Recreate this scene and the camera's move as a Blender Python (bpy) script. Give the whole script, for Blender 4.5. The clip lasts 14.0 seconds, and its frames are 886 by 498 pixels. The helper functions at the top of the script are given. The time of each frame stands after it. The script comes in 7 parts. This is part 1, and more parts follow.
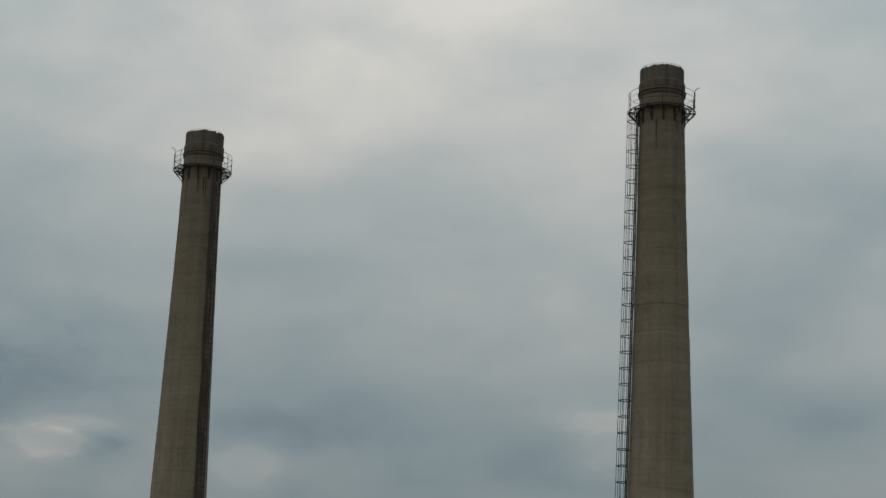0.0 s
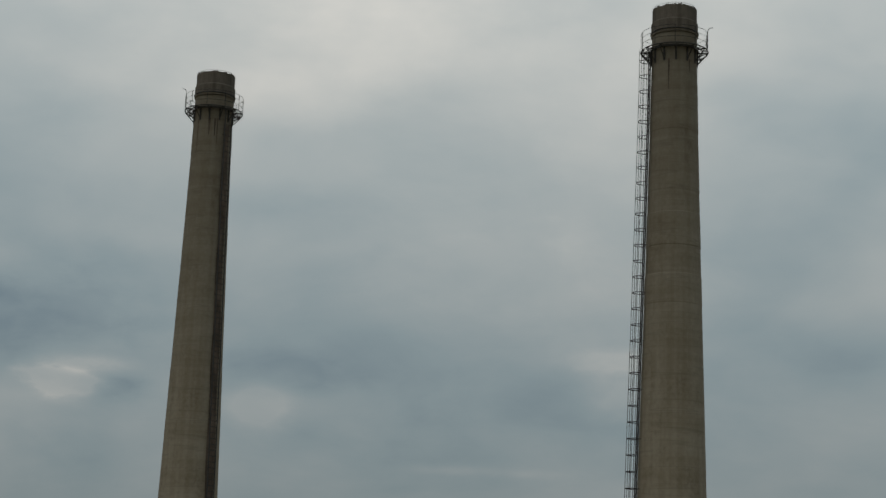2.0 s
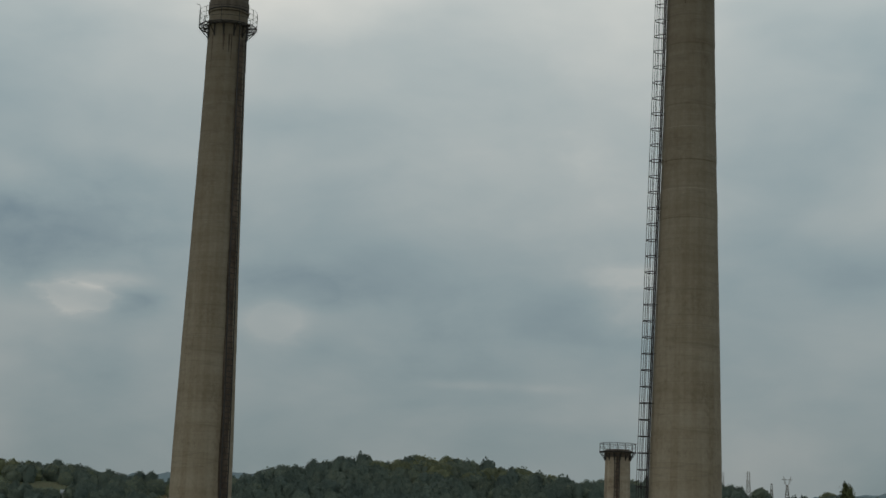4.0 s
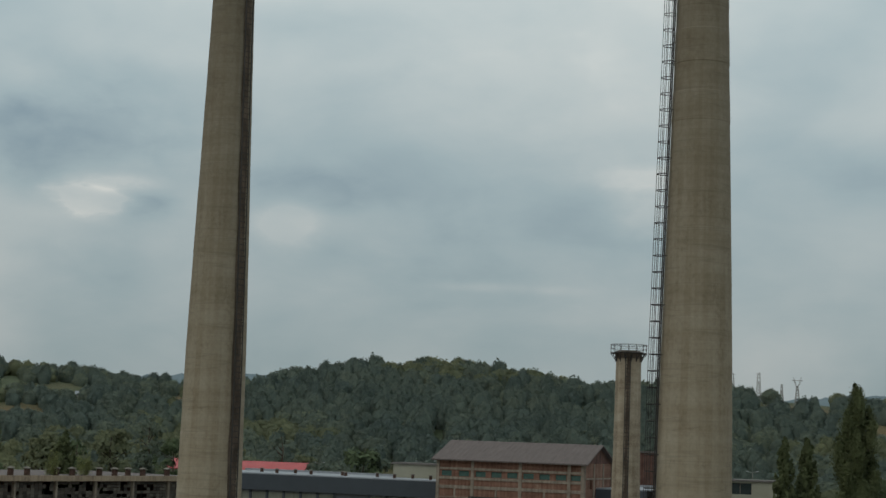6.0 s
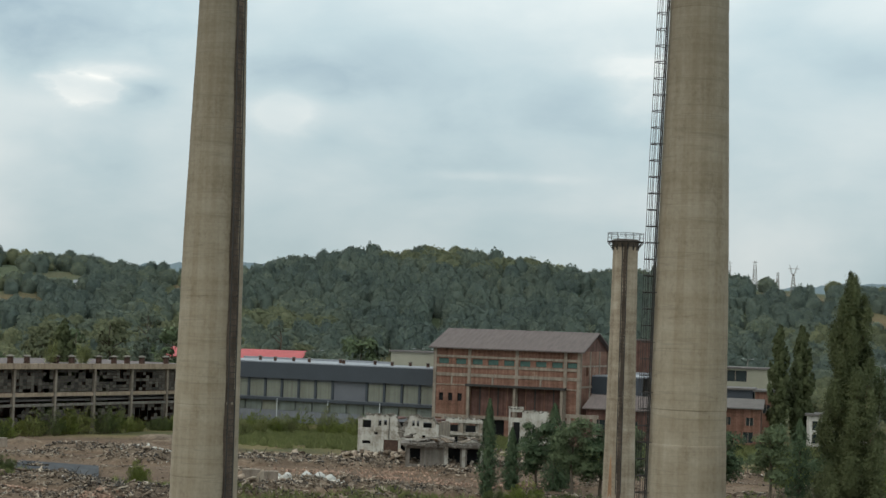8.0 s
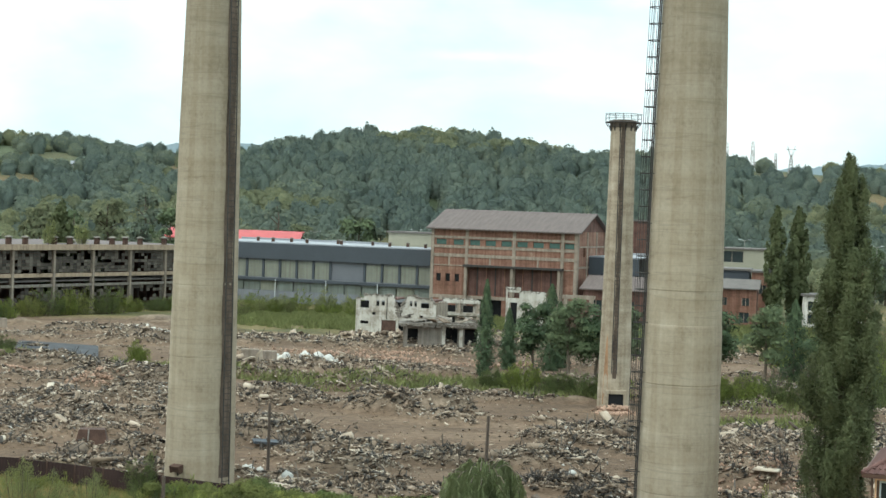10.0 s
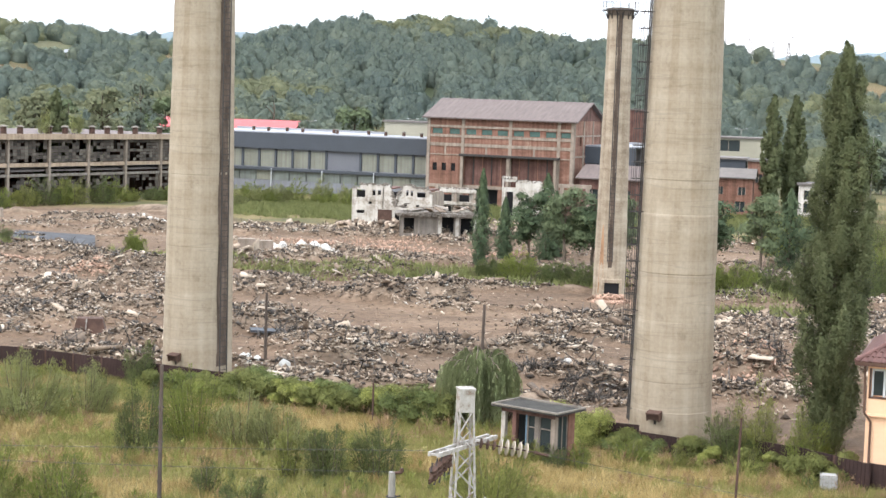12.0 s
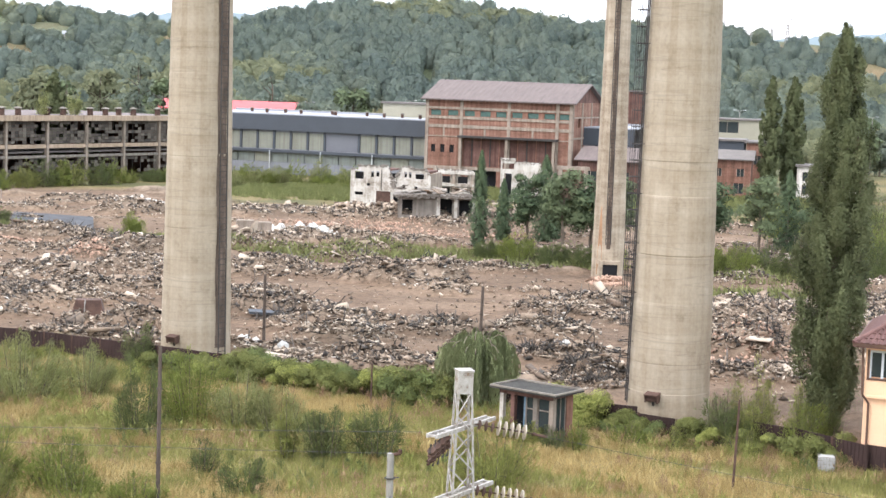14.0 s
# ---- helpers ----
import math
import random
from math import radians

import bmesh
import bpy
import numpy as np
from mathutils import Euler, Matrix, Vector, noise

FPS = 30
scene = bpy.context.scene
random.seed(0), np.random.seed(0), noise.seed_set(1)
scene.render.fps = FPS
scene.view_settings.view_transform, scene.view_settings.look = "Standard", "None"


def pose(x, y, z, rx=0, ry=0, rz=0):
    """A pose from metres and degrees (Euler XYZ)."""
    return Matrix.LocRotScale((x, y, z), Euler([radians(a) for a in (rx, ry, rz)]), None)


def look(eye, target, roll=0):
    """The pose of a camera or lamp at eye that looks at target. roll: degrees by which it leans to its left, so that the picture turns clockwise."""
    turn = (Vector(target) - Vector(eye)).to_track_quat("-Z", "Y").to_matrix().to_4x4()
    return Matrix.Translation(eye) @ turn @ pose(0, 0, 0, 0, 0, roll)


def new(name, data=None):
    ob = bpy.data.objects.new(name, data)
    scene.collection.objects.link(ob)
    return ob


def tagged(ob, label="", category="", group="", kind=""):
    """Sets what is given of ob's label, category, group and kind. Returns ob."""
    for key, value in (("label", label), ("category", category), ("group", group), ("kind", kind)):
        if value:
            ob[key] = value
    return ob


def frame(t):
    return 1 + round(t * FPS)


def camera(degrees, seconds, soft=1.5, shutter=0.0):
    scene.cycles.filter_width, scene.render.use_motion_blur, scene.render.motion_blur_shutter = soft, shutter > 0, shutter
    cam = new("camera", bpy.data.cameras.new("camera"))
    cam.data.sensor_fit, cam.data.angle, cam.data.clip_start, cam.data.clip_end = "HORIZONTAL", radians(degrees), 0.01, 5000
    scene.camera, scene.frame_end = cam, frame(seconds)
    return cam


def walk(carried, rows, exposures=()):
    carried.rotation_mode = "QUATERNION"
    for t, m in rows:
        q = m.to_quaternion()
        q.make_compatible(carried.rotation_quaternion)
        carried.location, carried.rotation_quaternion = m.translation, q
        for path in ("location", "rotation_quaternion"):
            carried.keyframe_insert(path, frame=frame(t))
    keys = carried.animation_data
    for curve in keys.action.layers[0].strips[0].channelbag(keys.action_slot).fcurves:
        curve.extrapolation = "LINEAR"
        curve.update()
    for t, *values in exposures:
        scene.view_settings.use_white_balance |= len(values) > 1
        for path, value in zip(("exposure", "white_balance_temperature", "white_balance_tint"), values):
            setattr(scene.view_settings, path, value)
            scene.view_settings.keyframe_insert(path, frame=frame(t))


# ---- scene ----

cam = camera(29.15, 14.0)
EYE = 16.0
# seconds, yaw, pitch, roll of a head that tilts down on one spot
ROWS = [
    (0.0, -0.247, 14.637, 2.102), (0.5, 0.004, 14.533, 2.108), (1.0, 0.100, 13.952, 2.116), (1.5, 0.101, 13.283, 2.109),
    (2.0, 0.087, 12.636, 2.088), (2.5, 0.103, 11.974, 2.084), (3.0, 0.200, 11.237, 2.084), (5.5, 0.798, 7.401, 2.073),
    (6.0, 0.779, 6.486, 2.054), (6.5, 0.695, 5.668, 2.030), (7.0, 0.646, 4.786, 2.026), (7.5, 0.587, 3.755, 2.007),
    (8.0, 0.552, 2.752, 1.989), (10.5, 0.295, -2.276, 1.974), (11.0, 0.286, -3.291, 1.960), (11.5, 0.223, -4.190, 1.952),
    (12.0, 0.074, -4.960, 1.948), (12.5, 0.006, -5.255, 1.967), (13.0, -0.025, -5.341, 1.972), (13.5, -0.000, -5.430, 1.967),
    (14.0, -0.000, -5.574, 1.963),
]
EXPOSURES = [(0.0, -1.5, 6500, 11), (3.0, -1.45, 6450, 9), (5.5, -1.0, 6430, 8), (6.5, -0.8, 6430, 9), (7.5, -0.42, 6450, 9), (8.2, -0.12, 6450, 10), (10.3, 0.76, 6300, 4), (11.0, 0.95, 6320, 8), (12.0, 1.40, 6420, 21), (14.0, 1.50, 6380, 23)]
walk(cam, [(t, pose(0, 0, EYE, 0, 0, yaw) @ pose(0, 0, 0, 90 + pitch) @ pose(0, 0, 0, 0, 0, roll)) for t, yaw, pitch, roll in ROWS], EXPOSURES)

# ---------------------------------------------------------------- sky and sun
SUN_EL, SUN_AZ = 52.0, -125.0   # degrees; azimuth clockwise from +y
world = bpy.data.worlds.new("sky")
scene.world = world
world.use_nodes = True
wt = world.node_tree
wt.nodes.clear()


def wmath(op, a, b=None, clamp=False):
    n = wt.nodes.new("ShaderNodeMath")
    n.operation, n.use_clamp = op, clamp
    for i, val in enumerate((a, b)):
        if val is None:
            continue
        if isinstance(val, (int, float)):
            n.inputs[i].default_value = val
        else:
            wt.links.new(val, n.inputs[i])
    return n.outputs[0]


def wnoise(vec, scale, detail, rough=0.55, dist=0.0):
    n = wt.nodes.new("ShaderNodeTexNoise")
    n.inputs["Scale"].default_value, n.inputs["Detail"].default_value = scale, detail
    n.inputs["Roughness"].default_value, n.inputs["Distortion"].default_value = rough, dist
    wt.links.new(vec, n.inputs["Vector"])
    return n.outputs["Fac"]


def wramp(fac, stops):
    n = wt.nodes.new("ShaderNodeValToRGB")
    el = n.color_ramp.elements
    while len(el) < len(stops):
        el.new(0.5)
    for e, (p, c) in zip(el, stops):
        e.position, e.color = p, (*c, 1)
    wt.links.new(fac, n.inputs[0])
    return n.outputs[0]


sky = wt.nodes.new("ShaderNodeTexSky")
sky.sky_type, sky.sun_disc = "NISHITA", False
sky.sun_elevation, sky.sun_rotation = radians(SUN_EL), radians(SUN_AZ)
coord = wt.nodes.new("ShaderNodeTexCoord")
stretch = wt.nodes.new("ShaderNodeMapping")
stretch.inputs["Scale"].default_value = (1.0, 1.0, 2.0)
wt.links.new(coord.outputs["Generated"], stretch.inputs["Vector"])
vec = stretch.outputs["Vector"]
big = wnoise(vec, 2.6, 3, 0.5, 0.2)
fine = wnoise(vec, 10.0, 5, 0.5, 0.25)
cover = wmath("ADD", wmath("MULTIPLY", big, 0.76), wmath("MULTIPLY", fine, 0.24))
sep = wt.nodes.new("ShaderNodeSeparateXYZ")
wt.links.new(coord.outputs["Generated"], sep.inputs[0])


ragged = wnoise(vec, 16.0, 5, 0.55, 0.1)


def wblob(az, el, wide, high, torn=1.0):
    """A soft cloud lobe round one direction of the sky; torn: how ragged its edge is."""
    dx = wmath("DIVIDE", wmath("SUBTRACT", sep.outputs[0], math.sin(radians(az)) * math.cos(radians(el))), math.radians(wide))
    dz = wmath("DIVIDE", wmath("SUBTRACT", sep.outputs[2], math.sin(radians(el))), math.radians(high))
    wob = wmath("MULTIPLY", wmath("SUBTRACT", ragged, 0.5), 3.2 * torn)
    r2 = wmath("ADD", wmath("MULTIPLY", dx, dx), wmath("MULTIPLY", dz, dz))
    return wmath("POWER", 2.718, wmath("MULTIPLY", wmath("ADD", r2, wob), -1.0), clamp=True)


LOBES = [  # azimuth, elevation, width, height, raggedness, weight: lit cloud edges and darker troughs
    (-12.7, 7.5, 1.0, 0.42, 3.4, 0.16), (-11.8, 8.25, 1.1, 0.26, 3.2, 0.13), (-13.8, 7.0, 1.4, 0.3, 1.6, 0.05), (-6.1, 7.1, 1.1, 0.8, 1.2, 0.13),
    (6.2, 7.9, 1.4, 1.2, 1.0, 0.13), (5.6, 9.0, 2.2, 0.35, 1.2, 0.08), (0.8, 5.25, 1.6, 0.16, 1.0, 0.07), (3.2, 5.2, 1.0, 0.16, 1.0, 0.06),
    (0.5, 24.0, 8.5, 5.0, 0.4, 0.20), (1.5, 12.0, 7.0, 2.6, 0.6, 0.08), (-3.0, 7.6, 5.0, 0.8, 0.6, 0.05),
    (-10.9, 7.4, 1.0, 0.55, 0.8, -0.12), (-5.2, 8.3, 3.2, 0.8, 0.8, -0.13), (-13.0, 9.8, 5.0, 2.4, 0.5, -0.20), (-9.5, 19.0, 6.0, 4.5, 0.4, 0.11), (12.5, 14.0, 3.5, 4.0, 0.6, -0.03), (-1.0, 6.4, 5.0, 0.9, 0.8, 0.05), (-14.5, 5.2, 4.0, 1.5, 0.5, -0.11), (9.0, 15.5, 7.0, 5.0, 0.4, 0.06),
]
for az, el, wide, high, torn, weight in LOBES:
    cover = wmath("ADD", cover, wmath("MULTIPLY", wblob(az, el, wide, high, torn), weight))
wisp = wt.nodes.new("ShaderNodeMapping")
wisp.inputs["Scale"].default_value = (1.0, 1.0, 2.3)
wt.links.new(coord.outputs["Generated"], wisp.inputs["Vector"])
low = wmath("MULTIPLY", wmath("SUBTRACT", 0.24, sep.outputs[2], True), 5.0, True)
cover = wmath("ADD", cover, wmath("MULTIPLY", wmath("MULTIPLY", wmath("SUBTRACT", wnoise(wisp.outputs["Vector"], 9.0, 6, 0.55, 0.4), 0.5), 0.24), low))
clouds = wramp(cover, [(0.26, (0.44, 0.60, 0.70)), (0.42, (0.75, 0.92, 0.96)), (0.58, (1.00, 1.095, 1.09)), (0.80, (1.52, 1.50, 1.40))])
thin = wramp(cover, [(0.28, (0.80, 0.80, 0.80)), (0.55, (0.97, 0.97, 0.97))])
dim = wt.nodes.new("ShaderNodeMixRGB")
dim.blend_type = "MULTIPLY"
dim.inputs[0].default_value = 1.0
dim.inputs[2].default_value = (0.10, 0.10, 0.10, 1)
wt.links.new(sky.outputs[0], dim.inputs[1])
rise = wmath("MINIMUM", wmath("ADD", wmath("MULTIPLY", wmath("MAXIMUM", sep.outputs[2], 0.0), 1.55), 0.66), 1.3)
graded_sky = wt.nodes.new("ShaderNodeMixRGB")
graded_sky.blend_type = "MULTIPLY"
graded_sky.inputs[0].default_value = 1.0
wt.links.new(clouds, graded_sky.inputs[1])
wt.links.new(rise, graded_sky.inputs[2])
over = wt.nodes.new("ShaderNodeMixRGB")
wt.links.new(thin, over.inputs[0])
wt.links.new(dim.outputs[0], over.inputs[1])
wt.links.new(graded_sky.outputs[0], over.inputs[2])
bg = wt.nodes.new("ShaderNodeBackground")
bg.inputs["Strength"].default_value = 1.0
wout = wt.nodes.new("ShaderNodeOutputWorld")
wt.links.new(over.outputs[0], bg.inputs[0])
wt.links.new(bg.outputs[0], wout.inputs[0])

sun = new("sun", bpy.data.lights.new("sun", "SUN"))
sun.data.energy, sun.data.angle, sun.data.color = 0.8, radians(14), (1.0, 0.94, 0.85)
_az, _el = radians(SUN_AZ), radians(SUN_EL)
sun.matrix_world = look((60 * math.sin(_az) * math.cos(_el), 60 * math.cos(_az) * math.cos(_el), 60 * math.sin(_el)), (0, 0, 0))


# ---------------------------------------------------------------- materials
def material(name, stops, rough=0.85, metal=0.0, scale=1.0, bump=0.3, stretch=(1, 1, 1), vary=0.0, island=0.0, leaf=0.0, fine=12.0, spec=0.3, streak=0.0, bands=0.0, height_tone=None, pour=0.0):
    """Colour from two scales of noise through the stops; vary: by object, island: by loose piece; leaf: light through; streak: dark runs down."""
    m = bpy.data.materials.new(name)
    m.use_nodes = True
    nt = m.node_tree
    nt.nodes.clear()
    N, L = nt.nodes.new, nt.links.new
    tc = N("ShaderNodeTexCoord")
    mp = N("ShaderNodeMapping")
    mp.inputs["Scale"].default_value = stretch
    L(tc.outputs["Object"], mp.inputs["Vector"])

    def tex(sc, det, rg=0.6):
        n = N("ShaderNodeTexNoise")
        n.inputs["Scale"].default_value, n.inputs["Detail"].default_value, n.inputs["Roughness"].default_value = sc, det, rg
        L(mp.outputs["Vector"], n.inputs["Vector"])
        return n.outputs["Fac"]

    def arith(op, a, b):
        n = N("ShaderNodeMath")
        n.operation = op
        for i, val in enumerate((a, b)):
            if isinstance(val, (int, float)):
                n.inputs[i].default_value = val
            else:
                L(val, n.inputs[i])
        return n.outputs[0]

    coarse, grain = tex(scale, 4), tex(scale * fine, 3)
    fac = arith("ADD", arith("MULTIPLY", coarse, 0.65), arith("MULTIPLY", grain, 0.35))
    if vary:
        oi = N("ShaderNodeObjectInfo")
        fac = arith("ADD", fac, arith("MULTIPLY", arith("SUBTRACT", oi.outputs["Random"], 0.5), vary))
    if island:
        ge = N("ShaderNodeNewGeometry")
        fac = arith("ADD", fac, arith("MULTIPLY", arith("SUBTRACT", ge.outputs["Random Per Island"], 0.5), island))
    rp = N("ShaderNodeValToRGB")
    el = rp.color_ramp.elements
    while len(el) < len(stops):
        el.new(0.5)
    for e, (p, c) in zip(el, stops):
        e.position, e.color = p, (*c, 1)
    L(fac, rp.inputs[0])
    col = rp.outputs[0]
    if streak:
        mp2 = N("ShaderNodeMapping")
        mp2.inputs["Scale"].default_value = (1.6, 1.6, 0.05)
        L(tc.outputs["Object"], mp2.inputs["Vector"])
        n = N("ShaderNodeTexNoise")
        n.inputs["Scale"].default_value, n.inputs["Detail"].default_value = 1.6, 5
        L(mp2.outputs["Vector"], n.inputs["Vector"])
        r2 = N("ShaderNodeValToRGB")
        r2.color_ramp.elements[0].position, r2.color_ramp.elements[1].position = 0.36, 0.60
        low = 1.0 - streak
        r2.color_ramp.elements[0].color = (low, low * 0.97, low * 0.93, 1)
        r2.color_ramp.elements[1].color = (1, 1, 1, 1)
        L(n.outputs["Fac"], r2.inputs[0])
        mx = N("ShaderNodeMixRGB")
        mx.blend_type = "MULTIPLY"
        mx.inputs[0].default_value = 1.0
        L(col, mx.inputs[1])
        L(r2.outputs[0], mx.inputs[2])
        col = mx.outputs[0]
    if bands:
        mp3 = N("ShaderNodeMapping")
        mp3.inputs["Scale"].default_value = (0.12, 0.12, 1.1)
        L(tc.outputs["Object"], mp3.inputs["Vector"])
        n = N("ShaderNodeTexNoise")
        n.inputs["Scale"].default_value, n.inputs["Detail"].default_value, n.inputs["Roughness"].default_value = 1.3, 5, 0.65
        L(mp3.outputs["Vector"], n.inputs["Vector"])
        r3 = N("ShaderNodeValToRGB")
        r3.color_ramp.elements[0].position, r3.color_ramp.elements[1].position = 0.34, 0.62
        low = 1.0 - bands
        r3.color_ramp.elements[0].color = (low, low * 0.96, low * 0.9, 1)
        r3.color_ramp.elements[1].color = (1.08, 1.07, 1.05, 1)
        L(n.outputs["Fac"], r3.inputs[0])
        mx = N("ShaderNodeMixRGB")
        mx.blend_type = "MULTIPLY"
        mx.inputs[0].default_value = 1.0
        L(col, mx.inputs[1])
        L(r3.outputs[0], mx.inputs[2])
        col = mx.outputs[0]
    if pour:
        # thin wavering lines left by each pour of concrete
        mp4 = N("ShaderNodeMapping")
        mp4.inputs["Scale"].default_value = (0.05, 0.05, 1.25)
        L(tc.outputs["Object"], mp4.inputs["Vector"])
        n = N("ShaderNodeTexNoise")
        n.inputs["Scale"].default_value, n.inputs["Detail"].default_value, n.inputs["Roughness"].default_value = 0.9, 3, 0.45
        L(mp4.outputs["Vector"], n.inputs["Vector"])
        r4 = N("ShaderNodeValToRGB")
        el4 = r4.color_ramp.elements
        for _ in range(4):
            el4.new(0.5)
        low = 1.0 - pour
        for e, (pp, cc) in zip(el4, ((0.40, 1.0), (0.408, low), (0.416, 1.0), (0.53, 1.0), (0.536, low), (0.545, 1.0))):
            e.position, e.color = pp, (cc, cc * 0.98, cc * 0.95, 1)
        L(n.outputs["Fac"], r4.inputs[0])
        mx = N("ShaderNodeMixRGB")
        mx.blend_type = "MULTIPLY"
        L(grain, mx.inputs[0])
        L(col, mx.inputs[1])
        L(r4.outputs[0], mx.inputs[2])
        col = mx.outputs[0]
    if height_tone:
        # multiplies the colour darker with height over the given range, unevenly
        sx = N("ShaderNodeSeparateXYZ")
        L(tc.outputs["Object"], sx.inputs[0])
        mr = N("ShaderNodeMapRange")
        mr.inputs["From Min"].default_value, mr.inputs["From Max"].default_value = height_tone[0], height_tone[1]
        mr.inputs["To Min"].default_value, mr.inputs["To Max"].default_value = 1.0, height_tone[2]
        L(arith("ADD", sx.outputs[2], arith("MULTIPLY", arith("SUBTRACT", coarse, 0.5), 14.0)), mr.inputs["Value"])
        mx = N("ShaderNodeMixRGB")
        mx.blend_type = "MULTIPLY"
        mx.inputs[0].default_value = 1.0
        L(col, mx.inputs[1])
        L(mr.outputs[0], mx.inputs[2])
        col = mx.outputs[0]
    bs = N("ShaderNodeBsdfPrincipled")
    bs.inputs["Roughness"].default_value, bs.inputs["Metallic"].default_value = rough, metal
    bs.inputs["Specular IOR Level"].default_value = spec
    L(col, bs.inputs["Base Color"])
    if bump:
        bn = N("ShaderNodeBump")
        bn.inputs["Strength"].default_value, bn.inputs["Distance"].default_value = bump, 0.05
        L(fac, bn.inputs["Height"])
        L(bn.outputs[0], bs.inputs["Normal"])
    out = N("ShaderNodeOutputMaterial")
    if leaf:
        an = N("ShaderNodeAttribute")
        an.attribute_name = "lean"
        L(an.outputs["Vector"], bs.inputs["Normal"])
        tr = N("ShaderNodeBsdfTranslucent")
        L(an.outputs["Vector"], tr.inputs["Normal"])
        L(col, tr.inputs["Color"])
        mix = N("ShaderNodeMixShader")
        mix.inputs[0].default_value = leaf
        L(bs.outputs[0], mix.inputs[1])
        L(tr.outputs[0], mix.inputs[2])
        L(mix.outputs[0], out.inputs[0])
    else:
        L(bs.outputs[0], out.inputs[0])
    return m


def tone(r, g, b, lo=0.75, hi=1.25):
    return [(0.3, (r * lo, g * lo, b * lo)), (0.5, (r, g, b)), (0.7, (min(1, r * hi), min(1, g * hi), min(1, b * hi)))]


M_CONC = material("chimney concrete", [(0.30, (0.20, 0.165, 0.125)), (0.44, (0.29, 0.248, 0.192)), (0.6, (0.345, 0.301, 0.240)), (0.75, (0.41, 0.364, 0.299))], 0.9, scale=0.6, bump=0.25, stretch=(1, 1, 0.8), streak=0.13, fine=9, bands=0.08, height_tone=(14, 46.5, 0.52), pour=0.33)
M_CONC_OLD = material("stained chimney concrete", [(0.30, (0.20, 0.15, 0.11)), (0.46, (0.325, 0.27, 0.205)), (0.6, (0.40, 0.345, 0.27)), (0.75, (0.44, 0.39, 0.315))], 0.9, scale=0.8, bump=0.3, streak=0.25, fine=9, bands=0.22)
M_SOOT = material("sooty concrete", tone(0.135, 0.112, 0.092), 0.95, scale=1.2, bump=0.4, streak=0.4)
M_STAIN = material("dark rust stain", tone(0.105, 0.078, 0.06, 0.4, 1.9), 0.95, scale=2.2, bump=0.2, stretch=(1, 1, 0.25))
M_STEEL = material("weathered dark steel", tone(0.055, 0.05, 0.047), 0.7, 0.4, scale=3, bump=0.1)
M_RUST = material("rusty steel", tone(0.085, 0.05, 0.038, 0.5, 1.6), 0.9, 0.2, scale=2, bump=0.2)
M_GALV = material("chalky white steel paint", [(0.38, (0.15, 0.095, 0.065)), (0.46, (0.26, 0.24, 0.215)), (0.64, (0.37, 0.355, 0.33))], 0.7, 0.0, scale=5, bump=0.1)
M_POLE = material("grey pole concrete", tone(0.22, 0.21, 0.19), 0.9, scale=3, bump=0.2)
M_WOODPOLE = material("tarred pole", tone(0.075, 0.058, 0.047, 0.6, 1.5), 0.9, scale=4, bump=0.2, stretch=(1, 1, 0.2))
M_BRICK = material("red brickwork", [(0.3, (0.115, 0.064, 0.049)), (0.46, (0.215, 0.112, 0.082)), (0.58, (0.262, 0.146, 0.109)), (0.7, (0.34, 0.25, 0.195))], 0.92, scale=0.35, bump=0.3, streak=0.3, fine=9, bands=0.2)
M_BRICK2 = material("dark brick infill", [(0.3, (0.075, 0.042, 0.036)), (0.5, (0.135, 0.07, 0.056)), (0.7, (0.19, 0.11, 0.09))], 0.92, scale=0.7, bump=0.3, streak=0.35)
M_FRAME = material("aged frame concrete", tone(0.28, 0.23, 0.185, 0.6, 1.3), 0.92, scale=0.8, bump=0.3, streak=0.25)
M_ROOFP = material("brown roof sheet", tone(0.125, 0.098, 0.09, 0.75, 1.25), 0.8, scale=0.5, bump=0.2, stretch=(4, 1, 1))
M_DARK = material("dark interior", tone(0.012, 0.012, 0.013), 0.95, scale=1, bump=0)
M_GLASSG = material("green dusty glass", tone(0.05, 0.10, 0.085), 0.25, scale=2, bump=0.05, spec=0.5)
M_GREY = material("grey cladding", tone(0.055, 0.063, 0.074, 0.88, 1.12), 0.65, scale=0.3, bump=0.05)
M_GREY2 = material("light grey cladding", tone(0.195, 0.205, 0.222, 0.9, 1.1), 0.7, scale=0.3, bump=0.05, streak=0.12)
M_POLY = material("yellowed glazing", tone(0.22, 0.225, 0.18, 0.8, 1.15), 0.45, scale=0.5, bump=0.05, streak=0.2)
M_POLYG = material("grey green glazing", tone(0.17, 0.19, 0.17, 0.8, 1.2), 0.45, scale=0.5, bump=0.05, streak=0.2)
M_ROOFW = material("pale roof membrane", tone(0.27, 0.28, 0.30, 0.85, 1.15), 0.7, scale=0.3, bump=0.05)
M_ROOFG = material("grey bitumen roof", tone(0.14, 0.125, 0.115), 0.9, scale=0.3, bump=0.2)
M_RED = material("red roof sheet", tone(0.42, 0.085, 0.085, 0.85, 1.15), 0.6, scale=0.5, bump=0.1)
M_CREAM = material("cream wall", tone(0.30, 0.285, 0.22, 0.9, 1.1), 0.85, scale=0.5, bump=0.1)
M_WHITE = material("soiled white plaster", [(0.32, (0.17, 0.145, 0.12)), (0.42, (0.40, 0.37, 0.325)), (0.54, (0.58, 0.55, 0.50)), (0.75, (0.68, 0.66, 0.61))], 0.9, scale=0.9, bump=0.3, streak=0.25)
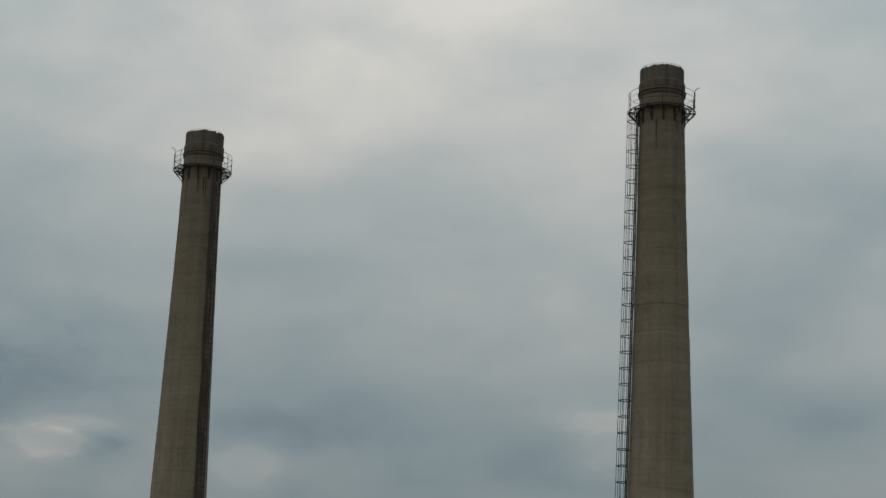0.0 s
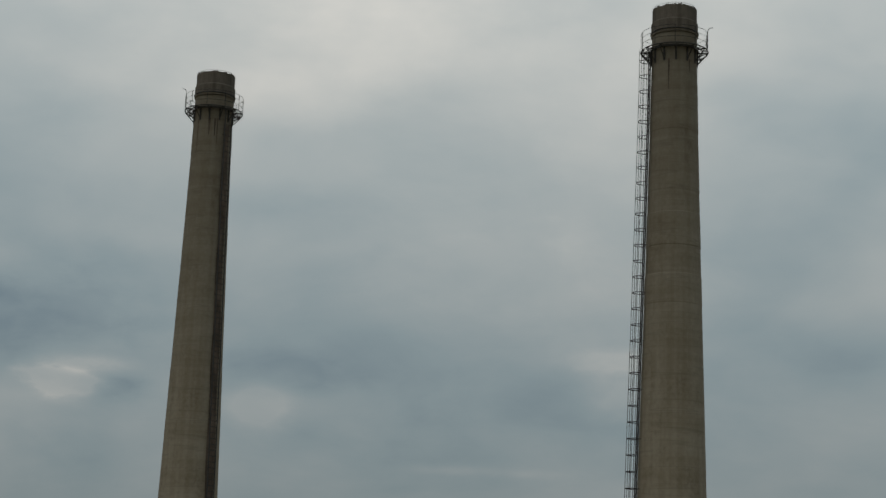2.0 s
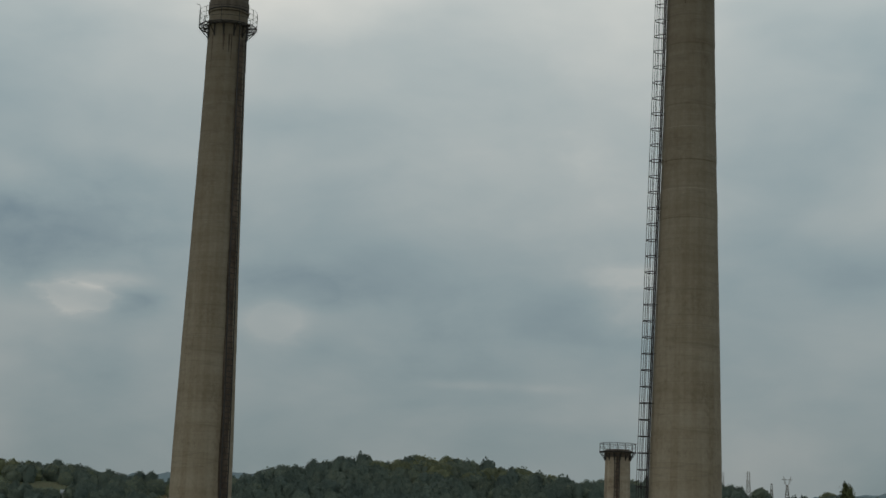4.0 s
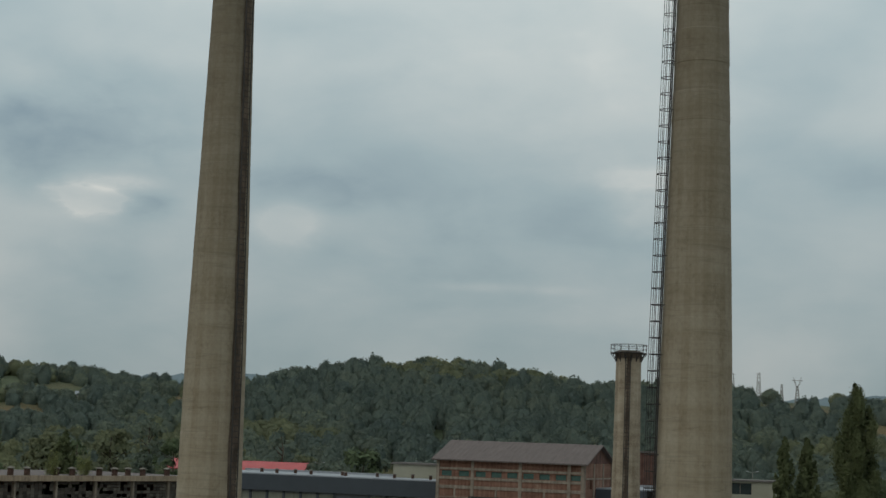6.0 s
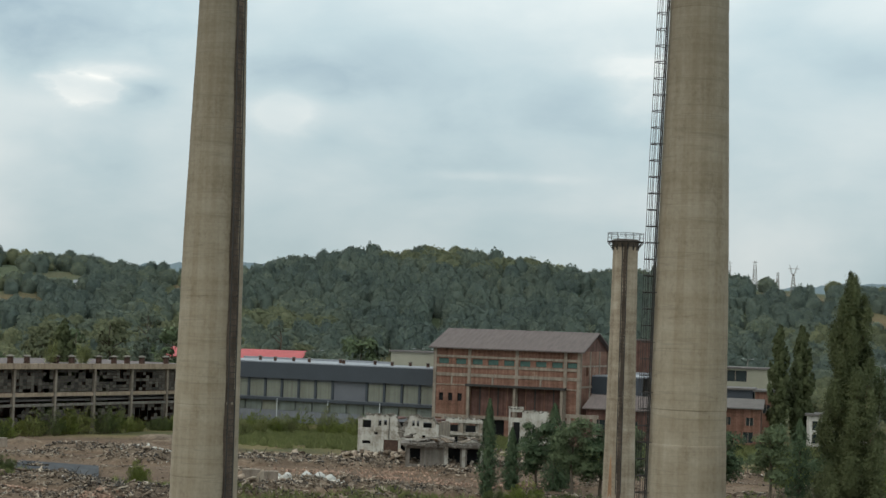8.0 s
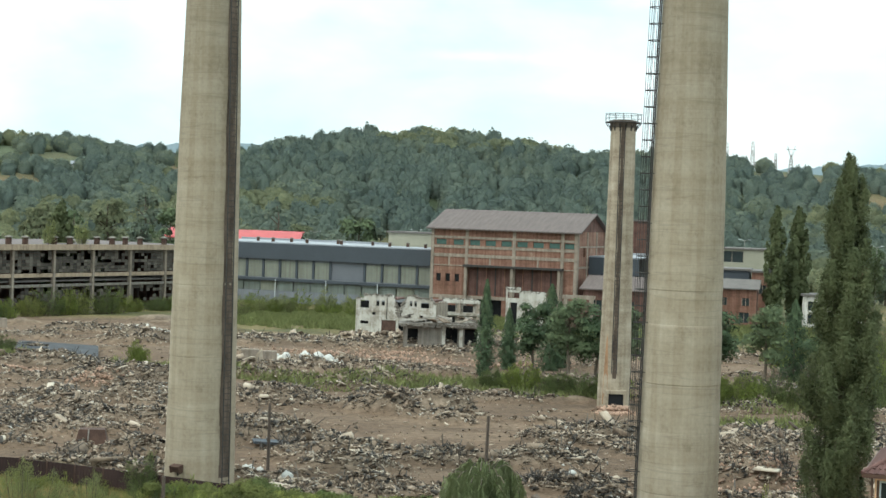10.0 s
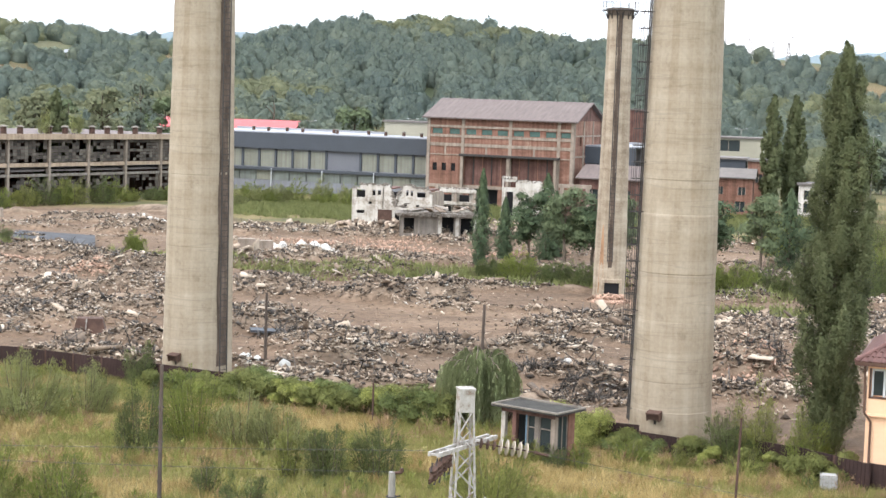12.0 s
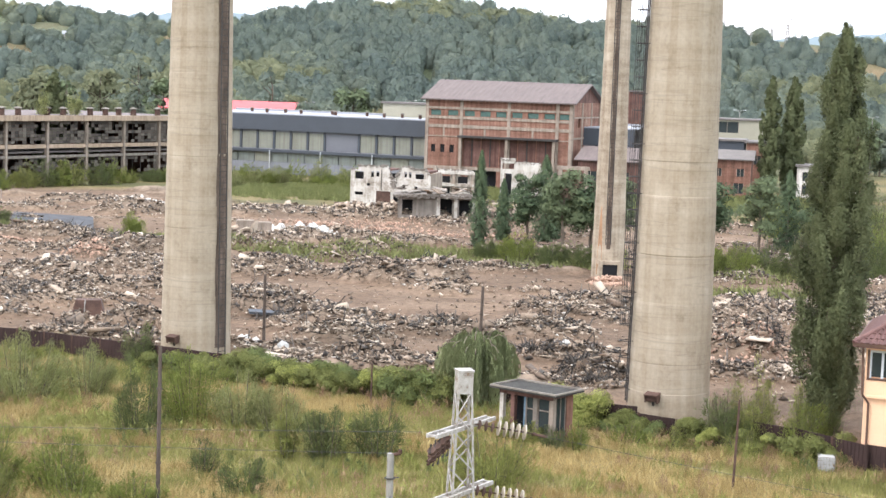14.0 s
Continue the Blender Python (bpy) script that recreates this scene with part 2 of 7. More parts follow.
M_PANE = material("broken hall pane", [(0.25, (0.032, 0.026, 0.021)), (0.45, (0.062, 0.050, 0.040)), (0.6, (0.09, 0.075, 0.060)), (0.8, (0.125, 0.108, 0.087))], 0.6, scale=0.5, bump=0.05, island=0.55)
M_BEAM = material("tan rendered beam", tone(0.36, 0.275, 0.20, 0.6, 1.25), 0.92, scale=0.7, bump=0.3, streak=0.25)
M_PANEL = material("mid grey panel", tone(0.13, 0.135, 0.148, 0.9, 1.1), 0.65, scale=0.3, bump=0.05)
M_RUSTRUN = material("orange rust run", tone(0.30, 0.175, 0.10, 0.55, 1.4), 0.95, scale=2.0, bump=0.1, stretch=(1, 1, 0.3))
M_PEACH = material("peach render", tone(0.72, 0.45, 0.29, 0.93, 1.07), 0.9, scale=0.8, bump=0.1)
M_TILE = material("dark red roof tile", tone(0.115, 0.058, 0.05, 0.7, 1.3), 0.7, scale=3, bump=0.2, island=0.3)
M_WINFRAME = material("white window frame", tone(0.50, 0.52, 0.53, 0.92, 1.08), 0.5, scale=2, bump=0)
M_BROWN = material("brown window trim", tone(0.09, 0.05, 0.035), 0.5, scale=2, bump=0)
M_WINDOW = material("window glass", tone(0.03, 0.038, 0.038), 0.2, scale=1, bump=0, spec=0.2)
M_FENCE = material("maroon fence sheet", tone(0.036, 0.020, 0.017, 0.6, 1.5), 0.75, 0.1, scale=1.2, bump=0.2, vary=0.15)
M_BLUE = material("blue painted post", tone(0.10, 0.16, 0.21), 0.7, scale=3, bump=0.1)
M_INSUL = material("white glazed insulator", tone(0.34, 0.29, 0.225, 0.7, 1.2), 0.45, scale=4, bump=0, spec=0.6)
M_PLASTIC = material("white plastic", tone(0.33, 0.33, 0.31, 0.9, 1.08), 0.5, scale=2, bump=0.05)
M_PLASTER = material("smoke-stained plaster", [(0.30, (0.12, 0.098, 0.078)), (0.41, (0.30, 0.265, 0.22)), (0.52, (0.50, 0.47, 0.42)), (0.75, (0.62, 0.60, 0.55))], 0.92, scale=0.55, bump=0.35, streak=0.2, fine=7)
M_GREYWALL = material("sooty bare wall", tone(0.20, 0.175, 0.15, 0.55, 1.35), 0.92, scale=0.8, bump=0.35, streak=0.3)
M_BARK = material("bark", tone(0.12, 0.095, 0.07, 0.6, 1.3), 0.95, scale=3, bump=0.5, stretch=(1, 1, 0.3))
M_DECK = material("mossy roof deck", tone(0.032, 0.03, 0.026, 0.5, 1.6), 0.95, scale=1.5, bump=0.3)
M_HUTRIM = material("weathered rim concrete", tone(0.17, 0.15, 0.125, 0.55, 1.5), 0.95, scale=1.5, bump=0.3)
M_WIRE = material("cable", tone(0.08, 0.08, 0.08), 0.6, 0.3, scale=3, bump=0)


def leafmat(name, dark, mid, light, leaf=0.25, scale=0.5, island=0.32, span=0.26, fine=12.0):
    return material(name, [(0.5 - span, dark), (0.5, mid), (0.5 + span, light)], 0.75, scale=scale, bump=0, island=island, leaf=leaf, spec=0.2, fine=fine)


# leaf colours paled and greyed towards blue: the hillside haze is painted in
M_HAZE_PINE = leafmat("dark woods in haze", (0.15, 0.195, 0.175), (0.20, 0.248, 0.205), (0.26, 0.30, 0.23), 0.6, 0.03, 0.20, 0.18, 50.0)
M_HAZE_OLIVE = leafmat("light woods in haze", (0.225, 0.25, 0.155), (0.30, 0.32, 0.19), (0.40, 0.40, 0.225), 0.65, 0.03, 0.20, 0.18, 50.0)
M_HAZE_HILL = leafmat("mixed woods in haze", (0.188, 0.23, 0.19), (0.255, 0.30, 0.232), (0.35, 0.38, 0.245), 0.65, 0.03, 0.20, 0.18, 50.0)
M_LEAF_POP = leafmat("poplar leaves", (0.075, 0.092, 0.042), (0.130, 0.150, 0.068), (0.205, 0.222, 0.11), 0.4, 0.5, 0.16)
M_LEAF_CON = leafmat("conifer needles", (0.040, 0.065, 0.034), (0.078, 0.115, 0.058), (0.14, 0.175, 0.085), 0.2)
M_LEAF_TREE = leafmat("broad leaves", (0.098, 0.128, 0.045), (0.17, 0.21, 0.074), (0.26, 0.30, 0.105), 0.45)
M_LEAF_BUSH = leafmat("shrub leaves", (0.195, 0.225, 0.055), (0.35, 0.375, 0.105), (0.51, 0.52, 0.175), 0.5)
M_LEAF_VALE = leafmat("valley leaves", (0.085, 0.115, 0.062), (0.145, 0.185, 0.095), (0.225, 0.265, 0.125), 0.35, 0.12, 0.2)
M_LEAF_LIGHT = leafmat("bright young leaves", (0.17, 0.21, 0.045), (0.28, 0.335, 0.075), (0.39, 0.44, 0.12), 0.5)
M_LEAF_PALE = leafmat("pale feathery leaves", (0.235, 0.26, 0.095), (0.41, 0.435, 0.175), (0.56, 0.57, 0.26), 0.55)
M_LEAF_VINE = leafmat("vine leaves", (0.12, 0.14, 0.045), (0.205, 0.225, 0.07), (0.33, 0.33, 0.11), 0.45)
M_LEAF_WILLOW = leafmat("willow leaves", (0.24, 0.29, 0.13), (0.45, 0.51, 0.25), (0.62, 0.66, 0.38), 0.7)
M_GRASS_DRY = leafmat("dry grass", (0.31, 0.205, 0.085), (0.58, 0.43, 0.175), (0.78, 0.63, 0.32), 0.45)
M_GRASS = leafmat("green grass", (0.185, 0.19, 0.05), (0.325, 0.325, 0.10), (0.47, 0.44, 0.165), 0.45)
M_SEED = leafmat("dried seed stalks", (0.24, 0.145, 0.08), (0.43, 0.28, 0.155), (0.60, 0.43, 0.26), 0.45)
M_GRASS_SITE = leafmat("site weeds", (0.12, 0.14, 0.045), (0.22, 0.245, 0.085), (0.34, 0.35, 0.14), 0.4)
M_RUBBLE = material("mixed rubble", [(0.14, (0.03, 0.026, 0.022)), (0.30, (0.105, 0.076, 0.055)), (0.45, (0.215, 0.158, 0.113)), (0.60, (0.335, 0.262, 0.195)), (0.82, (0.46, 0.38, 0.295)), (0.98, (0.58, 0.52, 0.43))], 0.92, scale=0.25, bump=0.3, island=0.66)
M_RUBBLE_W = material("white rubble", tone(0.52, 0.485, 0.43, 0.6, 1.3), 0.9, scale=0.8, bump=0.3, island=0.3)
M_RUBBLE_B = material("brick rubble", tone(0.31, 0.20, 0.143, 0.55, 1.4), 0.92, scale=0.8, bump=0.3, island=0.4)
M_SHEET = material("weathered roofing felt", tone(0.075, 0.077, 0.082, 0.6, 1.4), 0.97, scale=0.6, bump=0.2, spec=0.08)
M_SACK = material("white woven plastic", tone(0.46, 0.445, 0.41, 0.85, 1.1), 0.6, scale=4, bump=0.2)
M_SCRAP = material("dark scrap", tone(0.06, 0.052, 0.045, 0.5, 2.0), 0.8, 0.1, scale=1, bump=0.2, island=0.6)


# ---------------------------------------------------------------- mesh helpers
def box(bm, x0, x1, y0, y1, z0, z1, m=None):
    vs = [bm.verts.new((x, y, z)) for z in (z0, z1) for y in (y0, y1) for x in (x0, x1)]
    for f in ((0, 2, 3, 1), (4, 5, 7, 6), (0, 1, 5, 4), (2, 6, 7, 3), (0, 4, 6, 2), (1, 3, 7, 5)):
        bm.faces.new([vs[i] for i in f])
    if m is not None:
        bmesh.ops.transform(bm, matrix=m, verts=vs)
    return vs


def bar(bm, a, b, r, n=6, r2=None):
    """A round bar from a to b."""
    a, b = Vector(a), Vector(b)
    q = (b - a).to_track_quat("Z", "Y").to_matrix()
    r2 = r if r2 is None else r2
    rings = []
    for p, rr in ((a, r), (b, r2)):
        rings.append([bm.verts.new(p + q @ Vector((rr * math.cos(2 * math.pi * i / n), rr * math.sin(2 * math.pi * i / n), 0))) for i in range(n)])
    for i in range(n):
        j = (i + 1) % n
        bm.faces.new((rings[0][i], rings[0][j], rings[1][j], rings[1][i]))
    bm.faces.new(rings[0][::-1])
    bm.faces.new(rings[1])


def tube(bm, pts, r, n=4):
    """One bent round bar through the points."""
    pts = [Vector(q) for q in pts]
    rings = []
    for i, c in enumerate(pts):
        d = (pts[min(i + 1, len(pts) - 1)] - pts[max(i - 1, 0)]).to_track_quat("Z", "Y").to_matrix()
        rings.append([bm.verts.new(c + d @ Vector((r * math.cos(2 * math.pi * k / n), r * math.sin(2 * math.pi * k / n), 0))) for k in range(n)])
    for a, b in zip(rings, rings[1:]):
        for k in range(n):
            j = (k + 1) % n
            bm.faces.new((a[k], a[j], b[j], b[k]))
    bm.faces.new(rings[0][::-1])
    bm.faces.new(rings[-1])


def ring(bm, r, z, t, n=32, a0=0.0, a1=2 * math.pi, cx=0.0, cy=0.0):
    """A thin round hoop, or part of one, out of bars."""
    k = max(3, int(n * (a1 - a0) / (2 * math.pi)))
    pts = [(cx + r * math.cos(a0 + (a1 - a0) * i / k), cy + r * math.sin(a0 + (a1 - a0) * i / k), z) for i in range(k + 1)]
    tube(bm, pts, t, 4)


def lathe(bm, profile, n=64):
    rings = [[bm.verts.new((r * math.cos(2 * math.pi * i / n), r * math.sin(2 * math.pi * i / n), z)) for i in range(n)] for z, r in profile]
    for p, q in zip(rings, rings[1:]):
        for i in range(n):
            j = (i + 1) % n
            bm.faces.new((p[i], p[j], q[j], q[i]))
    return rings


def part(name, bm, mat, parent=None, label="", smooth=False):
    me = bpy.data.meshes.new(name)
    bm.to_mesh(me)
    bm.free()
    me.materials.append(mat)
    if smooth:
        me.polygons.foreach_set("use_smooth", [True] * len(me.polygons))
    ob = new(name, me)
    ob.parent = parent
    if label:
        ob["label"] = label
    return ob


def piece(name, me, parent, m):
    ob = new(name, me)
    ob.parent = parent
    ob.matrix_basis = m
    return ob


def thing(name, m, label, category, group="", kind=""):
    ob = new(name)
    ob.empty_display_size = 0.2
    ob.matrix_basis = m
    return tagged(ob, label, category, group, kind)


def boxes(name, mat, parent, *dims, label=""):
    bm = bmesh.new()
    for d in dims:
        box(bm, *d)
    return part(name, bm, mat, parent, label)


def soup(name, verts, faces, mat, parent=None, lean=None):
    """A mesh of loose triangles or quads from arrays."""
    me = bpy.data.meshes.new(name)
    verts, faces = np.asarray(verts, np.float32), np.asarray(faces, np.int32)
    k = faces.shape[1]
    me.vertices.add(len(verts))
    me.vertices.foreach_set("co", verts.ravel())
    me.loops.add(faces.size)
    me.loops.foreach_set("vertex_index", faces.ravel())
    me.polygons.add(len(faces))
    me.polygons.foreach_set("loop_start", np.arange(0, faces.size, k, dtype=np.int32))
    me.polygons.foreach_set("loop_total", np.full(len(faces), k, np.int32))
    me.update(calc_edges=True)
    me.materials.append(mat)
    if lean is not None:
        at = me.attributes.new("lean", "FLOAT_VECTOR", "POINT")
        at.data.foreach_set("vector", np.asarray(lean, np.float32).ravel())
    ob = new(name, me)
    ob.parent = parent
    return ob


def vnoise(x, y, seed=0):
    """Smooth value noise in the plane, 0 to 1."""
    xi, yi = np.floor(x).astype(np.int64), np.floor(y).astype(np.int64)
    fx, fy = x - xi, y - yi
    fx, fy = fx * fx * (3 - 2 * fx), fy * fy * (3 - 2 * fy)

    def h(i, j):
        n = (i * 374761393 + j * 668265263 + seed * 974634777) & 0x7FFFFFFF
        n = ((n ^ (n >> 13)) * 1274126177) & 0x7FFFFFFF
        return ((n ^ (n >> 16)) & 0xFFFF) / 65535.0

    return (h(xi, yi) * (1 - fx) + h(xi + 1, yi) * fx) * (1 - fy) + (h(xi, yi + 1) * (1 - fx) + h(xi + 1, yi + 1) * fx) * fy


def fbm(x, y, seed=0, octaves=4):
    total, amp, norm = 0.0, 1.0, 0.0
    for o in range(octaves):
        total = total + amp * vnoise(x * 2 ** o, y * 2 ** o, seed + o)
        norm += amp
        amp *= 0.5
    return total / norm


def smooth(a, b, v):
    t = np.clip((v - a) / (b - a), 0, 1)
    return t * t * (3 - 2 * t)


# ---------------------------------------------------------------- the lie of the land
def fence_y(x):
    """The line of the works fence."""
    return np.interp(x, [-60, -25, -15, -1, 9.7, 15.3, 17.8, 40], [104, 97.4, 92.3, 84.4, 80.2, 76.0, 72.9, 58])


HEAPS = [  # x, y, half width, half depth, height of the rubble heaps
    (-28, 150, 7, 4, 1.5), (-39, 164, 8, 5, 1.2), (-24, 137, 6, 3, 1.2), (-30, 119, 8, 5, 0.8), (-19, 108, 4, 2.5, 1.0),
    (-14, 139, 6, 4, 1.3), (-5, 135, 5, 3, 1.6), (-1, 134, 4, 3.5, 2.1), (-11, 116, 5, 2.5, 1.2), (-6, 105, 4, 2, 1.0),
    (-3.4, 97, 4, 2, 0.9), (6, 110, 5, 3, 1.0), (10.5, 124, 5, 4, 1.2), (8.4, 92, 3, 1.8, 1.1), (19, 105, 4, 2.5, 1.9),
    (21, 119, 5, 4, 1.2), (18, 96, 4, 2.5, 0.8), (-35, 193, 7, 4, 1.4), (-13.6, 168, 5, 3, 1.0), (-6, 200, 12, 6, 1.3),
]


def lot(x, y):
    """1 on the cleared works site, 0 off it."""
    edge = np.interp(x, [-70, -34, -26, 60], [226, 236, 214, 212])
    return smooth(1.5, 4.0, y - fence_y(x)) * (1 - smooth(-6, 6, y - edge))


def heap(x, y):
    z = 0.0
    wob = fbm(x * 0.35, y * 0.35, 31, 3) - 0.5
    for hx, hy, w, d, h in HEAPS:
        r = np.sqrt(((x - hx) / w) ** 2 + ((y - hy) / d) ** 2) + wob * 0.9
        z = np.maximum(z, h * (1 - smooth(0.1, 1.15, r)))
    low = np.clip(fbm(x * 0.13, y * 0.2, 5, 4) - 0.54, 0, 1) * 4.0
    z = np.maximum(z, np.clip(low, 0, 0.8)) * (0.65 + 0.7 * fbm(x * 0.9, y * 0.9, 9, 3))
    clear = 1.0
    for cx, cy, rr in ((-14.1, 97.0, 3.2), (11.3, 82.5, 3.2), (13.95, 143.2, 2.2)):
        clear = clear * smooth(rr * 0.8, rr * 1.6, np.hypot(x - cx, y - cy))
    return z * lot(x, y) * clear


AZ = [-17, -15.1, -12.4, -11.3, -9.5, -7.2, -6.3, -4.8, -3.7, -0.6, 0.9, 2.6, 4.1, 5.1, 9.2, 11.0, 12.8, 14.0, 17]
RIDGE = [2.32, 2.28, 2.12, 1.96, 1.86, 1.9, 2.1, 2.40, 2.69, 2.79, 2.67, 2.52, 2.22, 2.14, 2.22, 2.24, 2.1, 1.98, 1.9]
FOOT, CREST = 430.0, 640.0


def hills(x, y):
    r, az = np.hypot(x, y), np.degrees(np.arctan2(x, y))
    top = 16.0 + CREST * np.tan(np.radians(np.interp(az, AZ, RIDGE))) - 5.5
    behind = (y < 0)
    top = np.where(behind, 6.0, top)
    up = np.clip((r - FOOT) / (CREST - FOOT), 0, 1)
    rise = up ** 0.85
    rise = rise * (1 - 0.55 * smooth(CREST + 40, 1300, r))
    bumps = (fbm(x * 0.008, y * 0.008, 21, 4) - 0.5) * 9 * smooth(0.05, 0.35, up) * (1 - smooth(0.8, 1.0, up))
    return top * rise + bumps


def land(x, y):
    r = np.hypot(x, y)
    soft = (fbm(x * 0.07, y * 0.07, 3, 4) - 0.5) * 0.5 * (1 - smooth(150, 260, r))
    hollow = 0.7 * np.exp(-((x - 11.3) ** 2 + (y - 81.0) ** 2) / 13.0)   # dip round the foot of the caged chimney
    return hills(x, y) + heap(x, y) + soft * smooth(30, 60, r) - hollow


def meadow(x, y):
    """1 where the hillside is open field."""
    r, az = np.hypot(x, y), np.degrees(np.arctan2(x, y))
    up = (r - FOOT) / (CREST - FOOT)
    f = 0.0
    for a, u, wa, wu in ((-14.6, 0.47, 1.3, 0.09), (-9.7, 0.80, 1.0, 0.09), (-12.6, 0.83, 0.6, 0.07), (11.2, 0.90, 1.5, 0.10), (14.4, 0.66, 1.5, 0.12), (-2.2, 0.03, 1.0, 0.14)):
        d = np.sqrt(((az - a) / wa) ** 2 + ((up - u) / wu) ** 2)
        f = np.maximum(f, 1 - smooth(0.75, 1.1, d + (fbm(x * 0.03, y * 0.03, 77, 3) - 0.5) * 0.8))
    return f


def graded(fine0, fine1, step, far, grow=1.22):
    mid = list(np.arange(fine0, fine1 + 1e-6, step))
    up, s = [], step
    while (up[-1] if up else fine1) < far:
        s = min(s * grow, 110.0)
        up.append((up[-1] if up else fine1) + s)
    return mid, up


def build_ground():
    mid, up = graded(-60, 60, 0.75, 2600)
    xs = np.array([-u for u in up[::-1]] + mid + up)
    mid, up = graded(56, 232, 0.75, 4200, 1.12)
    low = [-4000, -2500, -1400, -700, -300, -120, -50, -15, 0, 15, 28, 38, 46, 52]
    ys = np.array(low + mid + up)
    X, Y = np.meshgrid(xs, ys)
    Z = land(X, Y)
    nx, ny = len(xs), len(ys)
    V = np.stack([X, Y, Z], -1).reshape(-1, 3)
    idx = np.arange(nx * ny).reshape(ny, nx)
    F = np.stack([idx[:-1, :-1], idx[:-1, 1:], idx[1:, 1:], idx[1:, :-1]], -1).reshape(-1, 4)
    # what covers the ground: soil, ash, turf, hill floor, dry field
    n1, n2 = fbm(X * 0.05, Y * 0.12, 40, 4)[..., None], fbm(X * 0.35, Y * 0.5, 44, 4)[..., None]
    soil = np.array([0.112, 0.075, 0.050]) * (0.65 + 0.75 * n2) + np.array([0.034, 0.026, 0.019]) * smooth(0.5, 0.65, n1)
    ash = np.array([0.165, 0.125, 0.092]) * (0.45 + 1.1 * n2)
    turf = np.array([0.14, 0.135, 0.056]) * (0.6 + 0.7 * n2) + np.array([0.125, 0.078, 0.04]) * smooth(0.46, 0.6, n1)
    turf = turf * (1 - 0.45 * smooth(150, 210, Y))[..., None]
    wood = np.array([0.075, 0.09, 0.05]) * (0.7 + 0.6 * n2)
    field = np.array([0.135, 0.098, 0.052]) * (0.75 + 0.5 * n2)
    h = smooth(0.1, 0.6, heap(X, Y))[..., None]
    on = lot(X, Y)[..., None]
    c = turf * (1 - on) + (soil * (1 - h) + ash * h) * on
    r = np.hypot(X, Y)
    far = smooth(330, 420, r)[..., None]
    m = meadow(X, Y)[..., None]
    c = c * (1 - far) + (wood * (1 - m) + field * m) * far
    mat = bpy.data.materials.new("ground cover")
    mat.use_nodes = True
    nt = mat.node_tree
    bs = nt.nodes["Principled BSDF"]
    bs.inputs["Roughness"].default_value, bs.inputs["Specular IOR Level"].default_value = 0.95, 0.15
    at = nt.nodes.new("ShaderNodeAttribute")
    at.attribute_name = "cover"
    tc, ns, mx, bp = nt.nodes.new("ShaderNodeTexCoord"), nt.nodes.new("ShaderNodeTexNoise"), nt.nodes.new("ShaderNodeMixRGB"), nt.nodes.new("ShaderNodeBump")
    ns.inputs["Scale"].default_value, ns.inputs["Detail"].default_value, ns.inputs["Roughness"].default_value = 1.6, 7, 0.75
    rp = nt.nodes.new("ShaderNodeValToRGB")
    rp.color_ramp.elements[0].position, rp.color_ramp.elements[1].position = 0.32, 0.68
    rp.color_ramp.elements[0].color, rp.color_ramp.elements[1].color = (0.55, 0.53, 0.5, 1), (1.5, 1.5, 1.5, 1)
    mx.blend_type = "MULTIPLY"
    mx.inputs[0].default_value = 1.0
    bp.inputs["Strength"].default_value, bp.inputs["Distance"].default_value = 0.6, 0.12
    for a, b in ((tc.outputs["Object"], ns.inputs["Vector"]), (ns.outputs["Fac"], rp.inputs[0]), (at.outputs["Color"], mx.inputs[1]), (rp.outputs[0], mx.inputs[2]), (mx.outputs[0], bs.inputs["Base Color"]), (ns.outputs["Fac"], bp.inputs["Height"]), (bp.outputs[0], bs.inputs["Normal"])):
        nt.links.new(a, b)
    ob = soup("ground", V, F, mat)
    attr = ob.data.color_attributes.new("cover", "FLOAT_COLOR", "POINT")
    attr.data.foreach_set("color", np.concatenate([c.reshape(-1, 3), np.ones((nx * ny, 1))], 1).astype(np.float32).ravel())
    ob.data.polygons.foreach_set("use_smooth", [True] * len(ob.data.polygons))
    tagged(ob, "bare brown works site, dry meadow and rising wooded hills", "ground", kind="structure")


build_ground()


def ground_z(x, y):
    return float(land(np.array([float(x)]), np.array([float(y)]))[0])


def far_ridge(name, a0, a1, dist, els, label):
    """A distant range of hills, so far off that it only stands as a blue line; its haze is painted into the base
    colour.
    """
    n = 90
    az = np.linspace(a0, a1, n)
    top = 16 + dist * np.tan(np.radians(np.interp(az, np.linspace(a0, a1, len(els)), els))) + (fbm(az * 3, az * 0, 61, 4) - 0.5) * 12
    rows = []
    for back, f in ((-420, 0.0), (-160, 0.72), (0, 1.0), (250, 0.6), (500, 0.0)):
        rows.append(np.stack([(dist + back) * np.sin(np.radians(az)), (dist + back) * np.cos(np.radians(az)), np.maximum(top * f, 2.0) - (6 if f == 0 else 0)], -1))
    V = np.concatenate(rows)
    idx = np.arange(5 * n).reshape(5, n)
    F = np.stack([idx[:-1, :-1], idx[:-1, 1:], idx[1:, 1:], idx[1:, :-1]], -1).reshape(-1, 4)
    # blue-grey base colour stands in for the haze of distance
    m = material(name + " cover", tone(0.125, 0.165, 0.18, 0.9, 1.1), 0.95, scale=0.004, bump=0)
    ob = soup("backdrop", V, F, m)
    tagged(ob, label, "hills", kind="structure")


far_ridge("hazed far range", -16, 1, 2600, (1.6, 1.75, 1.95, 2.08, 2.0, 1.6), "distant wooded range in painted blue haze behind the near hills")
far_ridge("hazed east range", 6, 19, 2300, (1.5, 1.7, 1.85, 2.05, 2.22, 2.2), "distant range in painted blue haze behind the pylons")


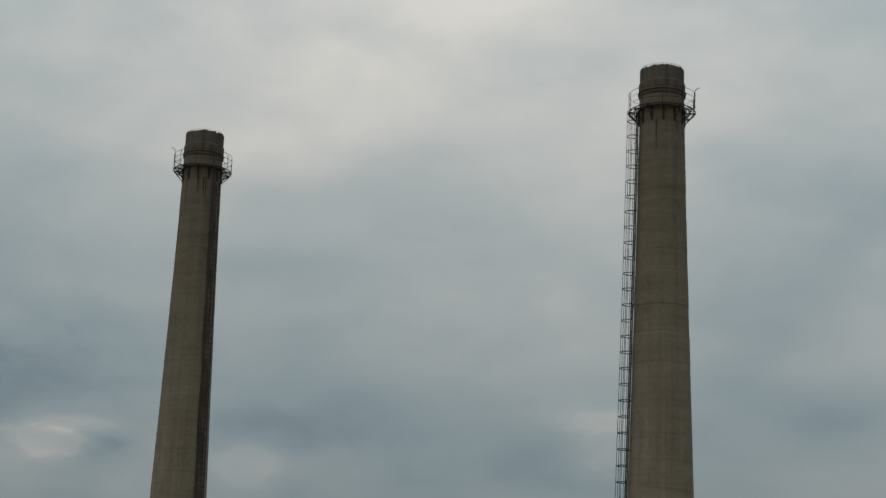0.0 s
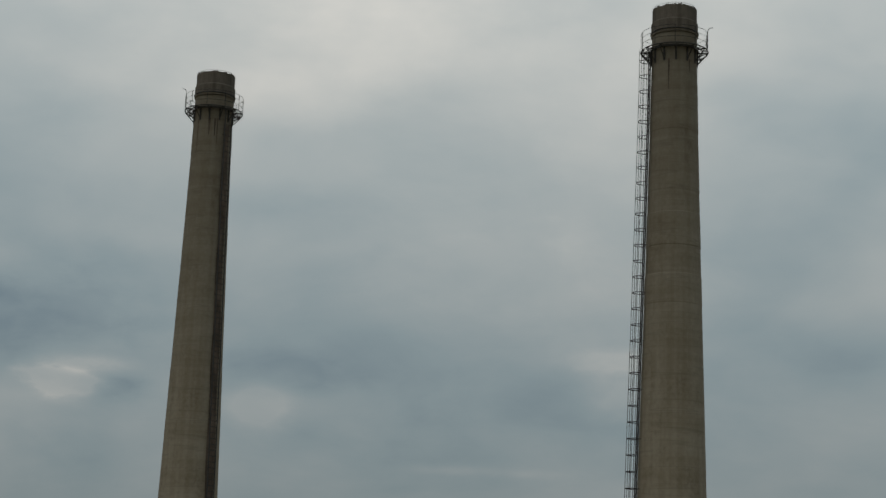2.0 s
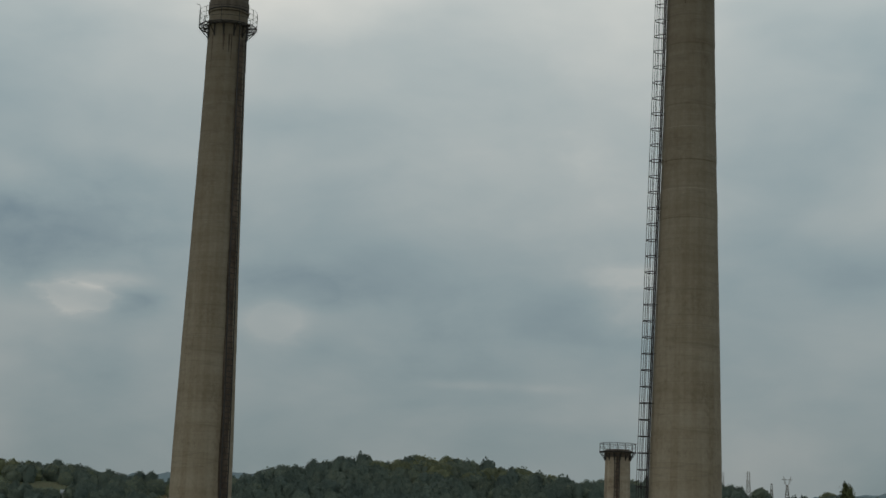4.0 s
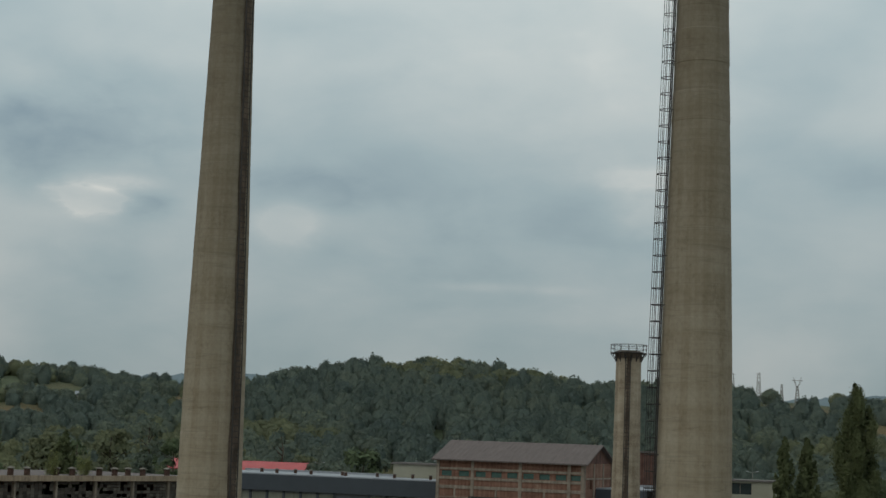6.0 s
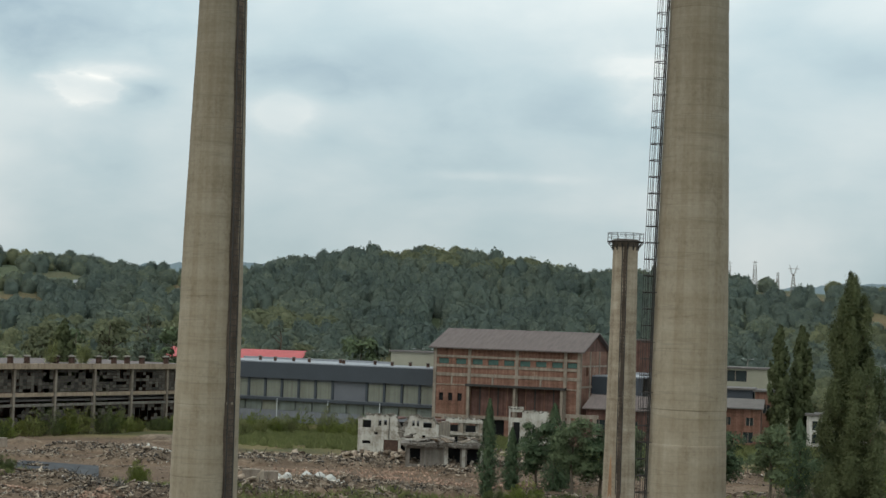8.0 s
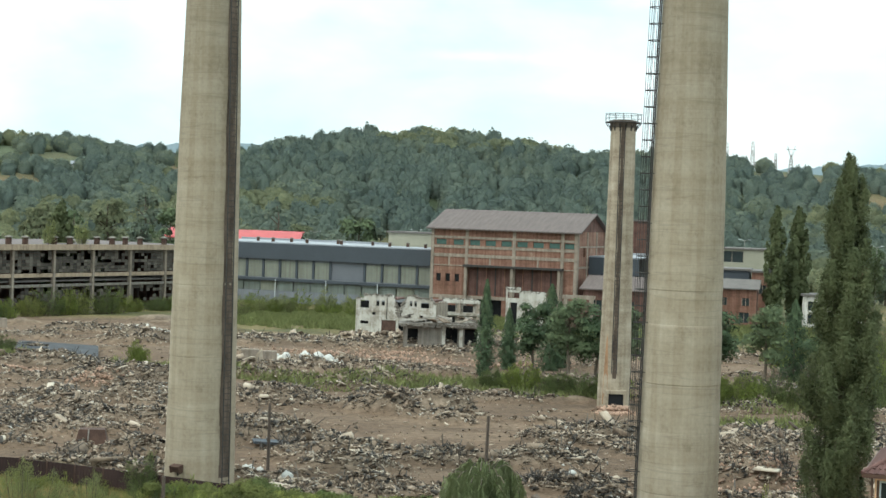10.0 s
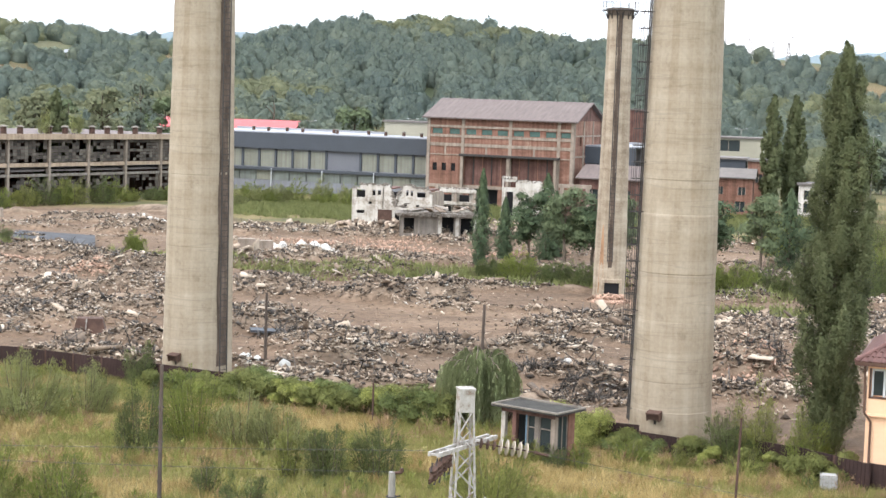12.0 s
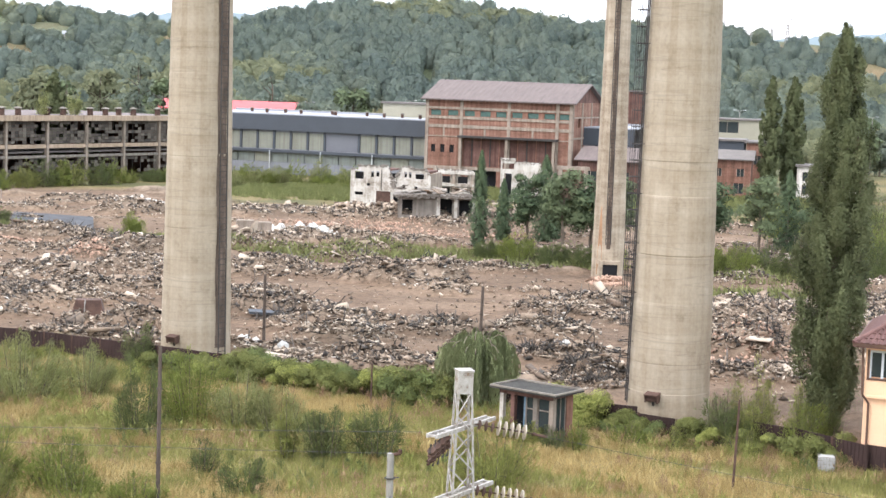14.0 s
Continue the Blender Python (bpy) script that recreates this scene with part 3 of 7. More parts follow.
# ---------------------------------------------------------------- chimneys
TALL = [(-1.2, 2.02), (0, 1.99), (10, 1.85), (20, 1.72), (25, 1.60), (36.5, 1.31), (42, 1.19), (44.4, 1.15)]
SHORT = [(-0.5, 1.40), (0, 1.39), (6, 1.29), (12, 1.2), (18, 1.1), (23.6, 1.05)]


def rad(profile, z):
    return float(np.interp(z, [p[0] for p in profile], [p[1] for p in profile]))


def shaft(parent, profile, z1, mat, seed, lift=1.45):
    """Cast in lifts: every lift has a slightly raised joint and sits a few millimetres off the last."""
    rng = random.Random(seed)
    prof, z = [(-1.2, rad(profile, -1.2))], 0.0
    while z < z1:
        off = rng.uniform(-0.01, 0.01)
        top = min(z + lift * rng.choice((0.8, 1.0, 1.0, 1.15, 1.6)), z1)
        cut = rng.choice((0.0, 0.0, 0.002, 0.005))
        prof += [(z + 0.05, rad(profile, z) + off), (top - 0.05, rad(profile, top) + off), (top - 0.02, rad(profile, top) + off - cut), (top, rad(profile, top) + off - cut)]
        z = top
    bm = bmesh.new()
    lathe(bm, prof, 72)
    return part("shaft", bm, mat, parent, smooth=False)


def ladder(parent, profile, ang, z0, z1, cage=True, pitch=0.80, gap=0.12, half=0.2):
    """A fixed ladder on the flank with stand-off brackets and, where wanted, a hooped safety cage."""
    u, w = Vector((math.cos(ang), math.sin(ang), 0)), Vector((-math.sin(ang), math.cos(ang), 0))

    def at(z, out, side):
        return u * (rad(profile, z) + gap + out) + w * side + Vector((0, 0, z))

    lad = new("ladder")
    lad.parent = parent
    steps = [z0 + (z1 - z0) * i / 24 for i in range(25)]
    for side in (-half, half):
        bm = bmesh.new()
        tube(bm, [at(a, 0, side) for a in steps], 0.038, 5)
        part("stringer", bm, M_STEEL, lad)
    bm, z = bmesh.new(), z0 + 0.2
    while z < z1:
        bar(bm, at(z, 0, -half), at(z, 0, half), 0.018, 4)
        z += 0.33
    part("rungs", bm, M_STEEL, lad)["kind"] = "stuff"
    bm, z = bmesh.new(), z0 + 0.6
    while z < z1:
        for side in (-half, half):
            bar(bm, at(z, 0, side), at(z, -gap - 0.06, side), 0.02, 4)
        z += 2.4
    part("bracket_set", bm, M_STEEL, lad)["kind"] = "stuff"
    if cage:
        z = z0 + 2.2
        while z < z1:
            bm = bmesh.new()
            tube(bm, [at(z, 0.52 * math.sin(math.pi * k / 8), 0.33 * math.cos(math.pi * k / 8)) for k in range(9)], 0.022, 4)
            part("hoop", bm, M_STEEL, lad)
            z += pitch
        for k in (1, 2, 4, 6, 7):
            bm = bmesh.new()
            o, s = 0.52 * math.sin(math.pi * k / 8), 0.33 * math.cos(math.pi * k / 8)
            tube(bm, [at(a, o, s) for a in steps if a > z0 + 2.0], 0.014, 4)
            part("strap", bm, M_STEEL, lad)
    return lad


def gallery(parent, r0, z, r1, n_post, n_brk, rot=0.0, lightning=True, high=0.95):
    """The service platform: grating floor, brackets below, posts and three rails."""
    gal = new("gallery")
    gal.parent = parent
    bm = bmesh.new()
    for rr in (r0 + 0.05, (r0 + r1) / 2, r1):
        ring(bm, rr, z, 0.035, 32)
    for k in range(48):
        a = 2 * math.pi * k / 48
        bar(bm, (r0 * math.cos(a), r0 * math.sin(a), z), (r1 * math.cos(a), r1 * math.sin(a), z), 0.014, 4)
    part("platform", bm, M_STEEL, gal)
    for k in range(n_brk):
        a = rot + 2 * math.pi * (k + 0.5) / n_brk
        c, s = math.cos(a), math.sin(a)
        bm = bmesh.new()
        bar(bm, (r1 * c, r1 * s, z - 0.02), (r0 * c, r0 * s, z - 0.62), 0.03, 5)
        bar(bm, (r1 * c, r1 * s, z - 0.02), (r0 * c, r0 * s, z - 0.02), 0.035, 5)
        bar(bm, (r0 * c, r0 * s, z), (r0 * c, r0 * s, z - 0.72), 0.05, 5)
        part("bracket", bm, M_STEEL, gal)
    for k in range(n_post):
        a = rot + 2 * math.pi * k / n_post
        c, s = math.cos(a), math.sin(a)
        bm = bmesh.new()
        bar(bm, (r1 * c, r1 * s, z - 0.05), (r1 * c, r1 * s, z + high), 0.019, 5)
        part("post", bm, M_STEEL, gal)
    for h in (0.35, 0.66, high):
        bm = bmesh.new()
        ring(bm, r1, z + h, 0.014, 32)
        part("rail", bm, M_STEEL, gal)
    if lightning:
        bm = bmesh.new()
        for a, b in (((r1, 0, z + 0.3), (r1 * 1.02, 0, z + 1.35)), ((r1 * 1.02, 0, z + 1.35), (r1 * 1.07, 0, z + 1.46)), ((r1 * 1.07, 0, z + 1.46), (r1 * 1.17, 0, z + 1.52))):
            ca, sa = math.cos(lightning), math.sin(lightning)
            bar(bm, (a[0] * ca, a[0] * sa, a[2]), (b[0] * ca, b[0] * sa, b[2]), 0.016, 4)
        part("lightning_rod", bm, M_STEEL, gal)
    return gal


def ragged_top(parent, r, z0, z1, mat, seed, wall=0.22, n=140, drop=0.16):
    """The drum above the gallery with a crumbled rim and a hollow flue."""
    rng = random.Random(seed)
    rim = []
    v = 0.0
    for i in range(n):
        v = 0.35 * v + rng.uniform(-0.6, 0.6)
        rim.append(z1 - drop * max(0.0, 0.35 + v) * 0.6 - (rng.uniform(0.03, 0.12) if rng.random() < 0.08 else 0.0))
    bm = bmesh.new()
    P = lambda rr, i, z: bm.verts.new((rr * math.cos(2 * math.pi * i / n), rr * math.sin(2 * math.pi * i / n), z))
    R = [[P(r + 0.055, i, z0) for i in range(n)], [P(r + 0.06, i, z0 + 0.56 + rng.uniform(-0.02, 0.02)) for i in range(n)], [P(r, i, z0 + 0.64 + rng.uniform(-0.02, 0.02)) for i in range(n)],
         [P(r + 0.01 * rng.uniform(-1, 1), i, rim[i]) for i in range(n)], [P(r - wall, i, rim[i] - 0.03) for i in range(n)], [P(r - wall, i, z0 - 1.5) for i in range(n)]]
    for p, q in zip(R, R[1:]):
        for i in range(n):
            j = (i + 1) % n
            bm.faces.new((p[i], p[j], q[j], q[i]))
    return part("rim_drum", bm, mat, parent)


def cleanout(parent, r, ang, z, w=0.68):
    """The hooded smoke-test hatch near the foot."""
    c, s = math.cos(ang), math.sin(ang)
    m = Matrix.Translation((r * c, r * s, z)) @ Matrix.Rotation(ang - math.pi / 2, 4, "Z") @ Matrix.Rotation(radians(-12), 4, "X")
    bm = bmesh.new()
    box(bm, -w / 2, w / 2, -0.1, 0.42, 0.1, 0.17, m)
    box(bm, -w / 2, -w / 2 + 0.06, -0.1, 0.36, -0.25, 0.1, m)
    box(bm, w / 2 - 0.06, w / 2, -0.1, 0.36, -0.25, 0.1, m)
    box(bm, -w / 2 + 0.06, w / 2 - 0.06, -0.1, 0.3, -0.2, 0.1, m)
    part("hatch_hood", bm, M_RUST, parent, "rusty sheet hood over a hatch")
    bm = bmesh.new()
    box(bm, -0.06, 0.06, -0.05, 0.12, -1.4, -0.2, m)
    part("hatch_post", bm, M_STEEL, parent)


def tall_chimney(name_label, x, y, seed, lad_ang, cage, stain, rod, sink=0.0):
    ch = thing("chimney", pose(x, y, sink), name_label, "chimney", "tall factory chimneys")
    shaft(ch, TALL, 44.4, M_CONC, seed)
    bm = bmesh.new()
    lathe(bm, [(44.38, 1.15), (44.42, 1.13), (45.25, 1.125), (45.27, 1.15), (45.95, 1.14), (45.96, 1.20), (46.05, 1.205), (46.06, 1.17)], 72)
    part("neck", bm, M_CONC, ch, "concrete neck as dark as the upper shaft")
    for rr, z in ((1.20, 46.12), (1.16, 45.22)):
        bm = bmesh.new()
        ring(bm, rr, z, 0.036, 48)
        part("band", bm, M_STEEL, ch)
    ragged_top(ch, 1.13, 46.06, 47.45, M_SOOT, seed + 1)
    bm = bmesh.new()
    ring(bm, 1.08, 47.50, 0.008, 40)
    for k in range(9):
        a = 2 * math.pi * k / 9
        bar(bm, (1.1 * math.cos(a), 1.1 * math.sin(a), 47.2), (1.1 * math.cos(a), 1.1 * math.sin(a), 47.50), 0.009, 4)
    part("lightning_ring", bm, M_STEEL, ch)
    gallery(ch, 1.16, 45.15, 1.70, 10, 12, 0.2, rod)
    ladder(ch, TALL, lad_ang, 0.8 if cage else -0.2, 45.2, cage, half=0.2 if cage else 0.27)
    if stain:
        # the long rust and soot run beneath the ladder
        bm = bmesh.new()
        k = 60
        for i in range(k):
            za, zb = 0.2 + 44.0 * i / k, 0.2 + 44.0 * (i + 1) / k
            for (a0, a1) in ((lad_ang - 0.20 + 0.02 * math.sin(i * 0.9), lad_ang + 0.20 + 0.03 * math.sin(i * 0.6 + 1)),):
                vs = []
                for z, a in ((za, a0), (za, (a0 + a1) / 2), (za, a1), (zb, a1), (zb, (a0 + a1) / 2), (zb, a0)):
                    rr = rad(TALL, z) + 0.017
                    vs.append(bm.verts.new((rr * math.cos(a), rr * math.sin(a), z)))
                bm.faces.new((vs[0], vs[1], vs[4], vs[5]))
                bm.faces.new((vs[1], vs[2], vs[3], vs[4]))
        part("stain", bm, M_STAIN, ch, "dark rust run below the ladder")
    # wet runs below the gallery
    rng = random.Random(seed + 5)
    bm = bmesh.new()
    for k in range(11):
        a, ln, w = rng.uniform(0, 2 * math.pi), rng.uniform(0.5, 2.2), rng.uniform(0.03, 0.08)
        vs = []
        for z, aa in ((44.5, a - w), (44.5, a + w), (44.5 - ln, a + w * 0.3), (44.5 - ln, a - w * 0.3)):
            rr = rad(TALL, z) + 0.016
            vs.append(bm.verts.new((rr * math.cos(aa), rr * math.sin(aa), z)))
        bm.faces.new(vs)
    part("soot_runs", bm, M_STAIN, ch)["kind"] = "stuff"
    cleanout(ch, rad(TALL, 1.5), radians(-119), 1.4 - sink * 1.65)
    return ch


tall_chimney("tall weathered concrete factory chimney with a dark ladder run", -14.05, 97.1, 11, radians(-38), False, True, math.pi * 0.97, 0.38)
tall_chimney("tall weathered concrete factory chimney with a caged ladder", 11.3, 82.5, 23, radians(185), True, False, 0.08)


def short_chimney():
    ch = thing("chimney", pose(13.95, 143.2, 0), "shorter stained concrete chimney with a railed top", "chimney")
    shaft(ch, SHORT, 23.6, M_CONC_OLD, 41, 1.3)
    bm = bmesh.new()
    lathe(bm, [(23.55, 1.05), (23.9, 1.13), (24.15, 1.13), (24.2, 1.0), (23.0, 0.9)], 48)
    part("rim", bm, M_SOOT, ch)
    gallery(ch, 1.08, 24.0, 1.52, 14, 14, 0.1, 0.0, 0.72)
    ladder(ch, SHORT, radians(-97), 3.0, 23.8, False)
    bm = bmesh.new()
    for i in range(40):
        za, zb = 2.6 + 21.0 * i / 40, 2.6 + 21.0 * (i + 1) / 40
        a0, a1 = radians(-103) + 0.03 * math.sin(i), radians(-89) + 0.03 * math.sin(i * 0.7)
        vs = []
        for z, a in ((za, a0), (za, (a0 + a1) / 2), (za, a1), (zb, a1), (zb, (a0 + a1) / 2), (zb, a0)):
            rr = rad(SHORT, z) + 0.016
            vs.append(bm.verts.new((rr * math.cos(a), rr * math.sin(a), z)))
        bm.faces.new((vs[0], vs[1], vs[4], vs[5]))
        bm.faces.new((vs[1], vs[2], vs[3], vs[4]))
    part("stain", bm, M_STAIN, ch, "dark rust run below the ladder")
    bm = bmesh.new()
    for i in range(14):
        za, zb = 0.4 + 0.42 * i, 0.4 + 0.42 * (i + 1)
        wa, wb = 0.20 * (1 - i / 14) ** 0.6, 0.20 * (1 - (i + 1) / 14) ** 0.6
        vs = []
        for z, a in ((za, radians(-128) - wa), (za, radians(-128) + wa), (zb, radians(-128) + wb), (zb, radians(-128) - wb)):
            rr = rad(SHORT, z) + 0.014
            vs.append(bm.verts.new((rr * math.cos(a), rr * math.sin(a), z)))
        bm.faces.new(vs)
    part("rust_run", bm, M_RUSTRUN, ch, "orange rust run near the foot")
    # square flue opening in the foot
    m = Matrix.Translation((0.05, -1.16, 0.88))
    bm = bmesh.new()
    box(bm, -0.85, 0.85, -0.45, 0.35, 0.45, 0.75, m)
    box(bm, -0.85, -0.62, -0.4, 0.35, -1.3, 0.45, m)
    box(bm, 0.62, 0.85, -0.4, 0.35, -1.3, 0.45, m)
    part("flue_surround", bm, M_CONC_OLD, ch)
    boxes("flue_mouth", M_DARK, ch, (-0.57, 0.67, -1.50, -1.2, 0.2, 1.32))


short_chimney()


# ---------------------------------------------------------------- buildings
SKEW = -21.0   # degrees by which the works' grid is turned


def wall_cells(bm, length, height, holes, y0=0.0, thick=0.3, jag=None):
    """A wall along x with real openings: (x0, x1, z0, z1); jag(x): where a broken top ends."""
    xs = sorted({0.0, length, *[h[0] for h in holes], *[h[1] for h in holes], *([length * i / 72 for i in range(73)] if jag else [])})
    zs = sorted({0.0, height, *[h[2] for h in holes], *[h[3] for h in holes]})
    for xa, xb in zip(xs, xs[1:]):
        if xb - xa < 1e-4:
            continue
        lim = height if jag is None else min(height, jag((xa + xb) / 2))
        run = None
        for za, zb in zip(zs, zs[1:]):
            cx, cz = (xa + xb) / 2, (za + zb) / 2
            solid = not any(h[0] < cx < h[1] and h[2] < cz < h[3] for h in holes) and za < lim
            if solid:
                run = [run[0], min(zb, lim)] if run else [za, min(zb, lim)]
            elif run:
                box(bm, xa, xb, y0, y0 + thick, run[0], run[1])
                run = None
        if run:
            box(bm, xa, xb, y0, y0 + thick, run[0], run[1])
    bmesh.ops.remove_doubles(bm, verts=bm.verts, dist=0.0005)


def roof_vent(parent, x, y, z, s=1.0):
    vent = new("roof_vent")
    vent.parent = parent
    bm = bmesh.new()
    bar(bm, (x, y, z - 0.1), (x, y, z + 0.95 * s), 0.46 * s, 10, 0.42 * s)
    part("drum", bm, M_RUST, vent)
    bm = bmesh.new()
    bar(bm, (x, y, z + 0.98 * s), (x, y, z + 1.08 * s), 0.64 * s, 10, 0.64 * s)
    bar(bm, (x, y, z + 1.08 * s), (x, y, z + 1.28 * s), 0.62 * s, 10, 0.12 * s)
    part("cowl", bm, M_HUTRIM, vent, "pale weathered sheet cowl")


def ruined_hall():
    """Long gutted hall: concrete frame, rows of broken panes."""
    hx, hy = -65.5, 230.0
    ang = math.degrees(math.atan2(30.0, 18.3))
    b = thing("ruined_hall", pose(hx, hy, 0, 0, 0, ang), "gutted concrete-framed factory hall with rows of broken panes", "factory hall")
    n, w, h = 8, 8.0, 9.0
    x0 = -2 * w
    L = n * w
    # local +x runs along the front, the front faces local -y
    boxes("roof", M_ROOFP, b, (x0 - 1, x0 + L + 0.6, -0.6, 26, h + 0.05, h + 0.35))
    boxes("fascia", M_BEAM, b, (x0 - 1, x0 + L + 0.6, -0.75, -0.45, h - 0.35, h + 0.45))
    boxes("back_wall", M_BRICK2, b, (x0, x0 + L, 25, 25.4, 0, h))
    boxes("side_wall", M_BRICK2, b, (x0 + L - 0.2, x0 + L + 0.2, 0.2, 25, 0, h))
    boxes("floor_deck", M_ROOFG, b, (x0, x0 + L, 0.3, 10, 4.05, 4.3))
    for i in range(n + 1):
        x = x0 + i * w
        boxes("column", M_FRAME, b, (x - 0.19, x + 0.19, -0.35, 0.2, -0.3, h - 0.3))
        if i == n:
            continue
        boxes("spandrel_beam", M_BEAM, b, (x + 0.3, x + w - 0.3, -0.28, 0.05, 4.75, 5.3))
        boxes("lower_beam", M_GREYWALL, b, (x + 0.3, x + w - 0.3, -0.3, 0.05, 3.35, 3.75))
        # panes on a grid; many are gone
        rng = random.Random(100 + i)
        bm = bmesh.new()
        for z0, z1, rows in ((5.4, 8.6, 7), (0.9, 3.3, 5)):
            cols = 10
            for r in range(rows):
                for c in range(cols):
                    gap = float(vnoise(np.array((i * cols + c) * 0.37), np.array(r * 0.55 + z0), 9))
                    if rng.random() < (0.05 if z0 > 3 else 0.3) + 0.75 * max(0.0, gap - 0.56) * 2.5:
                        continue
                    pw, ph = (w - 0.7) / cols, (z1 - z0) / rows
                    px, pz = x + 0.35 + c * pw, z0 + r * ph
                    t = rng.uniform(-0.03, 0.03)
                    box(bm, px + 0.02, px + pw - 0.02, -0.06 + t, -0.03 + t, pz + 0.02, pz + ph - 0.02)
        part("panes", bm, M_PANE, b, "grimy and missing window panes")["kind"] = "stuff"
        for k in range(5):
            xx = x + 0.35 + (w - 0.7) * k / 4
            boxes("mullion", M_STEEL, b, (xx - 0.03, xx + 0.03, -0.02, 0.04, 0.6, 3.3))
            boxes("mullion", M_STEEL, b, (xx - 0.03, xx + 0.03, -0.02, 0.04, 5.4, 8.6))
    for i in range(n):
        for k in range(2):
            roof_vent(b, x0 + i * w + 1.6 + 2.2 * k + (i % 3) * 0.9, 2.4 - 1.0 * k, h + 0.35, 1.0)
    return b


ruined_hall()


def grey_hall():
    """Re-clad modern hall with a dark fascia and yellowed glazing."""
    b = thing("clad_hall", pose(-44.0, 290.6, 0, 0, 0, SKEW), "long grey-clad factory hall with yellowed glazing bays", "factory hall")
    L = 78.0
    boxes("fascia", M_GREY, b, (0, L, -0.5, 0.0, 7.15, 9.75), label="dark grey sheet fascia")
    boxes("upper_wall", M_GREY2, b, (0, L, 0.12, 0.4, 4.0, 7.15))
    boxes("ledge", M_GREY2, b, (0, L, -1.1, 0.1, 3.7, 4.0))
    boxes("ledge_trim", M_GREY, b, (0, L, -1.16, -1.1, 3.55, 4.02))
    boxes("lower_wall", M_GREY2, b, (0, L, -0.7, -0.4, -0.4, 1.9))
    boxes("roof", M_ROOFW, b, (-0.4, L, -0.3, 18, 9.75, 9.95))
    boxes("roof_kerb", M_ROOFW, b, (-0.4, L, 17.4, 18.0, 9.95, 10.3))
    boxes("back_wall", M_GREY2, b, (0, L, 17.4, 17.8, 0, 9.7))
    boxes("end_wall", M_GREY2, b, (0, 0.3, 0.5, 17.4, 0, 9.7))
    pitch, i = 3.1, 0
    x = 0.6
    while x + pitch < L:
        if 8 <= i <= 9:
            boxes("panel", M_PANEL, b, (x, x + pitch, 0.04, 0.11, 4.1, 7.1), label="mid grey blank panel")
        else:
            boxes("window_bay", M_POLY, b, (x + 0.42, x + pitch - 0.05, 0.05, 0.11, 4.15, 6.85))
            bm = bmesh.new()
            for r in range(1, 6):
                box(bm, x + 0.42, x + pitch - 0.05, 0.02, 0.045, 4.15 + r * 0.45, 4.18 + r * 0.45)
            part("glazing_bars", bm, M_GREY2, b)
        if i != 9:
            boxes("pilaster", M_GREY, b, (x, x + 0.38, -0.15, 0.1, 4.05, 7.15))
        if i % 3 != 2:
            boxes("lower_window", M_POLYG if i % 4 else M_POLY, b, (x + 0.1, x + pitch - 0.1, -0.62, -0.5, 1.95, 3.5))
        else:
            boxes("lower_window", M_POLYG, b, (x + 0.1, x + pitch - 0.1, -0.62, -0.5, 1.95, 3.5))
            bm = bmesh.new()
            bar(bm, (x, -1.2, -0.3), (x, -1.2, 3.9), 0.08, 8)
            part("downpipe", bm, M_WINFRAME, b, "white downpipe")
        x += pitch
        i += 1
    for k in range(12):
        roof_vent(b, 4 + k * 3.6 + (k % 3) * 0.8, 4 + (k % 2) * 3, 9.95, 0.62)
    return b


grey_hall()


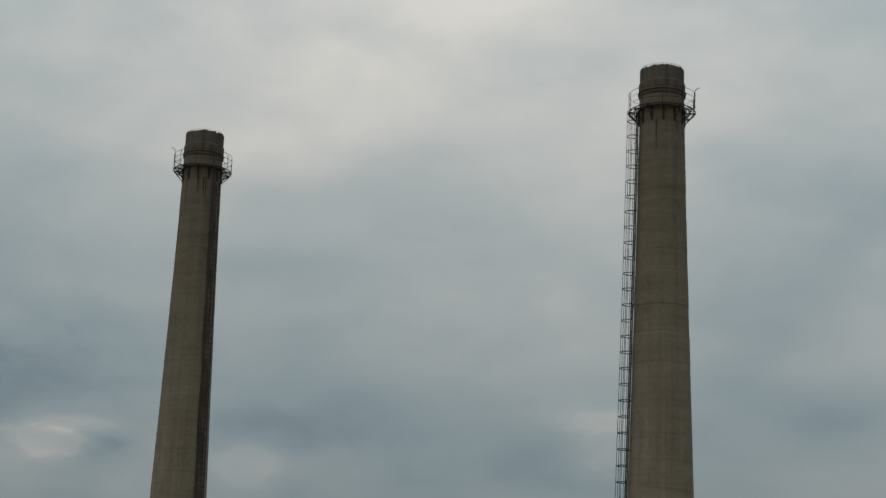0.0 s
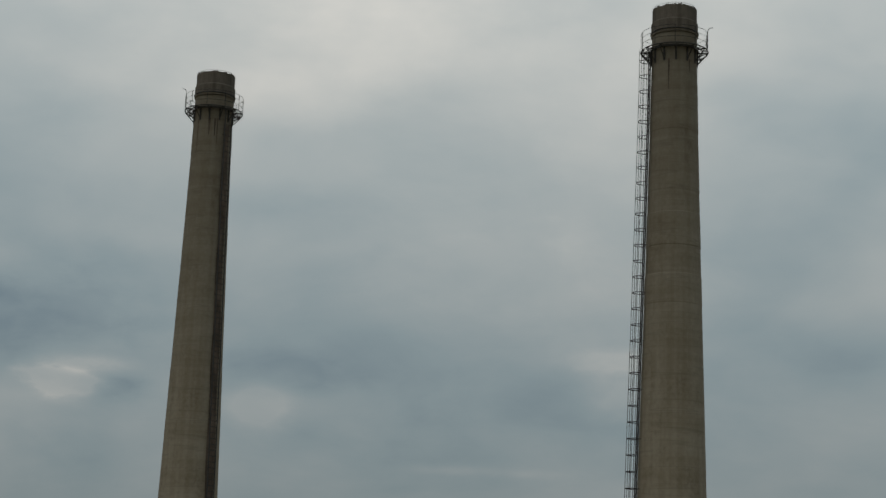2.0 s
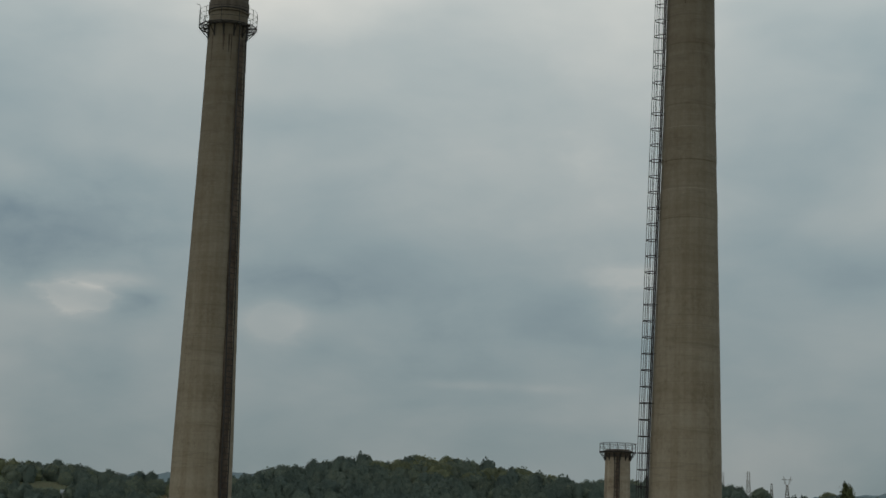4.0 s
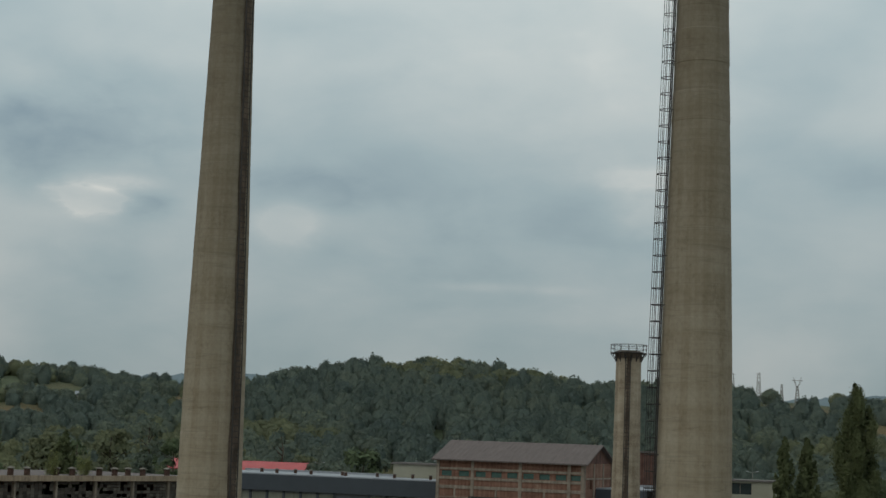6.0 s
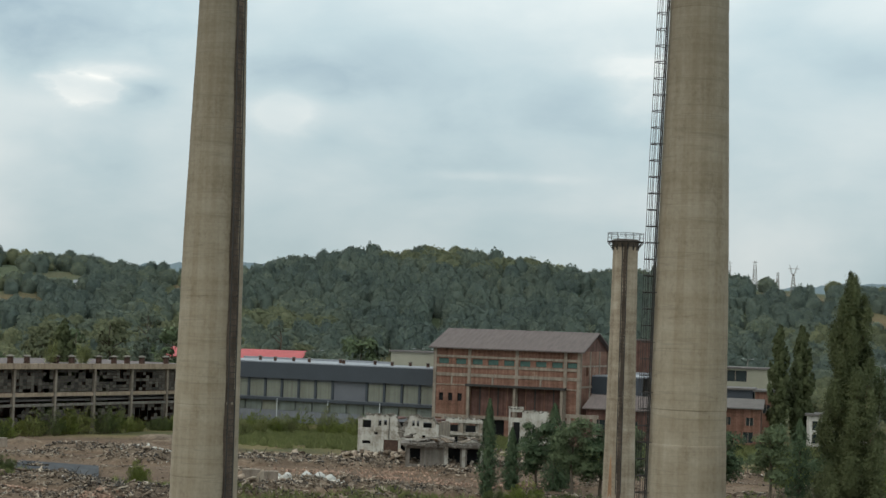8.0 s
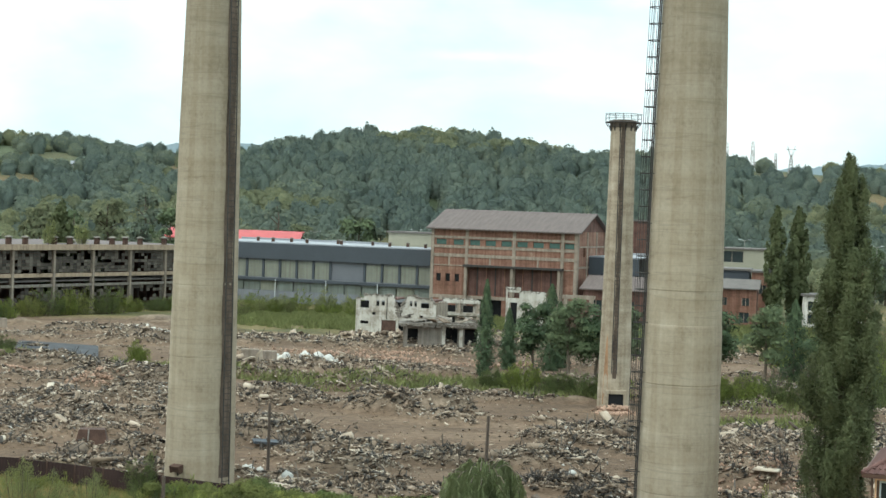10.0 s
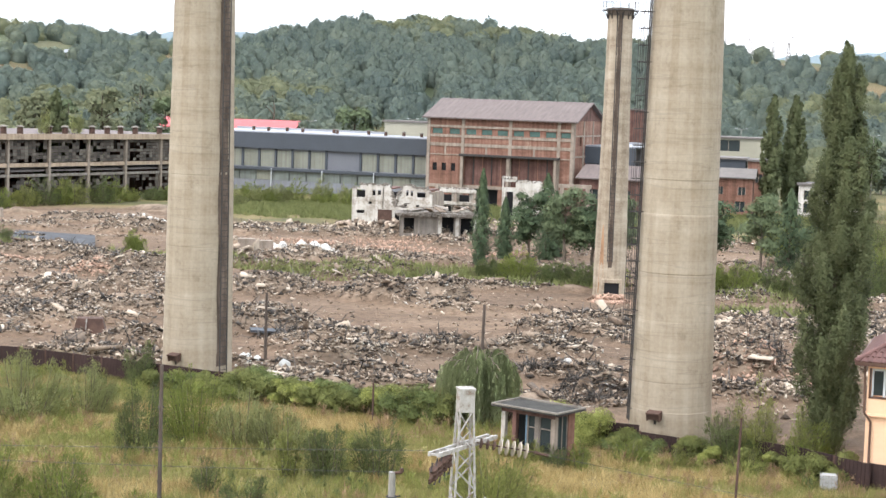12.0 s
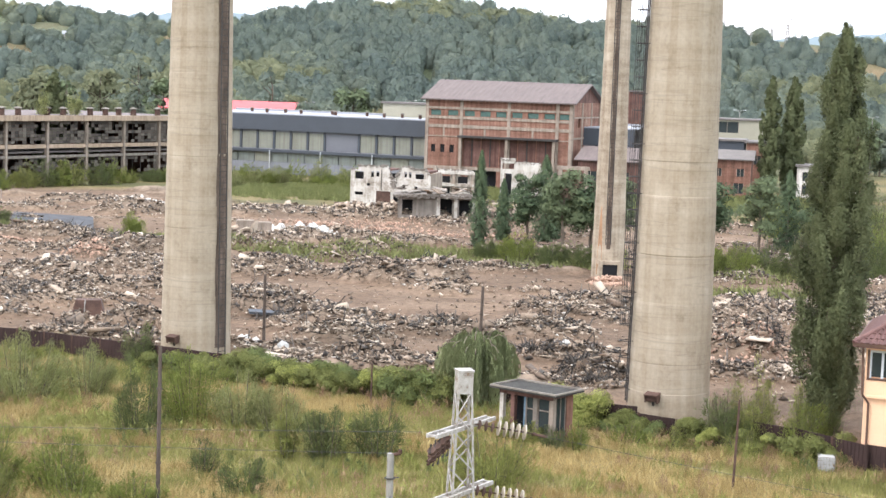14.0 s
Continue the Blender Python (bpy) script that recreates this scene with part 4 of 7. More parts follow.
def plain_block(name, x, y, ang, w, d, h, wall, roof, label, cat, pitch=0.0, wins=()):
    """A small works building: walls with openings, slab or pitched roof."""
    b = thing(name, pose(x, y, ground_z(x, y), 0, 0, ang), label, cat)
    bm = bmesh.new()
    wall_cells(bm, w, h, [(a, c, e, f) for a, c, e, f in wins], 0.0, 0.3)
    part("front_wall", bm, wall, b)
    boxes("side_wall", wall, b, (0, 0.3, 0.3, d, 0, h))
    boxes("side_wall", wall, b, (w - 0.3, w, 0.3, d, 0, h))
    boxes("back_wall", wall, b, (0.3, w - 0.3, d - 0.3, d, 0, h))
    for a, c, e, f in wins:
        boxes("window", M_WINDOW, b, (a, c, 0.18, 0.22, e, f))
        boxes("window_frame", M_FRAME, b, (a, a + 0.08, 0.1, 0.17, e, f), (c - 0.08, c, 0.1, 0.17, e, f), ((a + c) / 2 - 0.04, (a + c) / 2 + 0.04, 0.1, 0.17, e, f))
    bm = bmesh.new()
    if pitch:
        o = 0.5
        pts = [(-o, -o, h - 0.1), (w + o, -o, h - 0.1), (w + o, d / 2, h + pitch), (-o, d / 2, h + pitch), (-o, d + o, h - 0.1), (w + o, d + o, h - 0.1)]
        lo = [bm.verts.new(p) for p in pts]
        hi = [bm.verts.new((p[0], p[1], p[2] + 0.18)) for p in pts]
        for q in ((0, 1, 2, 3), (3, 2, 5, 4)):
            bm.faces.new([hi[i] for i in q])
            bm.faces.new([lo[i] for i in q[::-1]])
        for e in ((0, 1), (1, 2), (2, 5), (5, 4), (4, 3), (3, 0)):
            bm.faces.new((lo[e[0]], lo[e[1]], hi[e[1]], hi[e[0]]))
        part("roof", bm, roof, b)
        for x0 in (0.02, w - 0.28):
            bm = bmesh.new()
            a = [bm.verts.new(p) for p in ((x0, 0, h), (x0, d, h), (x0, d / 2, h + pitch))]
            c = [bm.verts.new(p) for p in ((x0 + 0.26, 0, h), (x0 + 0.26, d, h), (x0 + 0.26, d / 2, h + pitch))]
            bm.faces.new(a[::-1])
            bm.faces.new(c)
            for i in range(3):
                j = (i + 1) % 3
                bm.faces.new((a[i], a[j], c[j], c[i]))
            part("gable", bm, wall, b)
    else:
        box(bm, -0.3, w + 0.3, -0.3, d + 0.3, h, h + 0.3)
        part("roof", bm, roof, b)
    return b


def brick_house():
    """The tall brick works building with its concrete frame."""
    b = thing("brick_building", pose(-3.4, 268.0, 0, 0, 0, SKEW), "tall derelict brick factory building with concrete frame and sheet roof", "factory building")
    L, D, H = 24.0, 15.1, 13.6
    cols = (0.25, 6.0, 13.8, 21.6, 23.75)
    up = []
    for a, c, n in ((0.25, 6.0, 2), (6.0, 13.8, 3), (13.8, 21.6, 3), (21.6, 23.75, 1)):
        for k in range(n):
            s = (c - a) / n
            m = a + s * (k + 0.5)
            hw = min(0.85, s * 0.36)
            up.append((m - hw, m + hw, 10.95, 11.8))
    low = [(1.0 + 1.55 * k, 1.75 + 1.55 * k, 5.2, 6.4) for k in range(3)]
    bm = bmesh.new()
    wall_cells(bm, L, H, up + low + [(6.3, 21.3, 3.2, 7.6), (7.2, 12.0, 0.0, 2.6), (14.5, 16.6, 0.0, 2.4)], 0.0, 0.4)
    part("front_wall", bm, M_BRICK, b)
    bm = bmesh.new()
    wall_cells(bm, D, H, [(3.0, 4.2, 9.8, 11.2)], 0.0, 0.4)
    bmesh.ops.transform(bm, matrix=Matrix.Translation((L, 0, 0)) @ Matrix.Rotation(math.pi / 2, 4, "Z"), verts=bm.verts)
    part("side_wall", bm, M_BRICK, b)
    boxes("side_wall", M_BRICK, b, (0, 0.4, 0.4, D, 0, H))
    boxes("back_wall", M_BRICK, b, (0.4, L - 0.4, D - 0.4, D, 0, H))
    for x in cols:
        boxes("column", M_FRAME, b, (x - 0.25, x + 0.25, -0.12, 0.1, 0, H))
    for z0, z1 in ((11.95, 12.3), (10.45, 10.85), (9.05, 9.55), (7.65, 7.8), (2.6, 3.1)):
        boxes("ring_beam", M_FRAME, b, (0, L, -0.1, 0.1, z0, z1))
    for x in (3.1, 9.9, 17.7):
        boxes("short_post", M_FRAME, b, (x - 0.14, x + 0.14, -0.1, 0.1, 7.8, 9.05))
    for y in (0.25, 5.0, 10.0, 14.8):
        boxes("side_column", M_FRAME, b, (L - 0.1, L + 0.12, y - 0.22, y + 0.22, 0, H))
    for z0, z1 in ((11.2, 11.45), (8.0, 8.3)):
        boxes("side_beam", M_FRAME, b, (L - 0.1, L + 0.1, 0, D, z0, z1))
    for a, c, z0, z1 in up:
        boxes("window", M_GLASSG, b, (a, c, 0.16, 0.2, z0, z1))
    for a, c, z0, z1 in low:
        boxes("window", M_DARK, b, (a, c, 0.2, 0.24, z0, z1))
    # recessed infill bays under the long canopy
    boxes("infill", M_BRICK2, b, (6.3, 21.3, 0.30, 0.38, 3.2, 7.6), label="soot-dark brick infill")
    for k in range(11):
        x = 6.3 + 15.0 * k / 10
        boxes("infill_bar", M_STEEL if k % 2 else M_BRICK, b, (x - 0.08, x + 0.08, 0.18, 0.3, 3.2, 7.6))
    for x in (6.2, 13.8, 21.4):
        boxes("canopy_post", M_FRAME, b, (x - 0.22, x + 0.22, -0.95, -0.6, 0, 7.6))
    boxes("canopy", M_STEEL, b, (5.8, 21.9, -1.15, 0.0, 7.62, 7.95), label="dark rusted canopy edge")
    boxes("dark_interior", M_DARK, b, (0.5, L - 0.5, 1.2, 1.3, 0, 3.1))
    # roof of ribbed sheet
    rise, o = 2.9, 0.7
    bm = bmesh.new()
    n = 60
    for s, y0, y1 in ((0, -o, D / 2), (1, D + o, D / 2)):
        rows = []
        for y, z in ((y0, H - 0.1 - 0.0), (y1, H + rise)):
            rows.append([bm.verts.new((-o + (L + 2 * o) * i / n, y, z + (0.045 if i % 2 else 0.0))) for i in range(n + 1)])
        rows2 = [[bm.verts.new((v.co.x, v.co.y, v.co.z - 0.2)) for v in r] for r in rows]
        for i in range(n):
            bm.faces.new((rows[0][i], rows[0][i + 1], rows[1][i + 1], rows[1][i]))
            bm.faces.new((rows2[0][i], rows2[1][i], rows2[1][i + 1], rows2[0][i + 1]))
            bm.faces.new((rows[0][i], rows2[0][i], rows2[0][i + 1], rows[0][i + 1]))
        for i in (0, n):
            bm.faces.new((rows[0][i], rows[1][i], rows2[1][i], rows2[0][i]))
    bmesh.ops.recalc_face_normals(bm, faces=bm.faces)
    part("roof", bm, M_ROOFP, b, "brown ribbed sheet roof")
    for x0 in (0.02, L - 0.38):
        bm = bmesh.new()
        a = [bm.verts.new(p) for p in ((x0, 0, H), (x0, D, H), (x0, D / 2, H + rise - 0.25))]
        c = [bm.verts.new((v.co.x + 0.36, v.co.y, v.co.z)) for v in a]
        bm.faces.new(a[::-1])
        bm.faces.new(c)
        for i in range(3):
            j = (i + 1) % 3
            bm.faces.new((a[i], a[j], c[j], c[i]))
        part("gable", bm, M_BRICK2, b, "weathered boarded gable")
    return b


brick_house()

# neighbours of the brick building
plain_block("works_annex", 19.8, 256.0, SKEW, 17, 9, 5.2, M_BRICK2, M_ROOFP, "low brick annex with a brown lean roof", "factory building", 1.8, ((1, 3, 2.2, 3.6), (5, 8, 2.2, 3.6), (11, 14, 2.0, 3.6)))
plain_block("roof_house", -11.0, 290.0, SKEW, 8, 5, 12.2, M_CREAM, M_ROOFG, "cream plant room on the hall roof", "plant room")
plain_block("red_shed", -57.0, 338.0, SKEW * 0.3, 26.5, 9, 9.2, M_CREAM, M_RED, "long shed with a bright red sheet roof", "shed", 1.7)
plain_block("brick_shed", 40.0, 262.0, -12, 6.8, 8, 5.8, M_BRICK, M_ROOFG, "small ruined brick house with a grey pitched roof", "house", 1.2, ((1.2, 2.6, 0.8, 2.2), (1.4, 2.4, 3.2, 4.4), (4.6, 5.8, 3.2, 4.4), (4.2, 5.8, 0.6, 2.2)))
plain_block("works_block", 40.5, 276.0, -12, 7.5, 9, 8.2, M_GREY, M_ROOFG, "flat-roofed dark grey works block", "factory building", 0, ((1, 3, 5.5, 7.2),))
plain_block("brick_block", 48.2, 274.4, -12, 3.6, 9, 8.0, M_BRICK, M_ROOFG, "narrow flat-roofed brick works block", "factory building", 0, ((1.2, 2.4, 4.6, 6.0),))
plain_block("pale_block", 38.0, 300.0, -12, 17, 9, 11.2, M_CREAM, M_ROOFG, "pale flat-roofed works block", "factory building", 0, ((9.0, 13.0, 9.0, 10.9),))
plain_block("tower_block", 60.5, 270.0, -12, 5.2, 6, 9.6, M_BRICK, M_ROOFG, "narrow brick stair block", "factory building", 0, ((1, 2.4, 4.4, 6.0), (1, 2.4, 1.2, 2.8)))
plain_block("white_annex", 54.0, 262.0, -12, 9, 7, 5.0, M_WHITE, M_ROOFG, "white rendered annex with dark windows", "annex", 0, ((0.8, 2.6, 2.8, 4.2), (0.8, 2.6, 0.8, 2.2), (4.0, 6.0, 2.8, 4.2)))
plain_block("pink_house", 66.5, 252.0, -8, 12, 8, 5.6, M_WHITE, M_TILE, "pale house with a red tiled roof", "house", 1.6, ((1, 3.4, 3.0, 4.8), (1, 3.4, 0.6, 2.2), (5, 7.4, 3.0, 4.8)))
plain_block("brown_block", 31.0, 310.0, SKEW, 6, 6, 15.5, M_BRICK2, M_ROOFG, "tall brown brick block behind the works", "factory building")


def white_ruin():
    """Half-demolished white office block among the rubble."""
    b = thing("demolished_office", pose(-12.2, 219.0, 0, 0, 0, -14), "half-demolished white-plastered office with torn walls", "ruined building")
    rng = random.Random(3)
    jag = [0.0]
    for _ in range(239):
        step = rng.uniform(-0.09, 0.09) if rng.random() > 0.06 else rng.choice((-0.22, 0.2))
        jag.append(max(-0.32, min(0.06, jag[-1] + step)))

    def j1(x):
        i = int(x * 7.0) % 240
        h = 5.1 + jag[i]
        if x < 1.0:
            h = 4.55 + jag[i]
        if 5.0 < x < 6.6:
            h = 4.75 - 1.35 * (1 - abs(x - 5.8) / 0.8) + jag[i]
        if x > 9.9:
            h = 5.1 - (x - 9.9) * 1.6
        return h

    def crumbs(parent, x0, x1, y, z, n, low=0.0):
        # brick ends and plaster left along a torn edge
        bm = bmesh.new()
        for _ in range(n):
            x, s = rng.uniform(x0, x1), rng.uniform(0.06, 0.22)
            m = Matrix.Translation((x, y + rng.uniform(-0.1, 0.25), z(x) + rng.uniform(-0.05 - low, 0.06))) @ Matrix.Rotation(rng.uniform(-0.5, 0.5), 4, "Y") @ Matrix.Rotation(rng.uniform(0, 3), 4, "Z")
            box(bm, -s, s, -s * 0.6, s * 0.6, -s * 0.5, s * 0.5, m)
        part("torn_edge", bm, M_GREYWALL, parent, "torn brick edge")["kind"] = "stuff"

    bm = bmesh.new()
    wall_cells(bm, 10.6, 5.5, [(0.55, 1.75, 3.35, 4.35), (2.7, 3.1, 3.65, 4.4), (3.4, 3.85, 3.75, 4.4), (8.6, 9.75, 3.65, 4.35), (7.15, 7.5, 3.8, 4.5), (7.75, 8.1, 3.8, 4.5), (2.2, 2.65, 2.5, 2.85), (8.5, 8.95, 2.35, 2.7), (6.9, 7.35, 2.45, 2.85), (0.6, 1.7, 1.3, 1.7), (5.7, 6.4, 0, 1.7)], 0, 0.3, j1)
    part("front_wall", bm, M_PLASTER, b)
    crumbs(b, 0.1, 10.4, 0.05, j1, 120)
    crumbs(b, 5.2, 6.5, -0.02, j1, 50, 0.9)
    boxes("crack_pipe", M_STEEL, b, (4.12, 4.2, -0.05, -0.004, 1.95, 4.7), label="dark drain pipe")
    boxes("gate", M_RUST, b, (3.5, 5.4, -0.06, -0.01, 0, 1.9), label="rust-brown steel gate")
    boxes("dark_interior", M_DARK, b, (0.4, 10.2, 0.9, 1.0, 0, 4.2))
    bm = bmesh.new()
    wall_cells(bm, 10.4, 4.6, [(1, 2, 2.4, 3.4), (5, 6, 2.4, 3.4)], 6.0, 0.3, lambda x: 3.7 + jag[int(x * 8) % 240])
    part("back_wall", bm, M_PLASTER, b)
    bm = bmesh.new()
    wall_cells(bm, 6.0, 4.8, [], 0, 0.3, lambda x: 4.3 + jag[int(x * 11) % 240])
    bmesh.ops.transform(bm, matrix=Matrix.Translation((10.6, 0.3, 0)) @ Matrix.Rotation(math.pi / 2, 4, "Z"), verts=bm.verts)
    part("side_wall", bm, M_FRAME, b)
    boxes("floor_slab", M_FRAME, b, (0.4, 10.2, 1.05, 6.0, 2.7, 2.95))
    boxes("torn_roof", M_BRICK2, b, (1.5, 5.2, 1.05, 5.4, 4.5, 4.7), (6.6, 10.3, 1.05, 5.0, 4.4, 4.65), label="torn brown roof remains")
    # low torn wing in front
    c = thing("demolished_wing", pose(-5.4, 197.0, 0, 0, 0, 2), "roofless concrete wing with a sagging slab roof", "ruined building")
    bm = bmesh.new()
    wall_cells(bm, 9.0, 3.1, [(0.5, 1.7, 0.6, 2.4), (4.9, 6.3, 0, 2.6), (7.1, 8.6, 0, 2.5)], 0, 0.3, lambda x: 2.9 + 0.4 * jag[int(x * 9) % 240])
    part("front_wall", bm, M_GREYWALL, c)
    boxes("dark_interior", M_DARK, c, (0.3, 8.7, 1.5, 1.6, 0, 2.7))
    bm = bmesh.new()
    box(bm, -0.4, 4.6, -0.5, 5, 2.75, 2.98, Matrix.Rotation(radians(-3), 4, "Y"))
    box(bm, 4.9, 9.3, -0.6, 4.5, 2.95, 3.2, Matrix.Rotation(radians(2), 4, "Y"))
    part("slab_roof", bm, M_GREYWALL, c, "sagging brown slab roof")
    crumbs(c, -0.3, 9.2, -0.5, lambda x: 3.0, 130, 0.3)
    crumbs(c, 0.2, 9.0, 1.5, lambda x: 3.05, 90, 0.05)
    for k in range(16):
        # roof boards and sheet left lying over the wing
        bm = bmesh.new()
        m = Matrix.Translation((rng.uniform(0.0, 9.0), rng.uniform(-0.3, 4.0), rng.uniform(3.15, 3.6))) @ Matrix.Rotation(rng.uniform(0, 3.1), 4, "Z") @ Matrix.Rotation(rng.uniform(-0.35, 0.35), 4, "Y") @ Matrix.Rotation(rng.uniform(-0.25, 0.25), 4, "X")
        box(bm, -rng.uniform(0.5, 1.5), rng.uniform(0.5, 1.5), -rng.uniform(0.15, 0.6), rng.uniform(0.15, 0.6), -0.04, 0.05, m)
        part("roof_board", bm, (M_GREYWALL, M_RUBBLE, M_FRAME)[k % 3], c)
    for x in (4.7, 6.7, 8.8):
        boxes("white_post", M_PLASTER, c, (x - 0.2, x + 0.2, -0.1, 0.02, 0, 2.8))
    # framed bay behind and the tall white stair wall
    d = thing("office_frame", pose(-1.4, 226.0, 0, 0, 0, -14), "bare concrete frame of a torn office wing", "ruined building")
    for x in (0, 2.6, 5.2):
        boxes("column", M_FRAME, d, (x - 0.2, x + 0.2, -0.2, 0.2, 0, 5.0 - 0.2 * x))
    boxes("beam", M_PLASTER, d, (-0.2, 5.4, -0.25, 0.25, 4.0, 4.4), (-0.2, 5.4, -0.25, 0.25, 2.4, 2.75))
    bm = bmesh.new()
    wall_cells(bm, 5.2, 5.0, [(0.6, 2.0, 2.8, 3.9), (3.0, 4.4, 2.8, 3.9), (0.6, 2.0, 0.3, 2.2)], 0.3, 0.25, lambda x: 4.6 + jag[int(x * 9) % 240] * 0.8)
    part("wall", bm, M_PLASTER, d)
    crumbs(d, 0, 5.2, 0.35, lambda x: 4.55, 60, 0.2)
    boxes("dark_interior", M_DARK, d, (0, 5.2, 2.0, 2.1, 0, 3.6))
    e = thing("stair_wall", pose(7.6, 236.0, 0, 0, 0, -14), "tall torn white stair wall", "ruined building")
    bm = bmesh.new()
    wall_cells(bm, 5.6, 6.2, [(0.5, 1.6, 0.2, 3.8), (0.2, 1.9, 4.4, 5.2)], 0, 0.35, lambda x: (5.4 if x > 2.0 else 5.9) + jag[int(x * 11) % 240] * 0.5)
    part("wall", bm, M_PLASTER, e)
    crumbs(e, 0, 5.5, 0.1, lambda x: 5.4 if x > 2.0 else 5.85, 60, 0.2)
    boxes("side_wall", M_PLASTER, e, (5.25, 5.6, 0.35, 5, 0, 4.6))
    boxes("dark_interior", M_DARK, e, (0.2, 5.0, 2.5, 2.6, 0, 4.2))
    f = thing("ruined_portal", pose(15.6, 236.0, 0, 0, 0, -14), "leaning concrete portal frame beside the brick building", "ruined building")
    boxes("column", M_FRAME, f, (0, 0.5, 0, 0.6, 0, 4.8))
    boxes("column", M_FRAME, f, (3.6, 4.1, 0, 0.6, 0, 4.6))
    boxes("beam", M_FRAME, f, (-0.2, 4.3, 0, 0.6, 4.6, 5.1))
    boxes("wall", M_BRICK2, f, (0.5, 3.6, 0.35, 0.6, 0, 2.8))


white_ruin()


def guard_hut():
    h = thing("guard_hut", pose(2.84, 76.8, -0.02, 0, 0, -38), "derelict guard hut with a flat concrete roof and broken windows", "hut")
    L, D, H = 2.95, 1.55, 2.22
    boxes("base_wall", M_GREYWALL, h, (0.0, L, 0.0, 0.15, -0.5, 0.5), (L - 0.15, L, 0.15, D, -0.5, 0.5))
    for x, m in ((0.1, M_PLASTER), (0.72, M_BRICK2), (1.98, M_GREYWALL), (2.85, M_FRAME)):
        boxes("pier", m, h, (x - 0.1, x + 0.1, -0.02, 0.2, 0.0, H))
    boxes("pier", M_BRICK, h, (L - 0.2, L + 0.02, D - 0.5, D, 0.0, H))
    boxes("back_wall", M_BRICK2, h, (0, L, D - 0.15, D - 0.02, -0.3, H))
    boxes("dark_interior", M_DARK, h, (0.1, L - 0.3, 0.8, 0.85, 0.0, H))
    boxes("blue_post", M_BLUE, h, (1.34, 1.41, 0.0, 0.12, 0.0, H), label="peeling blue post")
    for x0, x1 in ((1.42, 1.88), (2.08, 2.75)):
        boxes("window", M_WINDOW, h, (x0, x1, 0.08, 0.1, 0.55, H - 0.15), label="dirty window pane")
        boxes("window_frame", M_GREYWALL, h, (x0, x0 + 0.05, 0.02, 0.12, 0.5, H), (x1 - 0.05, x1, 0.02, 0.12, 0.5, H), (x0, x1, 0.02, 0.12, 1.5, 1.55))
    boxes("window_frame", M_GREYWALL, h, (L - 0.1, L - 0.02, 0.25, 0.30, 0.5, H), (L - 0.1, L - 0.02, 0.6, 0.65, 0.5, H), (L - 0.1, L - 0.02, 0.98, 1.03, 0.5, H))
    boxes("window", M_WINDOW, h, (L - 0.07, L - 0.05, 0.30, 0.98, 0.55, H - 0.05))
    o = 0.36
    boxes("roof_deck", M_DECK, h, (-o, L + o, -o, D + o, H + 0.06, H + 0.14), label="dark mossy concrete roof deck")
    boxes("roof_rim", M_HUTRIM, h, (-o, L + o, -o, -o + 0.10, H + 0.14, H + 0.21), (-o, L + o, D + o - 0.10, D + o, H + 0.14, H + 0.21), (L + o - 0.10, L + o, -o + 0.10, D + o - 0.10, H + 0.14, H + 0.21), (-o, -o + 0.10, -o + 0.10, D + o - 0.10, H + 0.14, H + 0.21), label="chipped pale concrete rim")
    boxes("ceiling_beam", M_BRICK2, h, (0, L, -0.05, 0.12, H - 0.16, H + 0.06), (L - 0.12, L, 0.12, D, H - 0.1, H + 0.06))


guard_hut()


